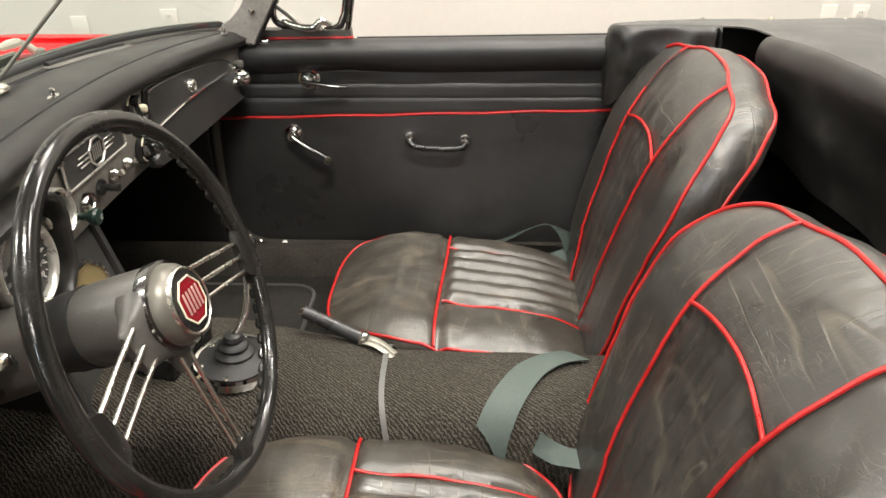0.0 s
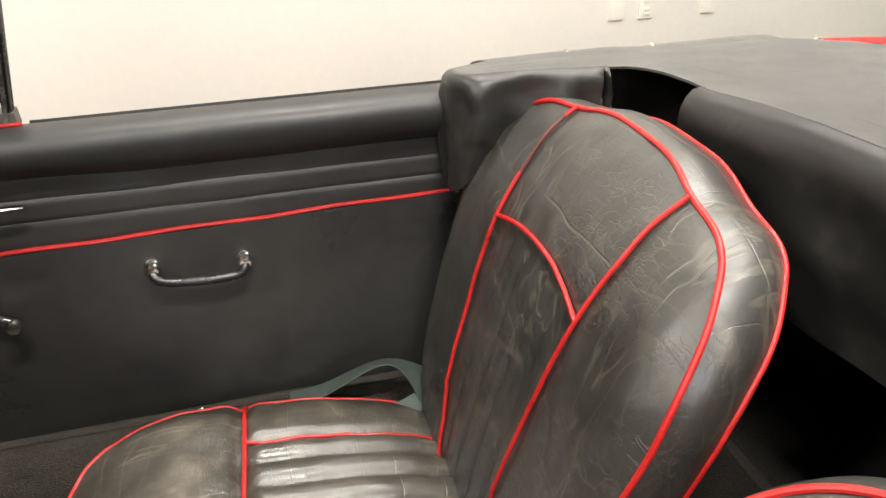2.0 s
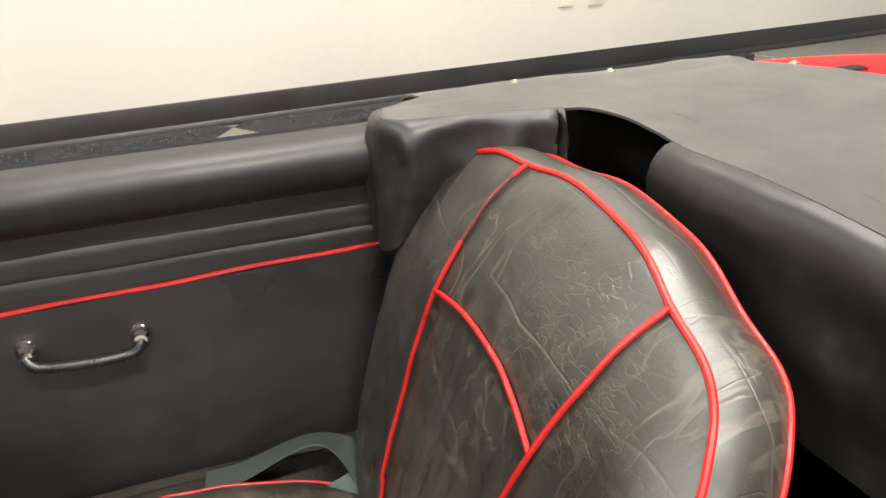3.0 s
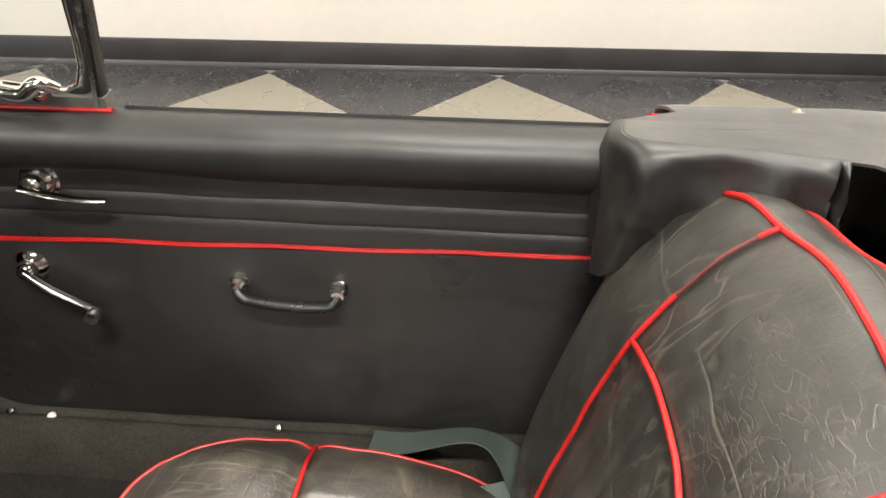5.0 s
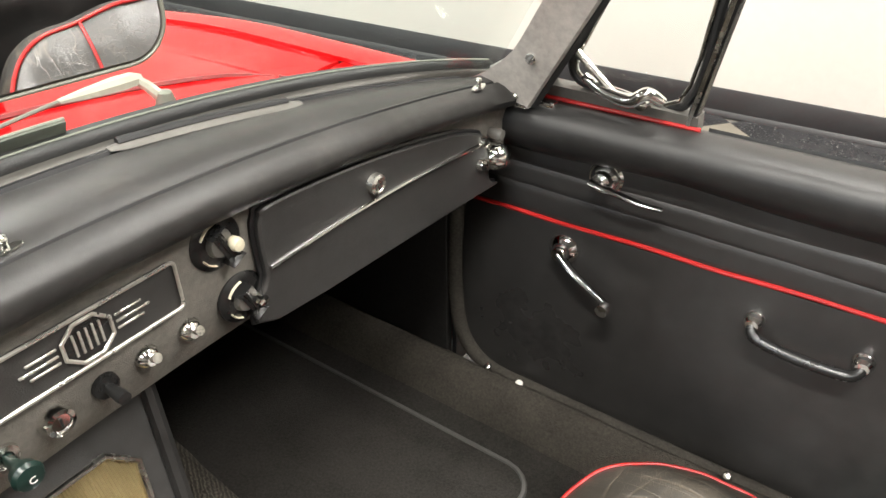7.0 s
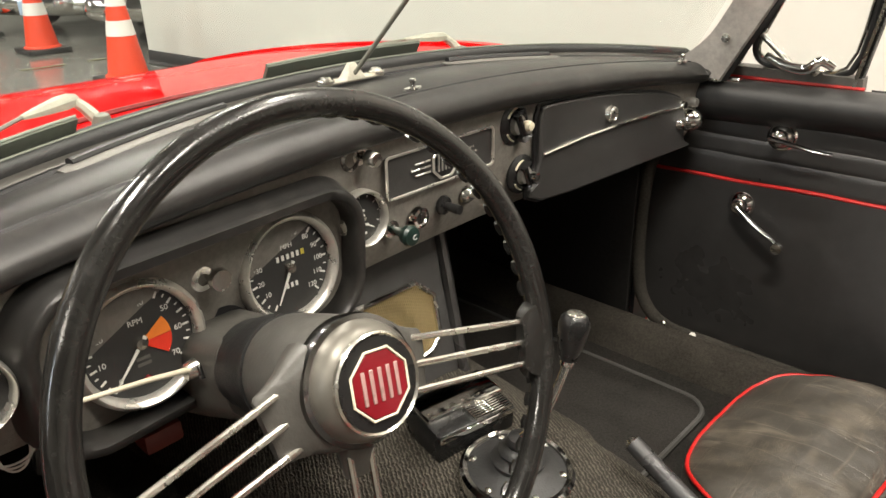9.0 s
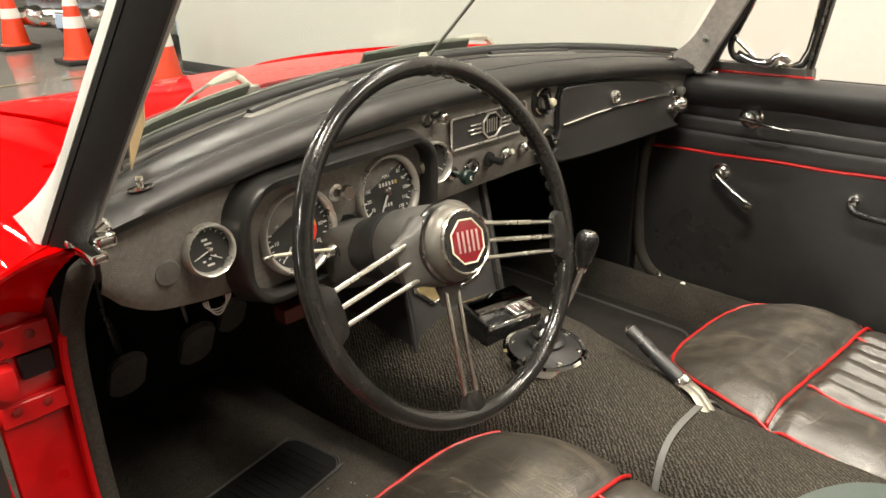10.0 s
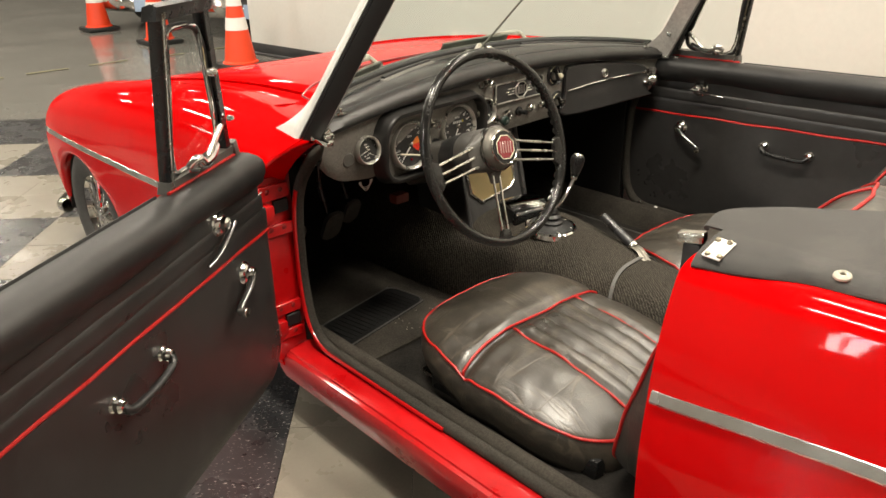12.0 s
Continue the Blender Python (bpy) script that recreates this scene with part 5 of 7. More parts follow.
def build_mats():
    """Loose carpet mat on the passenger's side, ribbed rubber mat on the driver's."""
    def mat_shape(x0, x1, y0, y1, z, r=0.05):
        w, h = x1 - x0, y1 - y0
        return [(x + (x0 + x1) / 2, y + (y0 + y1) / 2) for x, y in round_rect(w, h, r, 5)]
    o = mat_shape(-0.98, -0.295, 0.17, 0.518, 0.168)
    m = thing("floor_mat", a_plate(o, pose(0, 0, 0.1665), 0.008, 0.002), MAT_PILE, "black carpet mat with a bound edge on the floor", "floor mat")
    part("binding", a_tube([(x, y, 0.173) for x, y in o], 0.005, 6, True), BINDING, m, "grey bound edge")
    o = mat_shape(-0.98, -0.40, -0.60, -0.17, 0.168, 0.03)
    m = thing("floor_mat", a_plate(o, pose(0, 0, 0.1665), 0.007, 0.002), HEEL_MAT, "black carpet mat with a ribbed heel pad", "floor mat")
    pad_m = pose(-0.570, -0.440, 0.1735, 0, 0, 9.5)
    o2 = [(p.x + 0.004 * math.sin(p.y * 26), p.y) for p in smooth_line([(x, y, 0) for x, y in round_rect(0.130, 0.315, 0.028, 5)], 2, True)]
    pad = part("heel_pad", a_plate(o2, pad_m, 0.003), RUBBER_MAT, m, "ribbed black rubber heel pad")
    for k, z in ((1.0, 0.0034), (0.955, 0.0036)):
        part("heel_pad_edge", a_tube([pad_m @ Vector((x * k, y * (0.5 + 0.5 * k), z)) for x, y in o2], 0.0011, 6, True), BINDING, pad)
    for k in range(17):
        part("rib", a_box((0.0, -0.128 + k * 0.016, 0.0034), (0.096, 0.006, 0.0022), 0.001, 1, pad_m), RUBBER_MAT, pad)
    # lint and crumbs in front of the seat
    rng = random.Random(5)
    bits = bmesh.new()
    for k in range(16):
        x, y = -0.475 + rng.uniform(-0.03, 0.05), -0.345 + rng.uniform(-0.08, 0.05)
        box(bits, (0, 0, 0), (rng.uniform(0.0012, 0.0034), 0.0011, 0.0010), 0, 1, pose(x, y, 0.1752, 0, 0, rng.uniform(0, 180)))
    thing("crumbs", bits, PUTTY, "pale crumbs and lint on the driver's mat", "crumbs", kind="stuff")


BINDING = mat("mat_binding", (0.06, 0.058, 0.054), 0.6, var=0.2, scale=30)
build_mats()


# ---- dashboard ----
def face_x(y):
    c = max(0.0, 1 - (y / 0.64) ** 2)
    return -0.437 - 0.055 * c


def dash_top(y):
    c = max(0.0, 1 - (y / 0.64) ** 2)
    return 0.737 + 0.047 * c


def roll_drop(y):
    """Lower lip of the padded roll."""
    c = max(0.0, 1 - (y / 0.64) ** 2)
    return 0.711 + 0.037 * c


def build_dash():
    ys = np.linspace(-0.628, 0.628, 65)
    rings = []
    for y in ys:
        c = max(0.0, 1 - (y / 0.64) ** 2)
        fx, tz, rz = face_x(y), dash_top(y), roll_drop(y)
        n = 0.0016 * noise.noise((y * 8, 0, 1))
        sx = min(screen_foot(y).x + 0.036, fx - 0.034)
        rings.append([(sx, y, tz + 0.003), (lerp(sx, fx - 0.03, 0.12), y, tz + 0.0065), (lerp(sx, fx - 0.03, 0.5), y, tz + 0.008), (fx - 0.013, y, tz + 0.004), (fx - 0.009, y, tz - 0.0015), (fx - 0.005, y, tz + 0.0045), (fx + 0.006, y, tz + 0.001 + n), (fx + 0.015, y, tz - 0.006), (fx + 0.022, y, lerp(tz, rz, 0.5)), (fx + 0.019, y, rz + 0.005), (fx + 0.006, y, rz - 0.002), (fx - 0.015, y, rz + 0.004), (sx, y, tz - 0.03)])
    dash = part("dash_top", a_loft(rings), PAD, car, "padded black dashboard top with a stitched seam", angle=60)
    part("dash_seam", a_tube([(face_x(y) - 0.0095, y, dash_top(y) + 0.0036) for y in ys[1:-1]], 0.0026, 6), DIAL, dash)
    # dark tube laid in the gap between rail and pad in place of its shade
    part("screen_gap_shade", a_tube([(min(screen_foot(y).x + 0.036, face_x(y) - 0.034) - 0.002, y, dash_top(y) + 0.0035) for y in ys[2:-2]], 0.0045, 6), DIAL, dash, "dark strip for the shade below the windscreen")
    # painted face
    rows = []
    for k in np.linspace(0, 1, 14):
        row = []
        for y in ys:
            fx, rz = face_x(y), roll_drop(y)
            zb = table(y, [(-0.63, 0.650), (-0.605, 0.622), (-0.56, 0.598), (-0.45, 0.582), (-0.10, 0.590), (0.2, 0.597), (0.5, 0.600), (0.63, 0.612)])
            z = lerp(zb, rz + 0.004, k)
            row.append((fx - 0.016 * (1 - k) ** 5 - 0.003 * (1 - k), y, z))
        rows.append(row)
    face = part("dash_face", a_sheet(rows, -0.012), CRACKLE, car, "black crackle-painted dashboard face", angle=60)
    # instrument binnacle: a raised hood round a recessed panel
    yc, zc, bw, bh = -0.292, 0.645, 0.330, 0.142
    outer = round_rect(bw + 0.026, bh + 0.024, 0.055, 8)
    inner = round_rect(bw, bh, 0.045, 8)
    ring = lambda pts, dx, sc=1.0: [(face_x(yc + a * sc) + dx + 0.010 * (b / bh), yc + a * sc, zc + b * sc) for a, b in pts]
    part("binnacle", a_loft([ring(outer, -0.004, 1.05), ring(outer, 0.010, 1.02), ring(outer, 0.022, 1.0), ring(outer, 0.030, 0.99), ring(outer, 0.033, 0.975), ring(inner, 0.033, 1.02), ring(inner, 0.030, 1.005), ring(inner, 0.022, 1.0), ring(inner, 0.004, 0.99)], True, False), PAD, car, "black hood round the main instruments", angle=60)
    part("binnacle_panel", a_loft([ring(inner, 0.0045, 1.0), ring(inner, 0.0035, 0.5), ring(inner, 0.003, 0.02)], True, True), CRACKLE, car, "black instrument panel", angle=60)


def dial(y, z, r, name, label, ticks, a0, a1, needle, dx=0.006, numerals=(), extra=None):
    """A round instrument: deep chrome ring, black face, marks, numerals, needle and glass."""
    zv = Vector((1, 0, 0.10)).normalized()
    yv = zv.cross(Vector((0, 1, 0))).normalized()
    xv = yv.cross(zv).normalized()
    # local x points to the car's right, local y up
    m = Matrix(((xv.x, yv.x, zv.x, face_x(y) + dx), (xv.y, yv.y, zv.y, y), (xv.z, yv.z, zv.z, z), (0, 0, 0, 1)))
    g = part(name, a_lathe([(r * 0.89, 0.001), (r * 0.90, 0.006), (r * 0.94, 0.0105), (r * 0.99, 0.0120), (r * 1.05, 0.009), (r * 1.07, 0.003), (r * 1.07, -0.006), (r * 0.89, -0.006)], m, 56), SILVER, car, label, angle=50)
    part("dial_face", a_lathe([(0.0001, 0.0005), (r * 0.90, 0.0005), (r * 0.90, -0.004), (0.0001, -0.004)], m, 40), DIAL_FACE, g)
    pol = lambda a, rr: (rr * math.cos(radians(a)), rr * math.sin(radians(a)))
    tb = bmesh.new()
    for k in range(ticks):
        a = lerp(a0, a1, k / (ticks - 1))
        big = k % 2 == 0
        box(tb, (0, 0, 0), (r * (0.11 if big else 0.06), r * (0.034 if big else 0.022), 0.0006), 0, 1, m @ pose(*pol(a, r * (0.785 if big else 0.81)), 0.0009, 0, 0, a))
    part("marks", tb, MARK, g, "white dial marks")
    for k, word in enumerate(numerals):
        if word:
            a = lerp(a0, a1, k / (len(numerals) - 1))
            text(word, r * 0.135, m @ pose(*pol(a, r * 0.65), 0.0012), g, MARK, "numeral")
    nb = bmesh.new()
    tube(nb, [m @ Vector((*pol(needle + 180, r * 0.14), 0.004)), m @ Vector((*pol(needle, r * 0.72), 0.0035))], lambda t: lerp(r * 0.035, r * 0.014, t), 6)
    part("needle", nb, MARK, g)
    part("needle_hub", a_lathe([(0.0001, 0.0068), (r * 0.09, 0.006), (r * 0.12, 0.0), (0.0001, 0.0)], m, 16), OLD_CHROME, g)
    if extra:
        extra(m, r, g)
    gl = part("dial_glass", a_lathe([(0.0001, 0.0080), (r * 0.905, 0.0068), (r * 0.905, 0.006), (0.0001, 0.0072)], m, 40), DIAL_GLASS, g)
    gl.visible_shadow = False
    return g


RED_MARK = mat("dial_red", (0.70, 0.035, 0.015), 0.5)
AMBER = mat("dial_amber", (0.80, 0.22, 0.03), 0.5)


def text(body, size, m, parent, material, name="lettering"):
    cu = bpy.data.curves.new(name, "FONT")
    cu.body, cu.size, cu.align_x, cu.align_y, cu.extrude = body, size, "CENTER", "CENTER", 0.0002
    cu.materials.append(material)
    ob = new(name, cu)
    ob.parent = parent
    ob.matrix_world = m
    return ob


def odo(m, r, g):
    bm = bmesh.new()
    for k in range(5):
        box(bm, ((k - 2) * r * 0.11, r * 0.22, 0.001), (r * 0.055, r * 0.10, 0.0008), 0, 1, m)
    part("counter", bm, MARK, g)
    part("counter_last", a_box((3 * r * 0.11, r * 0.22, 0.001), (r * 0.07, r * 0.10, 0.0008), 0, 1, m), DIGIT, g)
    bm = bmesh.new()
    for k in range(3):
        box(bm, ((k - 1) * r * 0.10, -r * 0.34, 0.001), (r * 0.05, r * 0.09, 0.0008), 0, 1, m)
    part("trip_counter", bm, MARK, g)
    text("MPH", r * 0.13, m @ pose(0, r * 0.42, 0.0014), g, MARK)


def rev_marks(m, r, g):
    for lo, hi, material in ((36, 2, AMBER), (1, -38, RED_MARK)):
        pts = [(r * q * math.cos(radians(a)), r * q * math.sin(radians(a))) for q, angles in ((0.52, np.linspace(lo, hi, 8)), (0.14, np.linspace(hi, lo, 4))) for a in angles]
        part("warning_sector", a_plate(pts, m @ pose(0, 0, 0.0012), 0.0006), material, g, "warning sector of the dial")
    text("RPM", r * 0.13, m @ pose(0, r * 0.36, 0.0014), g, MARK)
    part("warning_lamp", a_lathe([(0.0001, 0.003), (r * 0.05, 0.002), (r * 0.06, 0.0), (0.0001, 0.0)], m @ pose(0, -r * 0.62, 0.0005), 12), RED, g, "small red warning lamp")
    bars = bmesh.new()
    for dy in (-0.26, -0.36):
        box(bars, (0, dy * r, 0.0010), (r * 0.22, r * 0.05, 0.0006), 0, 1, m)
    part("small_print", bars, GREY, g)


def twin_marks(m, r, g):
    part("second_needle", a_tube([m @ Vector((0, -r * 0.2, 0.004)), m @ Vector((r * 0.45, -r * 0.45, 0.0035))], r * 0.022, 6), MARK, g)
    bars = bmesh.new()
    for x, y, w in ((-0.1, 0.42, 0.24), (0.02, 0.24, 0.30), (-0.25, -0.42, 0.12), (0.0, -0.36, 0.10), (0.22, -0.30, 0.12), (0.0, -0.60, 0.30)):
        box(bars, (x * r, y * r, 0.0010), (w * r, r * 0.08, 0.0006), 0, 1, m)
    part("small_print", bars, MARK, g)


build_dash()
dial(-0.372, 0.641, 0.055, "rev_counter", "chrome-ringed round rev counter", 29, 230, -36, 228, 0.010, ("0", "10", "20", "30", "40", "50", "60", "70"), rev_marks)
dial(-0.205, 0.649, 0.055, "speedometer", "chrome-ringed round speedometer", 25, 238, -48, 240, 0.010, ("", "10", "20", "30", "40", "50", "60", "70", "80", "90", "100", "110", "120"), odo)
dial(-0.503, 0.659, 0.030, "twin_gauge", "small chrome-ringed twin gauge", 9, 160, 20, 200, 0.004, (), twin_marks)
dial(-0.097, 0.668, 0.031, "fuel_gauge", "small chrome-ringed gauge", 9, 200, -20, 250, 0.004, (), twin_marks)


def face_pose(y, z, lift=0.0):
    """Local x to the car's right, y up, z out of the dashboard."""
    return Matrix(((0, 0, 1, face_x(y) - 0.003 + lift), (1, 0, 0, y), (0, 1, 0, z), (0, 0, 0, 1)))


def knob(y, z, profile, material, label, name="switch", seg=18, collar=True):
    k = part(name, a_lathe(profile, face_pose(y, z), seg), material, car, label)
    if collar:
        part("collar", a_lathe([(0.006, 0.004), (0.011, 0.003), (0.012, 0.0), (0.006, 0.0)], face_pose(y, z), 18), OLD_CHROME, k)
    return k


def build_dash_fittings():
    # blanking plate with chrome frame and a winged eight-sided badge
    y0, z0, w, h = 0.036, 0.702, 0.188, 0.050
    pl = part("blanking_plate", a_plate(round_rect(w, h, 0.004, 2), face_pose(y0, z0, 0.005), 0.003, 0.001), LID, car, "black blanking plate in a chrome frame")
    part("plate_frame", a_tube([face_pose(y0, z0, 0.0105) @ Vector((a, b, 0)) for a, b in round_rect(w, h, 0.005, 3)], 0.0019, 6, True), SILVER, pl)
    oc = [(0.0235 * math.cos(radians(22.5 + 45 * k)), 0.0215 * math.sin(radians(22.5 + 45 * k))) for k in range(8)]
    bd = part("badge", a_tube([face_pose(y0 + 0.004, z0, 0.0105) @ Vector((a, b, 0)) for a, b in oc], 0.0020, 6, True), SILVER, pl, "eight-sided silver badge with wing bars")
    part("badge_field", a_plate([(a * 0.92, b * 0.92) for a, b in oc], face_pose(y0 + 0.004, z0, 0.0075), 0.002), BLACK, bd)
    f = face_pose(y0 + 0.004, z0, 0.010)
    for x in (-0.012, -0.006, 0.0, 0.006, 0.012):
        part("badge_bar", a_box((x, 0, 0), (0.0022, 0.022, 0.0016), 0, 1, f), SILVER, bd)
    for k, (dz, ln) in enumerate(((0.007, 0.026), (0.0, 0.033), (-0.007, 0.026))):
        for s in (-1, 1):
            part("wing_bar", a_box((s * (0.026 + ln / 2), dz, 0), (ln, 0.0024, 0.002), 0.0006, 1, f), SILVER, bd)
    # row of switches
    knob(-0.088, 0.737, [(0.0001, 0.030), (0.007, 0.0295), (0.009, 0.027), (0.009, 0.016), (0.005, 0.012), (0.004, 0.0), (0.0001, 0.0)], OLD_CHROME, "chrome-capped pull switch")
    part("bezel", a_lathe([(0.009, 0.006), (0.013, 0.004), (0.014, 0.0), (0.009, 0.0)], face_pose(-0.104, 0.736), 20), GUNMETAL, car, "dark worn bezel")
    ck = knob(-0.047, 0.637, [(0.0001, 0.040), (0.011, 0.038), (0.013, 0.034), (0.011, 0.026), (0.006, 0.020), (0.0045, 0.0), (0.0001, 0.0)], BOTTLE, "dark green choke knob")
    text("C", 0.009, face_pose(-0.047, 0.637, 0.0415), ck, MARK)
    ig = knob(-0.002, 0.639, [(0.0001, 0.007), (0.008, 0.007), (0.009, 0.009), (0.013, 0.008), (0.015, 0.003), (0.016, 0.0), (0.0001, 0.0)], CHROME, "chrome ignition lock", "ignition_lock", collar=False)
    part("key_slot", a_box((0, 0, 0.0075), (0.002, 0.009, 0.001), 0, 1, face_pose(-0.002, 0.639)), BLACK, ig)
    knob(0.044, 0.641, [(0.0001, 0.030), (0.006, 0.029), (0.0065, 0.024), (0.005, 0.006), (0.012, 0.004), (0.013, 0.0), (0.0001, 0.0)], BLACK, "black pull switch on a grey collar")
    for y in (0.087, 0.134):
        k = knob(y, 0.643, [(0.0001, 0.010), (0.006, 0.010), (0.010, 0.006), (0.012, 0.0), (0.0001, 0.0)], CHROME, "chrome toggle switch", "toggle_switch")
        part("toggle", a_tube([face_pose(y, 0.643) @ Vector((0, 0, 0.006)), face_pose(y, 0.643) @ Vector((0.001, 0.005, 0.016))], lambda t: lerp(0.003, 0.005, t), 10), OLD_CHROME, k)
    # two rotary heater controls
    for y, z, r in ((0.180, 0.719, 0.030), (0.196, 0.645, 0.028)):
        k = part("heater_control", a_lathe([(0.0001, 0.006), (r * 0.8, 0.006), (r, 0.002), (r, -0.002), (0.0001, -0.002)], face_pose(y, z), 28), BLACK, car, "black rotary heater control")
        part("grip", a_box((0, 0, 0.011), (r * 0.36, r * 1.4, 0.013), 0.004, 2, face_pose(y, z) @ pose(0, 0, 0, 0, 0, 25)), BLACK, k)
        part("hub", a_lathe([(0.0001, 0.013), (r * 0.42, 0.012), (r * 0.5, 0.006), (0.0001, 0.006)], face_pose(y, z), 20), GREY, k)
        part("pointer", a_lathe([(0.0001, 0.024), (0.006, 0.023), (0.0075, 0.018), (0.006, 0.008), (0.0001, 0.008)], face_pose(y + 0.010, z - 0.002), 14), CREAM if z > 0.7 else CHROME, k)
        for a0, a1 in ((95, 150), (205, 250)):
            arc = [face_pose(y, z, 0.0062) @ Vector((r * 0.76 * math.cos(radians(a)), r * 0.76 * math.sin(radians(a)), 0)) for a in np.linspace(a0, a1, 7)]
            part("legend", a_tube(arc, 0.0026, 6, flat=0.4), CREAM, k)
    # blank grommet and dip switch at the driver's end
    part("grommet", a_lathe([(0.0001, 0.004), (0.014, 0.003), (0.016, 0.0), (0.0001, 0.0)], face_pose(-0.556, 0.648), 20), GREY, car, "dark grey blanking grommet")
    sw = knob(-0.294, 0.676, [(0.0001, 0.034), (0.010, 0.034), (0.011, 0.028), (0.006, 0.02), (0.005, 0.0), (0.0001, 0.0)], OLD_CHROME, "chrome pull switch between the dials")
    part("bezel", a_lathe([(0.006, 0.006), (0.012, 0.004), (0.013, 0.0), (0.006, 0.0)], face_pose(-0.302, 0.674, 0.009), 18), OLD_CHROME, sw)
    # flat disc on the panel, coloured as the shade inside the opening
    part("column_opening", a_plate([(0.027 * math.cos(q), 0.020 * math.sin(q)) for q in np.arange(0, 6.28, 0.3)], face_pose(-0.288, 0.617, 0.0075), 0.002), DIAL, car, "dark disc for the shaded opening above the steering column")
    for y in (-0.325, -0.255):
        part("indicator_arrow", a_plate([(-0.006, 0.005), (0.007, 0.0), (-0.006, -0.005)], face_pose(y, 0.702, 0.008), 0.002), GREEN, car, "small green indicator lamp")
    # glovebox lid
    outline = []
    for a, b in ((0.228, 0.600), (0.222, 0.66), (0.220, 0.710), (0.224, 0.727), (0.240, 0.736), (0.36, 0.730), (0.50, 0.712), (0.560, 0.695), (0.572, 0.682), (0.585, 0.62), (0.575, 0.605)):
        outline.append((a, b))
    line = smooth_line([(0, a, b) for a, b in outline], 4, True)
    lo = [(face_x(p.y) - 0.001, p.y, p.z) for p in line]
    hi = [(face_x(p.y) + 0.0095, p.y, p.z) for p in line]
    hi2 = [(face_x(lerp(0.40, p.y, 0.985)) + 0.0110, lerp(0.40, p.y, 0.985), lerp(0.665, p.z, 0.97)) for p in line]
    gb = bmesh.new()
    loft(gb, [lo, hi, hi2], True, False)
    mid = [(face_x(lerp(0.40, p.y, 0.5)) + 0.0110, lerp(0.40, p.y, 0.5), lerp(0.665, p.z, 0.5)) for p in line]
    cen = [(face_x(0.40) + 0.0110, lerp(0.40, p.y, 0.02), lerp(0.665, p.z, 0.02)) for p in line]
    loft(gb, [hi2, mid, cen], True, False)
    gb.faces.new([gb.verts.new(p) for p in cen])
    lid = part("glovebox_lid", gb, LID, car, "black glovebox lid with a chrome strip and lock", angle=50)
    part("lid_gap", a_tube([(face_x(p.y) + 0.0018, lerp(0.40, p.y, 1.008), lerp(0.665, p.z, 1.02)) for p in line], 0.0032, 6, True), DIAL, lid)
    part("chrome_strip", a_tube([(face_x(y) + 0.0125, y, z) for y, z in ((0.226, 0.669), (0.32, 0.676), (0.42, 0.680), (0.50, 0.681), (0.560, 0.680))], 0.0028, 8), CHROME, lid)
    part("glovebox_lock", a_lathe([(0.0001, 0.010), (0.007, 0.010), (0.009, 0.012), (0.012, 0.010), (0.0135, 0.0), (0.0001, 0.0)], face_pose(0.379, 0.699, 0.0105), 22), OLD_CHROME, lid)
    # chrome swivel lamp and its switches at the passenger's end
    lp = part("map_lamp", a_lathe([(0.0001, 0.040), (0.009, 0.038), (0.0175, 0.027), (0.020, 0.013), (0.016, 0.002), (0.0001, 0.0)], face_pose(0.588, 0.655), 22), CHROME, car, "chrome map lamp with two small switches")
    part("lamp_foot", a_lathe([(0.0001, 0.02), (0.008, 0.02), (0.012, 0.004), (0.014, 0.0), (0.0001, 0.0)], face_pose(0.566, 0.650), 16), CHROME, lp)
    for y, mt in ((0.567, OLD_CHROME), (0.598, GREY)):
        part("small_switch", a_lathe([(0.0001, 0.022), (0.007, 0.021), (0.0085, 0.013), (0.007, 0.0), (0.0001, 0.0)], face_pose(y, 0.682), 14), mt, lp)
    # demister slots and press studs on top
    for s in (-1, 1):
        slot, lip = [], []
        for k in np.linspace(0, 1, 18):
            y = s * lerp(0.165, 0.372, k)
            p = Vector((screen_foot(y).x + lerp(0.034, 0.049, k), y, dash_top(y) + 0.0075))
            slot.append(p + Vector((-0.006, 0, 0.0030)))
            lip.append(p)
        part("demister_lip", a_tube(lip, lambda t: 0.0125 * max(0.25, min(1.0, 14 * t, 14 * (1 - t))) ** 0.5, 8, flat=0.16, up=Vector((0, 0, 1))), GREY, car, "grey demister outlet")
        # raised dark bar, not a recess: the slot's shade is given by colour
        part("demister_slot", a_tube(slot[1:-1], 0.0055, 8, flat=0.75, up=Vector((0, 0, 1))), DIAL, car, "dark bar for the shade in the demister slot")
    smooth_outline = [(0.006 * math.cos(a) * (1.0 if abs(math.sin(a)) < 0.6 else 0.8), 0.015 * math.sin(a)) for a in np.arange(0, 6.28, 0.4)]
    for y in (-0.570, 0.018, 0.570):
        x = -0.447 if abs(y) > 0.1 else -0.515
        st = part("press_stud", a_lathe([(0.0001, 0.013), (0.0036, 0.0125), (0.0045, 0.010), (0.0028, 0.006), (0.0034, 0.002), (0.0001, 0.0)], along((x, y, dash_top(y) + 0.005), (0, 0, 1)), 14), CHROME, car, "chrome press stud")
        part("stud_plate", a_plate(smooth_outline, pose(x, y, dash_top(y) + 0.004), 0.003, 0.001), CHROME, st)


BOTTLE = mat("bottle_green", (0.008, 0.022, 0.018), 0.3, var=0.1)
GREEN = mat("dim_green", (0.02, 0.06, 0.035), 0.4)
build_dash_fittings()

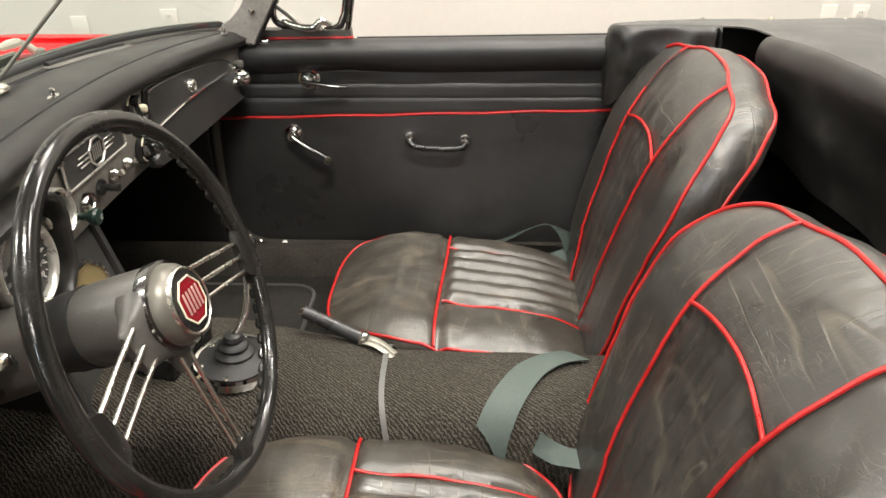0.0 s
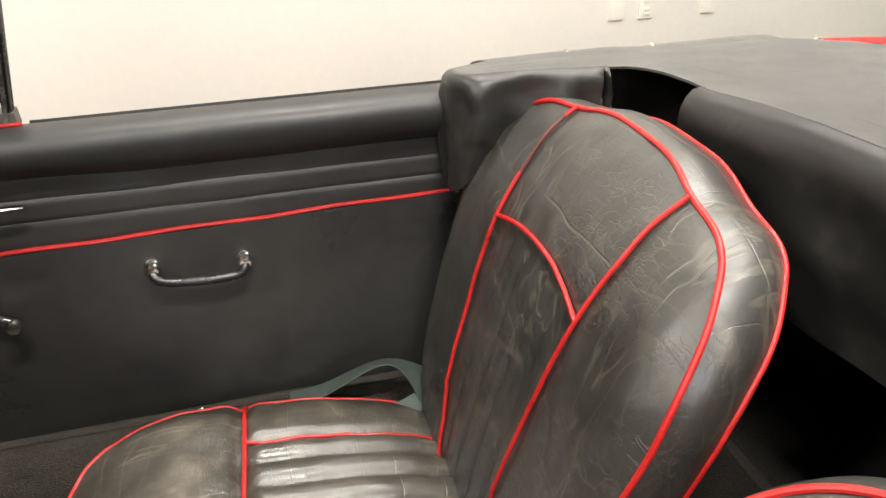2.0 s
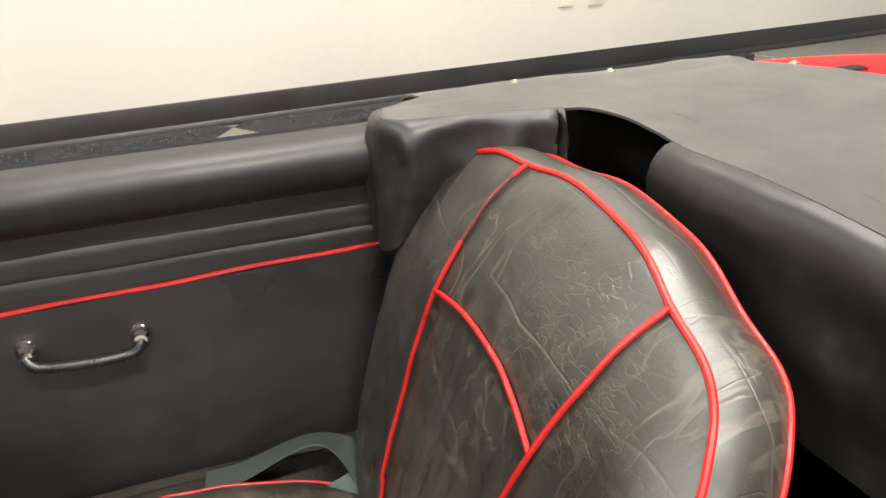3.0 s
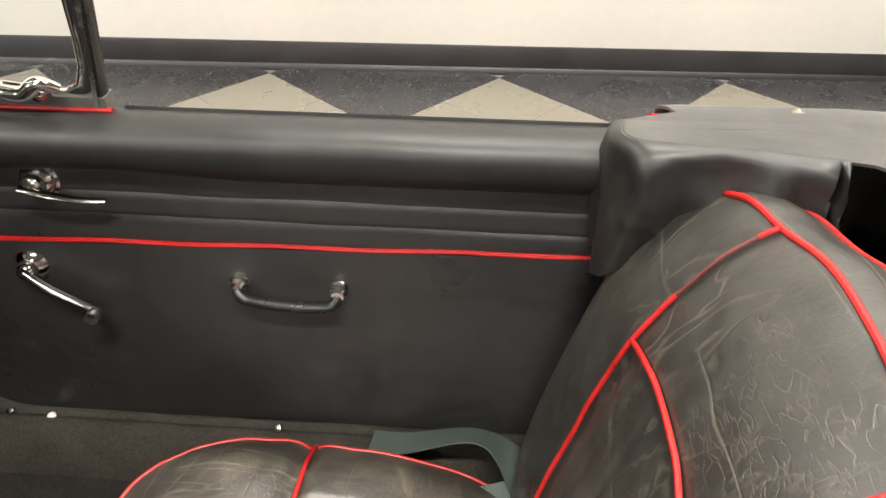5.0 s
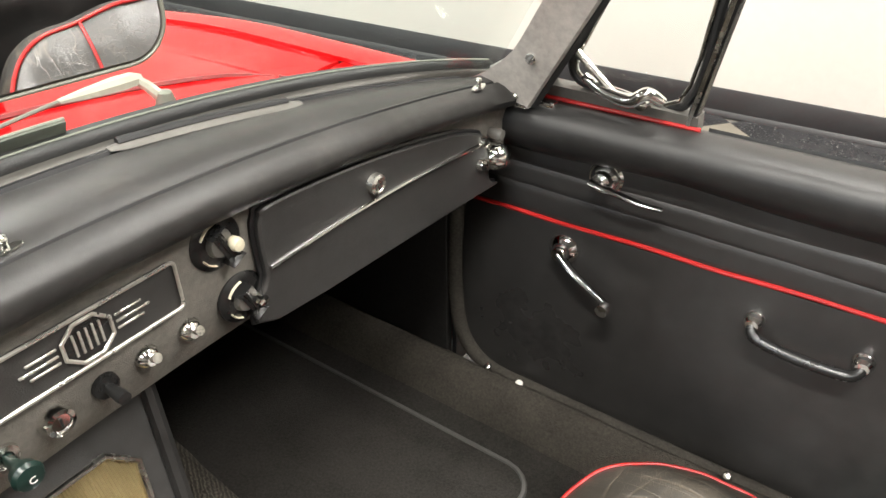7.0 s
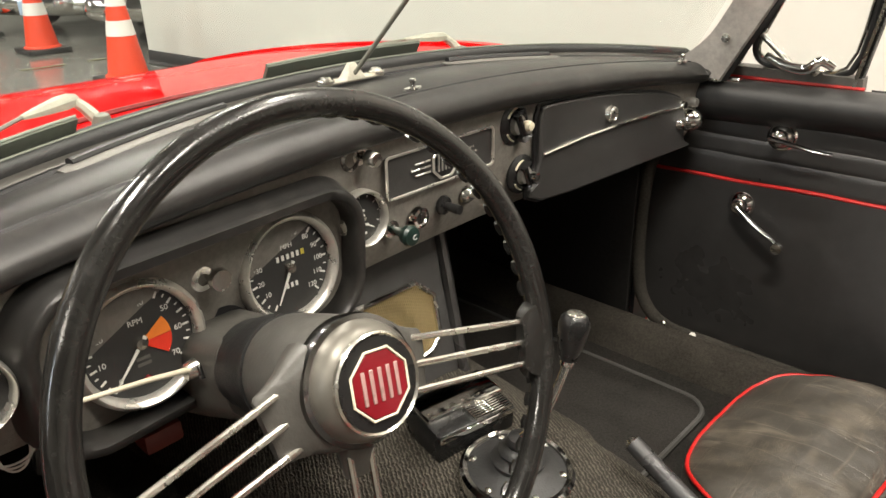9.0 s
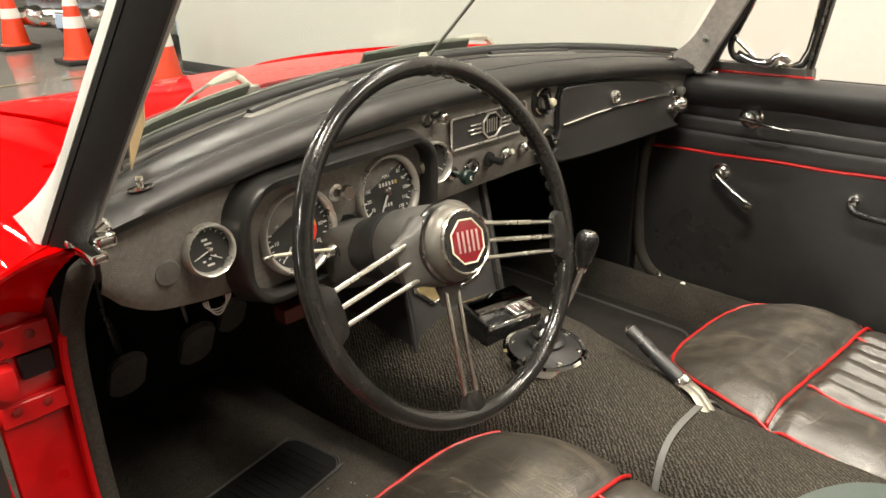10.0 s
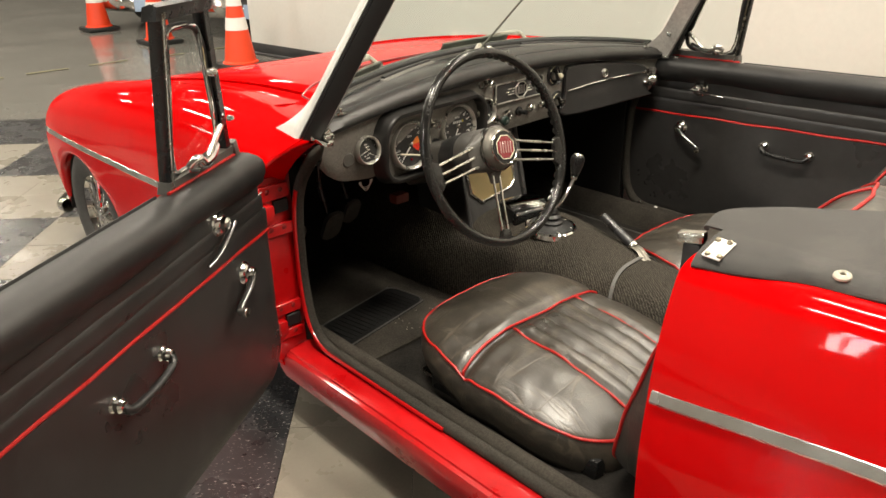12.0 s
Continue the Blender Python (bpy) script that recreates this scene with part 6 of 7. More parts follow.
# ---- steering ----
W_N = Vector((0.948, -0.012, 0.317)).normalized()
W_C = Vector((-0.2530, -0.299, 0.660))
W_R = Vector((0, 1, 0))
W_R = (W_R - W_N * W_R.dot(W_N)).normalized()
W_U = W_N.cross(W_R).normalized()
WM = Matrix(((W_R.x, W_U.x, W_N.x, W_C.x), (W_R.y, W_U.y, W_N.y, W_C.y), (W_R.z, W_U.z, W_N.z, W_C.z), (0, 0, 0, 1)))


def build_steering():
    R = 0.2045
    at = lambda a, r, h=0.0: WM @ Vector((r * math.cos(radians(a)), r * math.sin(radians(a)), h))
    wheel = part("steering_wheel", a_tube([at(a, R) for a in np.arange(0, 360, 2.5)], lambda t: 0.0108, 14, True), RIM, car, "thin black steering wheel with sprung steel spokes")
    grips = bmesh.new()
    for a in np.arange(0, 360, 6.0):
        tube(grips, [at(a - 1.6, R - 0.0055, -0.0075), at(a, R - 0.0062, -0.0088), at(a + 1.6, R - 0.0055, -0.0075)], 0.0045, 6)
    part("grip_moulding", grips, RIM, wheel)
    for a, offs in ((-14, (-0.019, 0.0, 0.019)), (186, (-0.019, 0.0, 0.019)), (-101, (-0.0085, 0.0085))):
        d = WM.to_3x3() @ Vector((math.cos(radians(a)), math.sin(radians(a)), 0))
        n = WM.to_3x3() @ Vector((-math.sin(radians(a)), math.cos(radians(a)), 0))
        for o in offs:
            p0 = W_C + d * 0.050 + n * o * 1.15 + W_N * -0.016
            p1 = W_C + d * 0.184 + n * o
            part("spoke", a_tube([p0, lerp(p0, p1, 0.5) + W_N * -0.001, p1], 0.0029, 8), STEEL, wheel, "bare steel spoke wire")
        k = len(offs)
        lug = bmesh.new()
        wd = 0.031 if k == 3 else 0.013
        rings = []
        for r, w, h in ((0.176, wd * 0.8, 0.006), (0.182, wd, 0.008), (0.192, wd * 1.15, 0.010), (0.202, wd * 1.5, 0.010)):
            c = W_C + d * r
            rings.append([c + n * (w * sx) + W_N * (h * sz) for sx, sz in ((-1, -0.6), (-0.9, 0.6), (0, 0.9), (0.9, 0.6), (1, -0.6), (0, -0.9))])
        loft(lug, rings)
        part("spoke_lug", lug, RIM, wheel)
        root = bmesh.new()
        rings = []
        for r, w, h in ((0.026, wd * 1.45, 0.026), (0.038, wd * 1.30, 0.021), (0.050, wd * 1.08, 0.014), (0.062, wd * 0.96, 0.0085), (0.072, wd * 0.90, 0.0062), (0.075, wd * 0.80, 0.004)):
            c = W_C + d * r + W_N * -0.021
            rings.append([c + n * (w * math.copysign(abs(math.cos(q)) ** 0.6, math.cos(q))) + W_N * (h * math.copysign(abs(math.sin(q)) ** 0.6, math.sin(q))) for q in np.linspace(0, 2 * math.pi, 17)[:-1]])
        loft(root, rings)
        part("spoke_root", root, HUB, wheel)
    part("hub_cup", a_lathe([(0.0001, -0.105), (0.044, -0.105), (0.047, -0.095), (0.048, -0.060), (0.048, -0.020), (0.0475, -0.012), (0.0001, -0.012)], WM, 40), HUB, wheel, "grey conical hub")
    part("hub_ring", a_lathe([(0.046, -0.018), (0.0500, -0.016), (0.0508, -0.008), (0.050, -0.002), (0.045, -0.001)], WM, 48), GUNMETAL, wheel, "chrome hub ring")
    horn = part("horn_push", a_lathe([(0.0001, 0.030), (0.034, 0.030), (0.044, 0.027), (0.050, 0.019), (0.0525, 0.010), (0.0525, 0.004), (0.0001, 0.004)], WM @ pose(0, 0, -0.012) @ Matrix.Diagonal((0.88, 0.88, 1, 1)), 48), PEWTER, wheel, "grey horn push with a red eight-sided badge")
    part("badge_ring", a_lathe([(0.034, 0.030), (0.0365, 0.0325), (0.038, 0.031), (0.038, 0.0270)], WM @ pose(0, 0, -0.012), 40), STEEL, horn)
    part("badge_disc", a_lathe([(0.0001, 0.0320), (0.0345, 0.0312), (0.035, 0.029), (0.0001, 0.029)], WM @ pose(0, 0, -0.012), 40), BLACK, horn)
    oc = [(0.0270 * math.cos(radians(22.5 + 45 * k - 8)), 0.0270 * math.sin(radians(22.5 + 45 * k - 8))) for k in range(8)]
    bz = WM @ pose(0, 0, 0.0198)
    part("badge", a_plate([(a * 0.94, b * 0.94) for a, b in oc], bz, 0.0016, 0.0004), RED, horn, "red eight-sided badge")
    part("badge_edge", a_tube([bz @ Vector((a, b, 0.001)) for a, b in oc], 0.0011, 6, True), CREAM, horn)
    tl = bz @ pose(0, 0, 0.002, 0, 0, -8)
    for x in (-0.015, -0.0075, 0.0, 0.0075, 0.015):
        part("badge_bar", a_box((x, 0, 0), (0.0032, 0.025, 0.0012), 0.0004, 1, tl), BADGE_PINK, horn)
    # column shroud and indicator stalk
    part("column_gaiter", a_lathe([(0.0001, -0.160), (0.041, -0.160), (0.043, -0.140), (0.046, -0.125), (0.045, -0.112), (0.048, -0.100), (0.0001, -0.1)], WM, 32), RUBBER, car, "ribbed black column collar")
    rings = []
    for h, w, t in ((-0.155, 0.038, 0.038), (-0.175, 0.042, 0.042), (-0.23, 0.044, 0.046), (-0.30, 0.046, 0.048)):
        rings.append([WM @ Vector((w * x, t * y - 0.004, h)) for x, y in round_rect(2, 2, 0.55, 4)])
    sh = part("column_shroud", a_loft(rings), HUB, car, "grey steering column shroud", angle=40)
    part("shroud_slot", a_box((-0.043, 0.010, -0.190), (0.004, 0.012, 0.030), 0.001, 1, WM), BLACK, sh)
    st = part("indicator_stalk", a_tube([WM @ Vector(p) for p in ((-0.040, 0.012, -0.186), (-0.090, 0.024, -0.170), (-0.150, 0.036, -0.150))], lambda t: lerp(0.0026, 0.0021, t), 10), STALK, car, "slim pale indicator stalk")
    part("stalk_tip", a_lathe([(0.0001, 0.016), (0.0022, 0.015), (0.0028, 0.010), (0.0022, 0.0), (0.0001, 0.0)], along(WM @ Vector((-0.150, 0.036, -0.150)), W_R * -1 + W_N * 0.3), 12), STEEL, st)
    part("stalk_root", a_lathe([(0.0001, 0.012), (0.007, 0.011), (0.010, 0.0), (0.0001, 0.0)], along(WM @ Vector((-0.042, 0.012, -0.188)), W_R * -1), 12), STEEL, st)


STALK = mat("stalk_ivory", (0.50, 0.46, 0.36), 0.35, var=0.15, scale=40)
HUB = mat("hub_grey", (0.062, 0.059, 0.053), 0.4, var=0.2, scale=14, fine=120, bump=0.15, bscale=300)
PEWTER = mat("pewter", (0.145, 0.136, 0.117), 0.42, 0.5, var=0.12, scale=20)
BADGE_PINK = mat("badge_pale", (0.45, 0.28, 0.26), 0.3, 0.2, var=0.1)
build_steering()


# ---- console, gear lever, handbrake, pedals ----
def build_console():
    def cp(y, z, lift=0.0):
        # the console face leans back under the dash, its foot nearer the seats
        return Vector((-0.490 + lift - (z - 0.35) * 0.40, y, z))
    face = ((-0.147, 0.342), (-0.104, 0.598), (0.122, 0.598), (0.082, 0.362))
    rings = []
    for lift in (-0.20, -0.004, 0.0):
        rings.append([cp(yc, z, lift) for yc, z in face])
    con = part("speaker_console", a_loft(rings), LID, car, "black centre console with a gold loudspeaker grille", angle=30)
    edge = [cp(y, z, 0.002) for y, z in face]
    part("console_edge", a_tube([edge[1], edge[0]], 0.006, 8), VINYL, con)
    part("console_edge", a_tube([edge[2], edge[3]], 0.009, 8), VINYL, con)
    part("console_edge", a_tube([edge[0], edge[3]], 0.005, 8), VINYL, con)
    o = [(-0.110, 0.485), (-0.080, 0.512), (0.043, 0.512), (0.069, 0.488), (0.060, 0.437), (0.036, 0.422), (-0.082, 0.410), (-0.111, 0.438)]
    part("grille_frame", a_tube([cp(y, z, 0.004) for y, z in o], 0.0045, 8, True), OLD_CHROME, con, "chrome grille frame")
    g = bmesh.new()
    g.faces.new([g.verts.new(cp(y, z, 0.003)) for y, z in o])
    bmesh.ops.solidify(g, geom=g.faces[:], thickness=0.002)
    part("grille_cloth", g, GRILLE, con, "gold woven grille")
    # cable loop behind the console
    part("cable", a_tube(smooth_line([(-0.545, 0.06, 0.596), (-0.535, 0.12, 0.580), (-0.545, 0.20, 0.596)], 6), 0.0012, 6), SHADE_BLACK, car, "loose black cable")
    # ashtray on the tunnel
    m = pose(-0.405, -0.028, 0.388, 0, 4, -12)
    ash = part("ashtray", a_box((0, 0, 0.012), (0.075, 0.115, 0.040), 0.005, 2, m), BLACK, car, "black ashtray with a chrome lid")
    part("ashtray_lid", a_box((-0.012, 0.0, 0.036), (0.050, 0.112, 0.010), 0.004, 2, m), CHROME, ash)
    for k in range(7):
        part("lid_rib", a_box((0.014 + 0.004 * k, 0.024, 0.0345), (0.0022, 0.055, 0.006), 0.0008, 1, m), CHROME, ash)
    part("ashtray_front", a_box((0.0385, 0.0, 0.026), (0.003, 0.112, 0.008), 0.001, 1, m), CHROME, ash)


def build_gear_lever():
    c = Vector((-0.300, -0.045, 0.387))
    up = Vector((0.05, 0.0, 1)).normalized()
    m = along(c, up)
    ring = part("gear_lever", a_lathe([(0.057, 0.000), (0.058, 0.005), (0.063, 0.006), (0.067, 0.002), (0.068, -0.010), (0.057, -0.010)], m, 40), CHROME, car, "gear lever in a ribbed black boot with a chrome ring")
    part("boot", a_lathe([(0.058, 0.000), (0.057, 0.003), (0.048, 0.006), (0.036, 0.009), (0.030, 0.013), (0.031, 0.019), (0.026, 0.023), (0.021, 0.025), (0.024, 0.031), (0.020, 0.036), (0.014, 0.038), (0.016, 0.043), (0.013, 0.049), (0.008, 0.051), (0.0001, 0.052)], m @ pose(0, 0.0, 0, 0, 0, 0), 32), RUBBER, ring, "ribbed black rubber boot")
    for k in range(6):
        a = math.pi / 3 * k
        part("ring_screw", a_lathe([(0.0001, 0.003), (0.004, 0.002), (0.005, 0.0), (0.0001, 0.0)], m @ pose(0.052 * math.cos(a), 0.052 * math.sin(a), 0.004), 10), OLD_CHROME, ring)
    a, b = c + up * 0.045, Vector((-0.284, 0.022, 0.508))
    part("lever", a_tube(smooth_line([a, lerp(a, b, 0.35) + Vector((0.012, -0.006, 0)), lerp(a, b, 0.75) + Vector((0.006, -0.001, 0)), b], 6), 0.0052, 10), CHROME, ring, "bent chrome lever")
    kd = (b - a).normalized() * 0.25 + Vector((0, 0, 0.75))
    part("lever_collar", a_lathe([(0.0001, 0.004), (0.008, 0.004), (0.009, 0.0), (0.007, -0.006), (0.0001, -0.006)], along(b, kd), 14), CHROME, ring)
    part("knob", a_lathe([(0.0001, 0.060), (0.012, 0.059), (0.0165, 0.054), (0.018, 0.046), (0.0165, 0.030), (0.012, 0.012), (0.009, 0.003), (0.0001, 0.003)], along(b, kd), 24), BLACK, ring, "black gear knob")
    part("knob_cap", a_lathe([(0.0001, 0.0615), (0.010, 0.0610), (0.011, 0.0595), (0.0001, 0.0590)], along(b, kd), 20), OLD_CHROME, ring)


def build_handbrake():
    tip, neck, low = Vector((-0.212, 0.058, 0.411)), Vector((-0.115, 0.053, 0.361)), Vector((-0.036, 0.020, 0.326))
    hb = part("handbrake", a_tube(smooth_line([lerp(tip, neck, k) for k in (0, 0.3, 0.7, 1)], 4), lambda t: lerp(0.0105, 0.0118, t), 16), GRIP, car, "handbrake lever with a black grip")
    part("button", a_lathe([(0.0001, 0.007), (0.005, 0.006), (0.008, 0.002), (0.0095, 0.0), (0.0001, 0.0)], along(tip, tip - neck), 14), OLD_CHROME, hb)
    d = (neck - tip).normalized()
    part("grip_collar", a_lathe([(0.0001, 0.009), (0.0125, 0.008), (0.0140, 0.004), (0.0140, -0.003), (0.0120, -0.005), (0.0001, -0.006)], along(neck, d), 18), OLD_CHROME, hb, "bright grip collar")
    for o in (-0.006, 0.006):
        part("lever_bar", a_tube(smooth_line([neck + Vector((0, o, 0)), lerp(neck, low, 0.30) + Vector((0.004, o, 0.008)), lerp(neck, low, 0.65) + Vector((0.004, o, 0.004)), low + Vector((0, o, 0))], 6), 0.0075, 8, flat=0.25), BAR, hb, "flat steel lever bar")


BAR = mat("lever_steel", (0.24, 0.225, 0.19), 0.4, 0.5, var=0.2, scale=30)
GRIP = mat("grip_black", (0.030, 0.030, 0.031), 0.32, var=0.25, scale=20, fine=150, bump=0.1, bscale=400)


def build_pedals():
    for y, z, x, w, h, label in ((-0.50, 0.335, -0.80, 0.060, 0.100, "black rubber clutch pedal"), (-0.375, 0.340, -0.80, 0.060, 0.100, "black rubber brake pedal"), (-0.285, 0.350, -0.83, 0.050, 0.085, "black rubber accelerator pedal")):
        m = pose(x, y, z, 0, -62, 0)
        p = part("pedal", a_plate(round_rect(h, w, 0.02, 5), m, 0.012, 0.003), PEDAL, car, label)
        part("pedal_arm", a_tube([(x - 0.012, y, z), (x - 0.05, y, z + 0.10), (x - 0.06, y, z + 0.28)], 0.007, 8), BLACK, p)
        for k in range(5):
            part("pedal_rib", a_box((-h / 2 + 0.015 + k * h / 5.6, 0, 0.013), (0.005, w * 0.8, 0.003), 0.001, 1, m), PEDAL, p)
    # wiring loop hanging under the dash
    wl = bmesh.new()
    for k in range(3):
        tube(wl, [(-0.50, -0.478 + (0.019 - 0.003 * k) * math.cos(q), 0.572 + (0.015 + 0.004 * k) * math.sin(q)) for q in np.linspace(math.pi, 2 * math.pi, 14)], 0.0011, 6)
    part("wiring", wl, MARK, car, "loop of pale wires under the dash")
    part("fuse_label", a_box((-0.53, -0.37, 0.555), (0.03, 0.05, 0.02), 0.004), RED, car, "small red fuse box")


PEDAL = mat("pedal_rubber", (0.11, 0.102, 0.094), 0.7, var=0.3, scale=20, bump=0.4, bscale=200)
GRILLE = mat("gold_grille", (0.60, 0.47, 0.24), 0.5, 0.2, var=0.1, scale=30, fine=300)
gN, gL = nodes_of(GRILLE)
g_tc, g_w = gN.new("ShaderNodeTexCoord"), gN.new("ShaderNodeTexWave")
g_w.bands_direction = "Y"
g_w.inputs["Scale"].default_value = 95.0
g_w.inputs["Distortion"].default_value = 0.3
g_b = gN.new("ShaderNodeBump")
g_b.inputs["Strength"].default_value, g_b.inputs["Distance"].default_value = 0.8, 0.002
gL.new(g_tc.outputs["Object"], g_w.inputs["Vector"])
gL.new(g_w.outputs["Fac"], g_b.inputs["Height"])
gL.new(g_b.outputs[0], gN["Principled BSDF"].inputs["Normal"])
build_console()
build_gear_lever()
build_handbrake()
build_pedals()


# ---- seats ----
def square_to_pad(a, b, n):
    """Maps a square grid point to a rounded one; returns the two factors and the distance from the middle."""
    r = max(abs(a), abs(b))
    if r < 1e-9:
        return 0.0, 0.0, 0.0
    k = r / (abs(a) ** n + abs(b) ** n) ** (1 / n)
    return a * k, b * k, r


def build_seat(x0, yc, turn, label, lean, back_at, pleat, sag=1.0):
    seat = empty("seat", label)
    seat.parent = car
    M = Matrix.Translation((x0, yc, 0)) @ Matrix.Rotation(radians(turn), 4, "Z")
    seed = 10.0 * yc
    # cushion; local x runs rearwards from the middle of the cushion
    HL, HW = 0.275, 0.238

    def cushion(a, b):
        fa, fb, r = square_to_pad(a, b, 3.4)
        x, y = fa * HL, fb * (HW - 0.022 * max(0.0, -fa) ** 2)
        base = 0.276 - 0.040 * max(0.0, x / HL) ** 1.3 + 0.020 * min(1.0, max(0.0, -x / HL) / 0.5)
        if yc > 0:
            base += 0.036 * min(1.0, max(0.0, (-fb - 0.45) / 0.55)) ** 1.5
        dome = 0.044 * (1 - r ** 4.5)
        z = base + dome
        if x > -0.045:
            edge = min(1.0, (x + 0.045) / 0.02)
            z -= 0.009 * edge * math.exp(-(abs(y - pleat) - 0.106) ** 2 / 0.00010)
            if abs(y - pleat) < 0.110:
                d = ((y - pleat) / 0.0424 + 0.5) % 1.0 - 0.5
                z += edge * (0.004 - 0.010 * math.exp(-(abs(d) - 0.5) ** 2 / 0.03)) * (1 - max(0.0, r - 0.8) * 2)
        z -= 0.012 * math.exp(-(x + 0.050) ** 2 / 0.00016)
        z += 0.0045 * noise.noise((x * 9 + seed, y * 9, 1.0)) + 0.0022 * noise.noise((x * 26, y * 26 + seed, 2.0))
        return Vector((x, y, z)), r

    N = 78
    ab = np.linspace(-1, 1, N)
    grid = [[M @ cushion(a, b)[0] for b in ab] for a in ab]
    bm = bmesh.new()
    sheet(bm, grid)
    bm.verts.ensure_lookup_table()
    ring = [grid[i][0] for i in range(N)] + [grid[N - 1][j] for j in range(1, N)] + [grid[i][N - 1] for i in range(N - 2, -1, -1)] + [grid[0][j] for j in range(N - 2, 0, -1)]
    cen = M @ Vector((0, 0, 0))
    levels = []
    for dz, sc in ((0.0, 1.0), (-0.018, 1.022), (-0.045, 1.026), (-0.070, 1.010), (-0.095, 0.965)):
        levels.append([Vector((cen.x + (p.x - cen.x) * sc, cen.y + (p.y - cen.y) * sc, p.z + dz + (0.004 * noise.noise((p.x * 20, p.y * 20, dz * 40)) if dz else 0))) for p in ring])
    loft(bm, levels, True, False)
    bm.faces.new([bm.verts.new(p) for p in levels[-1]])
    bmesh.ops.remove_doubles(bm, verts=bm.verts[:], dist=1e-5)
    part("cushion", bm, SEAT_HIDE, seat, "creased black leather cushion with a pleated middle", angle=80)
    up = lambda a, b, h=0.002: M @ (cushion(a, b)[0] + Vector((0, 0, h)))
    rim = [p + Vector((0, 0, -0.003)) + (p - cen) * 0.006 for p in ring[::2]]
    part("cushion_piping", a_tube(rim, 0.0030, 8, True), PIPING, seat, "red piping")

    def on_cushion(x, y):
        """Inverse of the pad map, near enough for lines on it."""
        fa, fb = max(-0.999, min(0.999, x / HL)), y / (HW - 0.022 * max(0.0, -x / HL) ** 2)
        n = 3.4
        r = (abs(fa) ** n + abs(fb) ** n) ** (1 / n)
        mx = max(abs(fa), abs(fb), 1e-9)
        k = r / mx
        return fa * k, fb * k

    line = []
    for y in np.linspace(-HW * 0.985, HW * 0.985, 40):
        a, b = on_cushion(-0.050 + 0.006 * math.sin(y * 9), y)
        line.append(up(max(-1, min(1, a)), max(-1, min(1, b)), 0.007))
    line = [line[0] + Vector((0, 0, -0.012))] + line + [line[-1] + Vector((0, 0, -0.012))]
    part("cross_piping", a_tube(line, 0.0030, 8), PIPING, seat, "red piping")
    for y0 in (pleat - 0.106, pleat + 0.106):
        line = []
        for x in np.linspace(-0.048, 0.262, 34):
            a, b = on_cushion(x, y0 + 0.002 * math.sin(x * 30))
            line.append(up(max(-1, min(1, a)), max(-1, min(1, b)), 0.006))
        part("pleat_piping", a_tube(line, 0.0028, 8), PIPING, seat, "red piping")
    part("seat_base", a_box((0.03, 0, 0.185), (0.44, 0.40, 0.045), 0.01, 2, M), BLACK, seat, "black seat base")
    for s in (-1, 1):
        part("runner", a_box((0.0, s * 0.16, 0.168), (0.50, 0.03, 0.012), 0.003, 1, M), OLD_CHROME, seat)
    # backrest; u across, v up the curved back, w out of its face
    O = Vector(back_at)
    eu = Vector((0, 1, 0))
    H = 0.593
    SPINE = [(0.0, 0.0, 0.0), (0.0825, 0.0205, 0.080), (0.2365, 0.0555, 0.230), (0.4117, 0.1055, 0.398), (0.504, 0.1485, 0.480), (0.567, 0.1865, 0.530), (0.593, 0.2045, 0.549)]
    SPINE = [(v, x, z) if v < 0.42 else (v, 0.1055 + (x - 0.1055) * (1.7 - 0.7 * sag), 0.398 + (z - 0.398) * sag) for v, x, z in SPINE]

    def spine(v):
        """Place on the middle line of the back and the way out of its face."""
        x, z = (table(v, [(r[0], r[k]) for r in SPINE]) for k in (1, 2))
        k0, k1 = max(0.0, min(v, H) - 0.02), min(H, v + 0.02)
        tx, tz = (table(k1, [(r[0], r[k]) for r in SPINE]) - table(k0, [(r[0], r[k]) for r in SPINE]) for k in (1, 2))
        if v > H:
            x, z = x + (v - H) * 0.55, z + (v - H) * 0.7
        q = Matrix.Rotation(radians(lean), 3, "Y") @ Vector((tx, 0, tz))
        p = Matrix.Rotation(radians(lean), 3, "Y") @ Vector((x, 0, z))
        return p, Vector((-q.z, 0, q.x)).normalized()

    def half_width(v):
        return table(v, [(0.0, 0.235), (0.0825, 0.250), (0.2365, 0.264), (0.36, 0.276), (0.43, 0.279), (0.593, 0.275)])

    def back(a, b):
        n = 3.3 if a > 0 else 4.5
        fa, fb, r = square_to_pad(a, b, n)
        v = H * (0.46 + (0.54 if fa > 0 else 0.46) * fa)
        u = fb * half_width(v)
        v -= 0.014 * max(0.0, (v - 0.45) / 0.14) * math.exp(-((abs(u) - 0.135) / 0.055) ** 2)
        w = 0.008 * (1 - r ** 3.0) + 0.020 * (1 - max(0.0, (r - 0.80) / 0.20) ** 2)
        w += 0.020 * math.exp(-((abs(fb) - 0.84) / 0.14) ** 2) * min(1.0, v / 0.12) * max(0.0, 1 - (r - 0.86) / 0.14 if r > 0.86 else 1.0)
        w += 0.010 * math.sin(math.pi * min(1, v / 0.5)) - 0.014 * max(0.0, (v - 0.36) / 0.2) ** 2 * 0.5
        inside = abs(u) < table(v, [(0.0, 0.066), (0.15, 0.098), (0.41, 0.119)])
        top = 0.406 + 0.022 * (1 - (u / 0.12) ** 2)
        if inside and v < top:
            e = min(1.0, (top - v) / 0.015)
            d = (u / 0.046 + 0.5) % 1.0 - 0.5
            w -= e * (0.008 + 0.014 * math.exp(-(abs(d) - 0.5) ** 2 / 0.005))
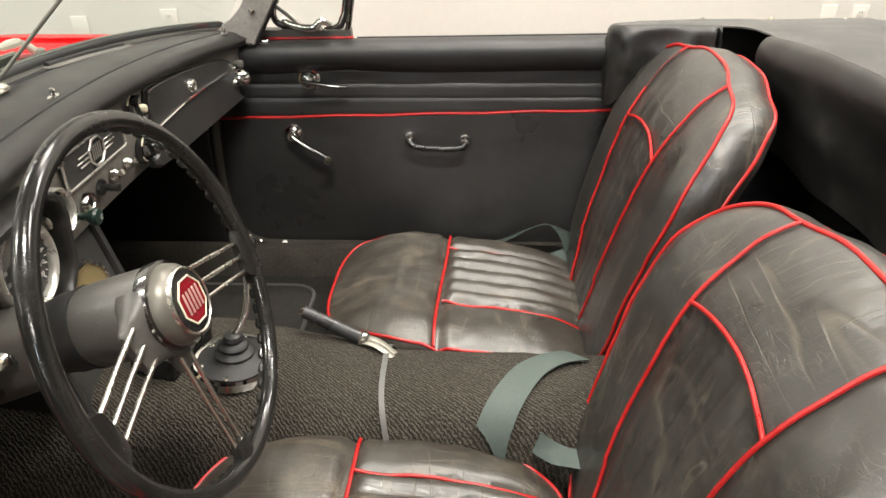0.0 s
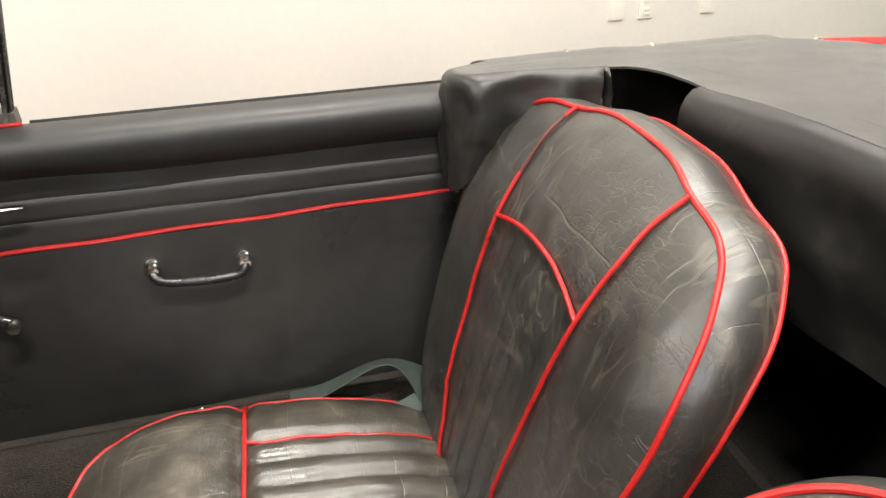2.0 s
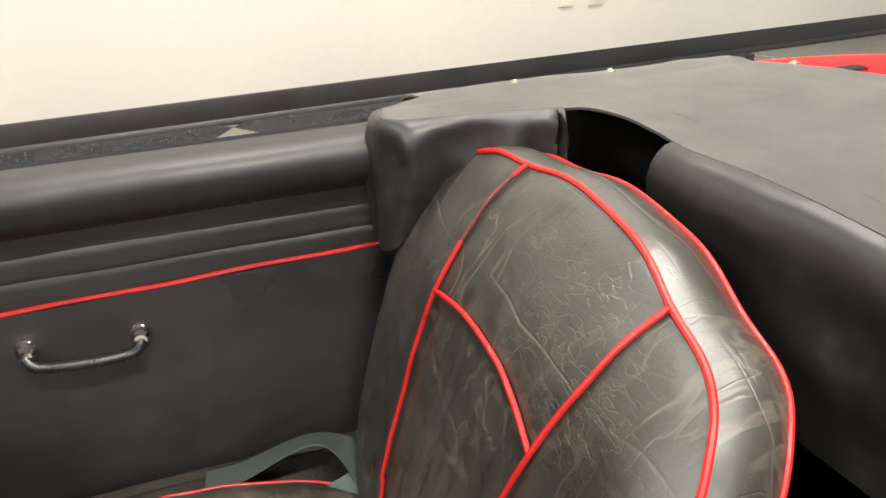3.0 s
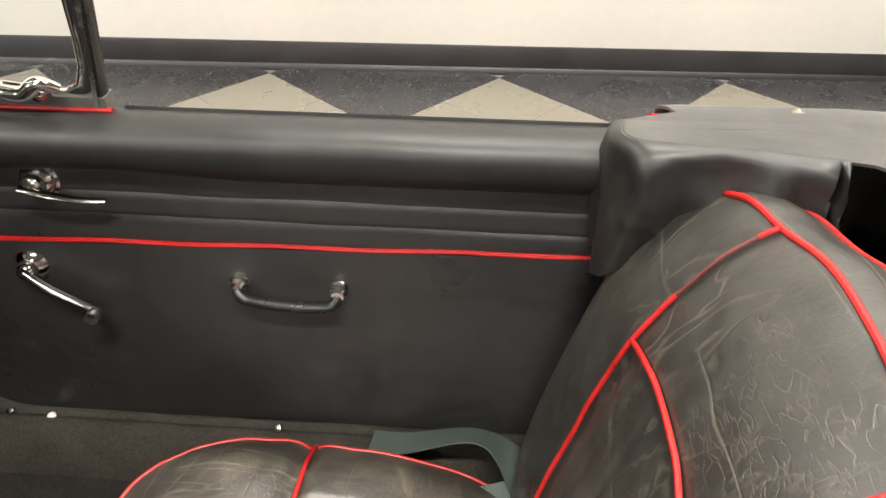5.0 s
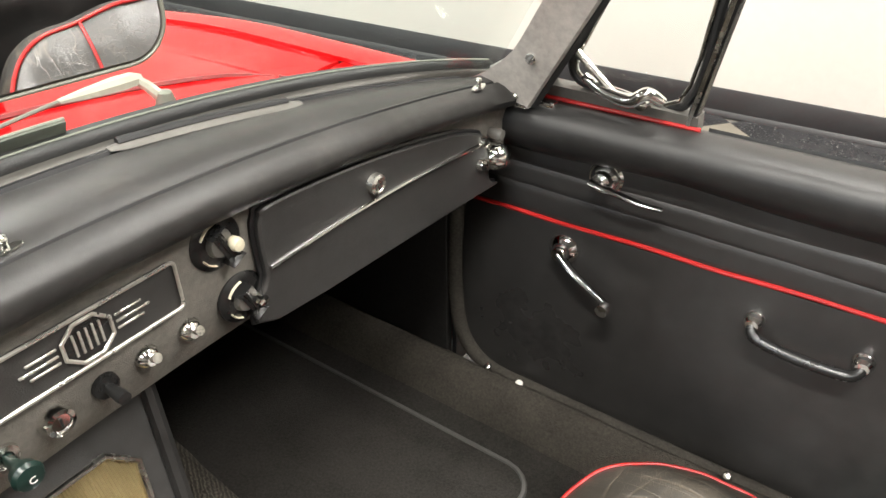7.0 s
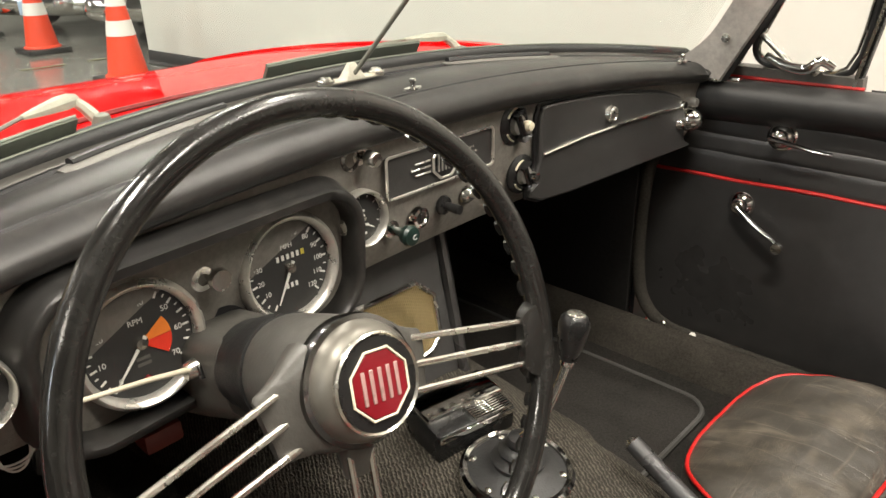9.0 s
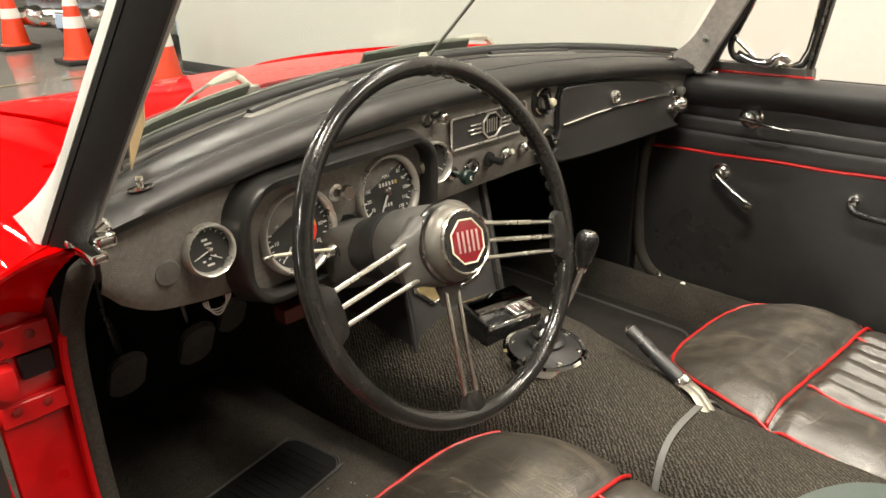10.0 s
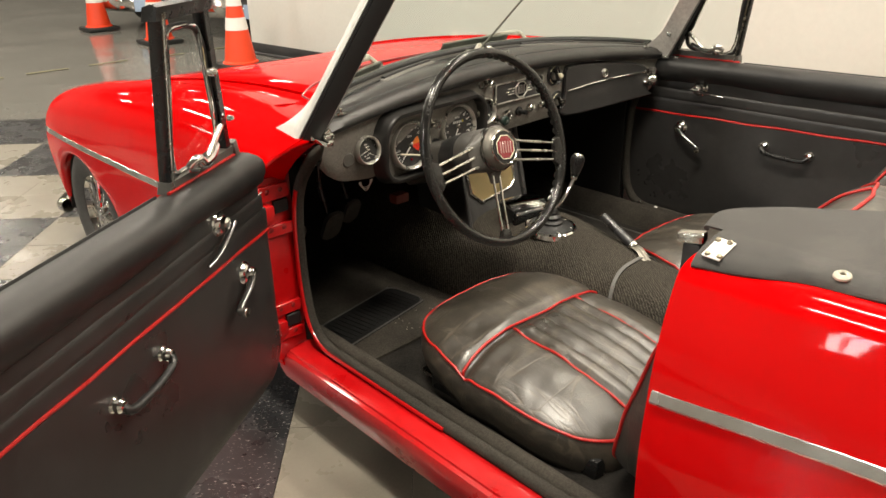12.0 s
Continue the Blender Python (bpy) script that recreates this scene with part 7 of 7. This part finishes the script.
        w = 0.36 * w + 0.003 * noise.noise((u * 9, v * 8 + seed, 3.0)) + 0.0015 * noise.noise((u * 28 + seed, v * 24, 4.0))
        return u, v, w, r

    def bpt(u, v, w):
        p, out = spine(v)
        return M @ (O + p + eu * u + out * w)

    grid = [[bpt(*back(a, b)[:3]) for b in ab] for a in ab]
    bm = bmesh.new()
    sheet(bm, grid)
    idx = [(i, 0) for i in range(N)] + [(N - 1, j) for j in range(1, N)] + [(i, N - 1) for i in range(N - 2, -1, -1)] + [(0, j) for j in range(N - 2, 0, -1)]
    rimuv = [back(ab[i], ab[j])[:3] for i, j in idx]
    levels = []
    for dw, su, sv in ((0.0, 1.0, 1.0), (-0.012, 1.028, 1.045), (-0.032, 1.046, 1.085), (-0.058, 1.026, 1.115), (-0.076, 0.99, 1.09), (-0.088, 0.88, 0.95)):
        levels.append([bpt(u * su, lerp(0.26, v, sv if v > 0.26 else 1.0), w + dw + 0.003 * noise.noise((u * 14, v * 14, dw * 30))) for u, v, w in rimuv])
    loft(bm, levels, True, False)
    bm.faces.new([bm.verts.new(p) for p in levels[-1]])
    bmesh.ops.remove_doubles(bm, verts=bm.verts[:], dist=1e-5)
    part("backrest", bm, HIDE, seat, "tall rounded black leather backrest with creases", angle=80)
    hide = lambda u, v: min(1.0, max(0.0, (u - 0.17) / 0.05)) * min(1.0, max(0.0, (0.545 - v) / 0.05)) if yc > 0 else 0.0
    part("front_piping", a_tube([lerp(lerp(levels[0][i], levels[1][i], 0.10), lerp(levels[1][i], levels[2][i], 0.8), hide(rimuv[i][0], rimuv[i][1])) + M.to_3x3() @ spine(rimuv[i][1])[1] * 0.002 for i in range(0, len(idx), 2)], 0.0032, 8, True), PIPING, seat, "red piping")
    part("rear_piping", a_tube([levels[3][i] + (levels[3][i] - levels[2][i]) * 0.03 for i in range(0, len(idx), 2)], 0.0030, 8, True), PIPING, seat, "red piping")

    def on_back(u, v):
        """Finds the surface point over (u, v)."""
        fa = (v / H - 0.46) / (0.54 if v > 0.46 * H else 0.46)
        fb = u / half_width(v)
        n = 3.3 if fa > 0 else 4.5
        r = min(1.0, (abs(fa) ** n + abs(fb) ** n) ** (1 / n))
        mx = max(abs(fa), abs(fb), 1e-9)
        k = r / mx
        q = back(max(-1, min(1, fa * k)), max(-1, min(1, fb * k)))
        return bpt(q[0], q[1], q[2] + 0.004)

    for s in (-1, 1):
        line = [on_back(s * table(v, [(0.0, 0.066), (0.15, 0.098), (0.41, 0.120), (0.50, 0.125), (0.565, 0.127), (0.60, 0.128)]), v) for v in np.linspace(0.012, 0.588, 56)]
        if s > 0 and yc > 0:
            part("panel_piping", a_tube(line[:45], 0.0028, 8), PIPING, seat, "red piping")
            part("panel_piping", a_tube(line[44:54], 0.0024, 8), FADED, seat, "worn dark piping")
            part("panel_piping", a_tube(line[53:], 0.0028, 8), PIPING, seat, "red piping")
        else:
            part("panel_piping", a_tube(line, 0.0028, 8), PIPING, seat, "red piping")
    part("arch_piping", a_tube([on_back(u, 0.410 + 0.022 * (1 - (u / 0.12) ** 2)) for u in np.linspace(-0.120, 0.120, 26)], 0.0028, 8), PIPING, seat, "red piping")
    return seat


build_seat(0.062, 0.330, -1.0, "passenger's black leather bucket seat with red piping", 0.0, (0.2175, 0.002, 0.222), 0.012)
build_seat(-0.050, -0.328, 1.2, "driver's black leather bucket seat with red piping", 3.2, (0.275, 0.011, 0.205), 0.022, 0.855)


# ---- belts ----
def ribbon(name, pts, width_dirs, half, label, parent=car):
    line = smooth_line(pts, 6)
    dirs = smooth_line(width_dirs, 6)
    rows = [[p + d.normalized() * t for t in np.linspace(-half, half, 5)] for p, d in zip(line, dirs)]
    return part(name, a_sheet(rows, 0.0016), BELT, parent, label, angle=70)


def build_belts():
    rows = []
    for k in np.linspace(0, 1, 26):
        row = []
        for t in np.linspace(-0.025, 0.025, 7):
            x = table(k, [(0, 0.098), (0.3, 0.130), (0.6, 0.172), (0.8, 0.212), (1, 0.245)]) + 0.80 * t
            y = table(k, [(0, -0.114), (0.3, -0.060), (0.6, 0.004), (0.8, 0.034), (1, 0.045)]) - 0.58 * t
            c = max(-1.0, min(1.0, y / (0.124 + 0.006)))
            a = math.acos(math.copysign(abs(c) ** (1 / 0.66), c))
            row.append(tunnel_at(x, a, 0.007 + 0.0015 * math.sin(9 * k + 40 * t)))
        rows.append(row)
    part("seat_belt", a_sheet(rows, 0.0016), BELT, car, "grey-green webbing seat belt lying over the tunnel", angle=70)
    ribbon("seat_belt", [(0.170, -0.116, 0.296), (0.195, -0.122, 0.282), (0.220, -0.130, 0.280), (0.245, -0.138, 0.284)], [(0.4, 0.4, 0.8), (0.2, 0.8, 0.6), (0.1, 1, 0.2), (0.1, 1, 0.3)], 0.017, "grey-green webbing seat belt end")
    ribbon("seat_belt", [(0.09, 0.612, 0.240), (0.14, 0.602, 0.255), (0.235, 0.575, 0.315), (0.285, 0.555, 0.300), (0.30, 0.53, 0.262), (0.25, 0.51, 0.252), (0.20, 0.515, 0.256)], [(0.1, 1, -0.2), (0.1, 1, -0.3), (0.1, 0.9, -0.5), (0.5, 0.8, -0.2), (0.2, 0.5, 0.8), (0, 1, 0.3), (0, 1, 0.2)], 0.026, "grey-green webbing seat belt tucked beside the cushion")


build_belts()
part("fuse_box", a_box((-0.550, -0.340, 0.482), (0.03, 0.042, 0.024), 0.005), mat("fuse_red", (0.11, 0.016, 0.010), 0.5, var=0.2, scale=40), car, "small red fuse holder under the dash")


# ---- the folded-hood cover behind the seats ----
def build_cover():
    """A black cloth cover buttoned over the rear cockpit, open in a slot near the passenger's side."""
    def top_z(x, y):
        k = min(1.0, abs(y) / 0.66)
        crown = 0.800 - 0.012 * ((x - 0.75) / 0.4) ** 2
        return lerp(crown, 0.756 + 0.012 * (x - 0.4), k ** 2.6) + 0.004 * noise.noise((x * 6, y * 6, 9.0)) + 0.0015 * noise.noise((x * 21, y * 21, 2.0))

    def front_x(y):
        if y < 0:
            return table(-y, [(0.0, 0.650), (0.38, 0.600), (0.484, 0.558), (0.528, 0.461), (0.565, 0.412), (0.59, 0.394), (0.64, 0.402), (0.675, 0.420)])
        return table(y, [(0.0, 0.650), (0.30, 0.618), (0.38, 0.600), (0.45, 0.602), (0.50, 0.594), (0.532, 0.576), (0.546, 0.50), (0.556, 0.42), (0.568, 0.372), (0.59, 0.357), (0.632, 0.365)])

    cover = empty("hood_cover", "dusty black cloth hood cover buttoned over the rear cockpit", "hood cover")
    ys = sorted(list(np.linspace(-0.630, 0.630, 91)) + list(np.linspace(0.526, 0.60, 40)))
    rows = []
    for k in np.linspace(0, 1, 26):
        row = []
        for y in ys:
            x = lerp(front_x(y), 1.06 - 0.16 * (abs(y) / 0.63) ** 4, k)
            row.append((x, y, top_z(x, y)))
        rows.append(row)
    part("top_cloth", a_sheet(rows, -0.003), COVER, cover, angle=75)
    # side skirts buttoned to the body
    for s in (-1, 1):
        rows = []
        for k, (dy, dz) in enumerate(((0.0, 0.0), (0.025, -0.002), (0.050, -0.007), (0.066, -0.013), (0.074, -0.021))):
            row = []
            for x in np.linspace((0.365, 0.424, 0.420, 0.416, 0.414)[k] if s > 0 else 0.420, 0.90, 40):
                w = 0.002 * noise.noise((x * 14, k * 0.7, s)) * k
                g = table(x, [(0.40, 1.0), (0.444, 0.90), (0.53, 0.62), (0.61, 0.42), (0.90, 0.3)]) if s < 0 else 1.0
                row.append((x, s * (0.630 + dy * g + w), top_z(x, s * 0.630) + dz * (0.35 + 0.65 * g)))
            rows.append(row)
        part("side_skirt", a_sheet(rows, 0.003 * s), COVER, cover, angle=75)
        part("hem", a_tube([Vector(p) for p in rows[-1]] if s < 0 else [(x, s * 0.7045, top_z(x, s * 0.630) - 0.021) for x in np.linspace(0.414, 0.90, 30)], 0.0032, 6), COVER, cover)
        if s < 0:
            continue
        # corner folded over the rear end of the door, hanging inside
        ys_ = list(np.linspace(0.630, 0.572, 7)) + list(np.linspace(0.567, 0.5395, 14)) + list(np.linspace(0.539, 0.5375, 5))
        edge = [Vector((front_x(y), y, top_z(front_x(y), y))) for y in ys_]
        rows = []
        for k in np.linspace(0, 1, 16):
            row = []
            for i, p in enumerate(edge):
                d = edge[min(i + 1, 25)] - edge[max(i - 1, 0)]
                out = Vector((d.y, -d.x, 0)).normalized()
                a = min(1.0, k * 4) * math.pi / 2
                rest = max(0.0, k - 0.25) * 4 / 3
                crumple = (0.012 * noise.noise((i * 0.30, k * 2.6, 8.0)) + 0.006 * noise.noise((i * 0.8, k * 6.0, 4.0)) + 0.006 * math.sin(i * 0.75 + 3.0 * k) + 0.014 * max(0.0, (i - 11) / 14) * math.sin(i * 1.7 - 5.0 * k)) * min(1.0, 3 * k)
                drop_ = lerp(0.150, 0.100, i / 25)
                row.append(p + out * (0.016 * math.sin(a) + crumple - 0.003) + Vector((0, 0, 0.0035 - 0.016 * (1 - math.cos(a)) - drop_ * rest + 0.010 * rest * math.sin(i * 0.9))))
            rows.append(row)
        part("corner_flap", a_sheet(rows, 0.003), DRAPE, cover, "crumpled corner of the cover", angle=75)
    # front drop, ending short of the corner flap so that a slot stays open
    def drop(y0, y1, n, name):
        """The hanging front between two places across the car."""
        rows = []
        for k in np.linspace(0, 1, 26):
            row = []
            for y in np.linspace(y0, y1, n):
                fx = front_x(y)
                long = table(y, [(-0.56, 0.260), (-0.1, 0.236), (0.05, 0.226), (0.2, 0.212), (0.33, 0.200), (0.394, 0.185)])
                a = min(1.0, k * 6) * math.pi / 2
                rest = max(0.0, k - 1 / 6) * 6 / 5
                z = top_z(fx, y) - 0.035 * (1 - math.cos(a)) - (long - 0.035) * rest
                fold = (0.007 * math.sin(y * 13 + 2.2 * k) + 0.009 * noise.noise((y * 8, k * 3, 5.0))) * min(1.0, k * 5)
                row.append((fx - 0.020 * math.sin(a) + 0.030 * rest + fold, y, z))
            rows.append(row)
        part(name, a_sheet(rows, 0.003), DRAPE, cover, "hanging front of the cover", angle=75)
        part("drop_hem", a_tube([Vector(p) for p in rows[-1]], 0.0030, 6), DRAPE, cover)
        part("drop_stitching", a_tube([Vector(p) + Vector((-0.001, 0, 0)) for p in rows[19]], 0.0009, 5), THREAD, cover, "pale stitching")
    drop(-0.56, 0.394, 84, "front_drop")
    part("front_hem", a_tube([(front_x(y) - 0.001, y, top_z(front_x(y), y) - 0.001) for y in np.linspace(-0.63, -0.56, 10)], 0.004, 6), COVER, cover)
    seam = smooth_line([(x, y, 0) for x, y in ((0.385, 0.604), (0.444, 0.606), (0.520, 0.606), (0.596, 0.584), (0.640, 0.515), (0.660, 0.43), (0.668, 0.364), (0.672, 0.25), (0.690, 0.08), (0.690, -0.08), (0.672, -0.25), (0.645, -0.38))], 8)
    part("cover_seam", a_tube([(p.x, p.y, top_z(p.x, p.y) + 0.0016) for p in seam], 0.0016, 6), DIAL, cover, "dark seam in the cover")
    # press studs
    for s in (-1, 1):
        for x, y in ((0.555, 0.668), (0.70, 0.674), (0.845, 0.652), (0.94, 0.600)) if s > 0 else ((0.82, 0.615), (0.94, 0.600)):
            part("press_stud", a_lathe([(0.0001, 0.007), (0.004, 0.007), (0.006, 0.004), (0.011, 0.002), (0.012, 0.0), (0.0001, 0.0)], along((x, s * y, top_z(x, min(y, 0.63)) + (0.001 if y < 0.64 else -0.004)), (0, s * 0.35, 1)) @ Matrix.Scale(0.75, 4), 16), BRASS, cover, "tarnished press stud")
    part("press_stud", a_lathe([(0.0045, 0.004), (0.007, 0.006), (0.011, 0.004), (0.0140, 0.0015), (0.0145, -0.002), (0.0045, -0.002)], along((0.568, -0.656, top_z(0.568, -0.63) - 0.0005), (0, -0.2, 0.95)) @ Matrix.Scale(0.66, 4), 20), PUTTY, cover, "pale round eyelet")
    pl = part("corner_plate", a_box((0, 0, 0), (0.038, 0.023, 0.003), 0.001, 1, along((0.440, -0.678, top_z(0.440, -0.63) - 0.0020), (0.02, -0.28, 0.95)) @ pose(0, 0, 0, 0, 0, 84)), WHITE, cover, "white corner plate with rusty rivets")
    for a in (-0.014, 0.014):
        for b in (-0.007, 0.007):
            part("rivet", a_lathe([(0.0001, 0.003), (0.003, 0.0025), (0.004, 0.0), (0.0001, 0.0)], along((0.440, -0.678, top_z(0.440, -0.63) - 0.0020), (0.02, -0.28, 0.95)) @ pose(b, a, 0.0012), 10), BRASS, pl)
    # bent tube end of the hood frame by the latch post
    part("hood_socket", a_box((0, 0, 0), (0.034, 0.018, 0.014), 0.004, 2, pose(0.385, -0.636, 0.746, 0, -8, 10)), OLD_CHROME, cover, "chrome hood socket")
    part("seal_cap", a_box((0.388, -0.632, 0.695), (0.024, 0.024, 0.09), 0.005), RUBBER, cover, "black rubber post seal")


BRASS = mat("tarnished_stud", (0.34, 0.30, 0.22), 0.35, 0.8, var=0.25, scale=40)
build_cover()

# ---- loose things of the hall ----
build_sockets()
for cx, cy in ((-5.02, 1.66), (-6.95, 1.80), (-8.55, 1.77)):
    build_cone(cx, cy)
RED_CAR = mat("far_red_paint", (0.4, 0.02, 0.02), 0.25, coat=1.0)
NAVY_CAR = mat("far_navy_paint", (0.03, 0.045, 0.08), 0.25, coat=1.0)
SILVER_CAR = mat("far_grey_paint", (0.22, 0.24, 0.27), 0.25, coat=1.0)
build_old_car(-6.45, 2.80, -60, NAVY_CAR, "dark blue classic car with chrome bumper and headlights")
build_old_car(-8.15, 2.35, -60, SILVER_CAR, "grey classic car with a heavy chrome front bumper")
build_old_car(-13.4, -0.6, -20, RED_CAR, "red classic car parked far back in the hall")


def build_floor_line():
    bm = bmesh.new()
    for k in range(14):
        x = -6.1 - 0.02 * (k % 3)
        box(bm, (x, -3.2 + k * 0.52, 0.002), (0.03, 0.34, 0.004))
    thing("floor_tape", bm, YELLOW, "worn yellow marking tape on the hall floor", "floor tape", kind="structure")


build_floor_line()


def build_tiles():
    """Checkered vinyl tiles, laid corner to the wall; each block is four tiles with fine seams."""
    side, diag = 0.5926, 0.838
    meshes = []
    for name, material in (("tile_pale", BEIGE), ("tile_dark", SPECK)):
        bm = bmesh.new()
        h = side / 4 - 0.0006
        for sx in (-1, 1):
            for sy in (-1, 1):
                box(bm, (sx * side / 4, sy * side / 4, -0.003), (2 * h, 2 * h, 0.008), 0.0006, 1)
        me = bpy.data.meshes.new(name)
        bm.to_mesh(me)
        bm.free()
        me.materials.append(material)
        meshes.append(me)
    floor_ob = bpy.data.objects["floor"]
    x0, y0 = -0.365, 2.446 - diag / 2
    for i in range(-11, 14):
        for j in range(-13, 3):
            if (i + j) % 2:
                continue
            c = RM @ Vector((x0 + i * diag / 2, y0 + j * diag / 2, 0))
            cr = (x0 + i * diag / 2, y0 + j * diag / 2)
            if not (-4.4 < cr[0] < 3.4 and -3.2 < cr[1] < WALL_Y + 0.3):
                continue
            dark = j % 2
            ob = new("floor_tile", meshes[1 if dark else 0])
            ob.matrix_world = Matrix.Translation(c) @ RM.to_3x3().to_4x4() @ Matrix.Rotation(radians(45 + 90 * random.randint(0, 3)), 4, "Z")
            ob.parent = floor_ob


build_tiles()
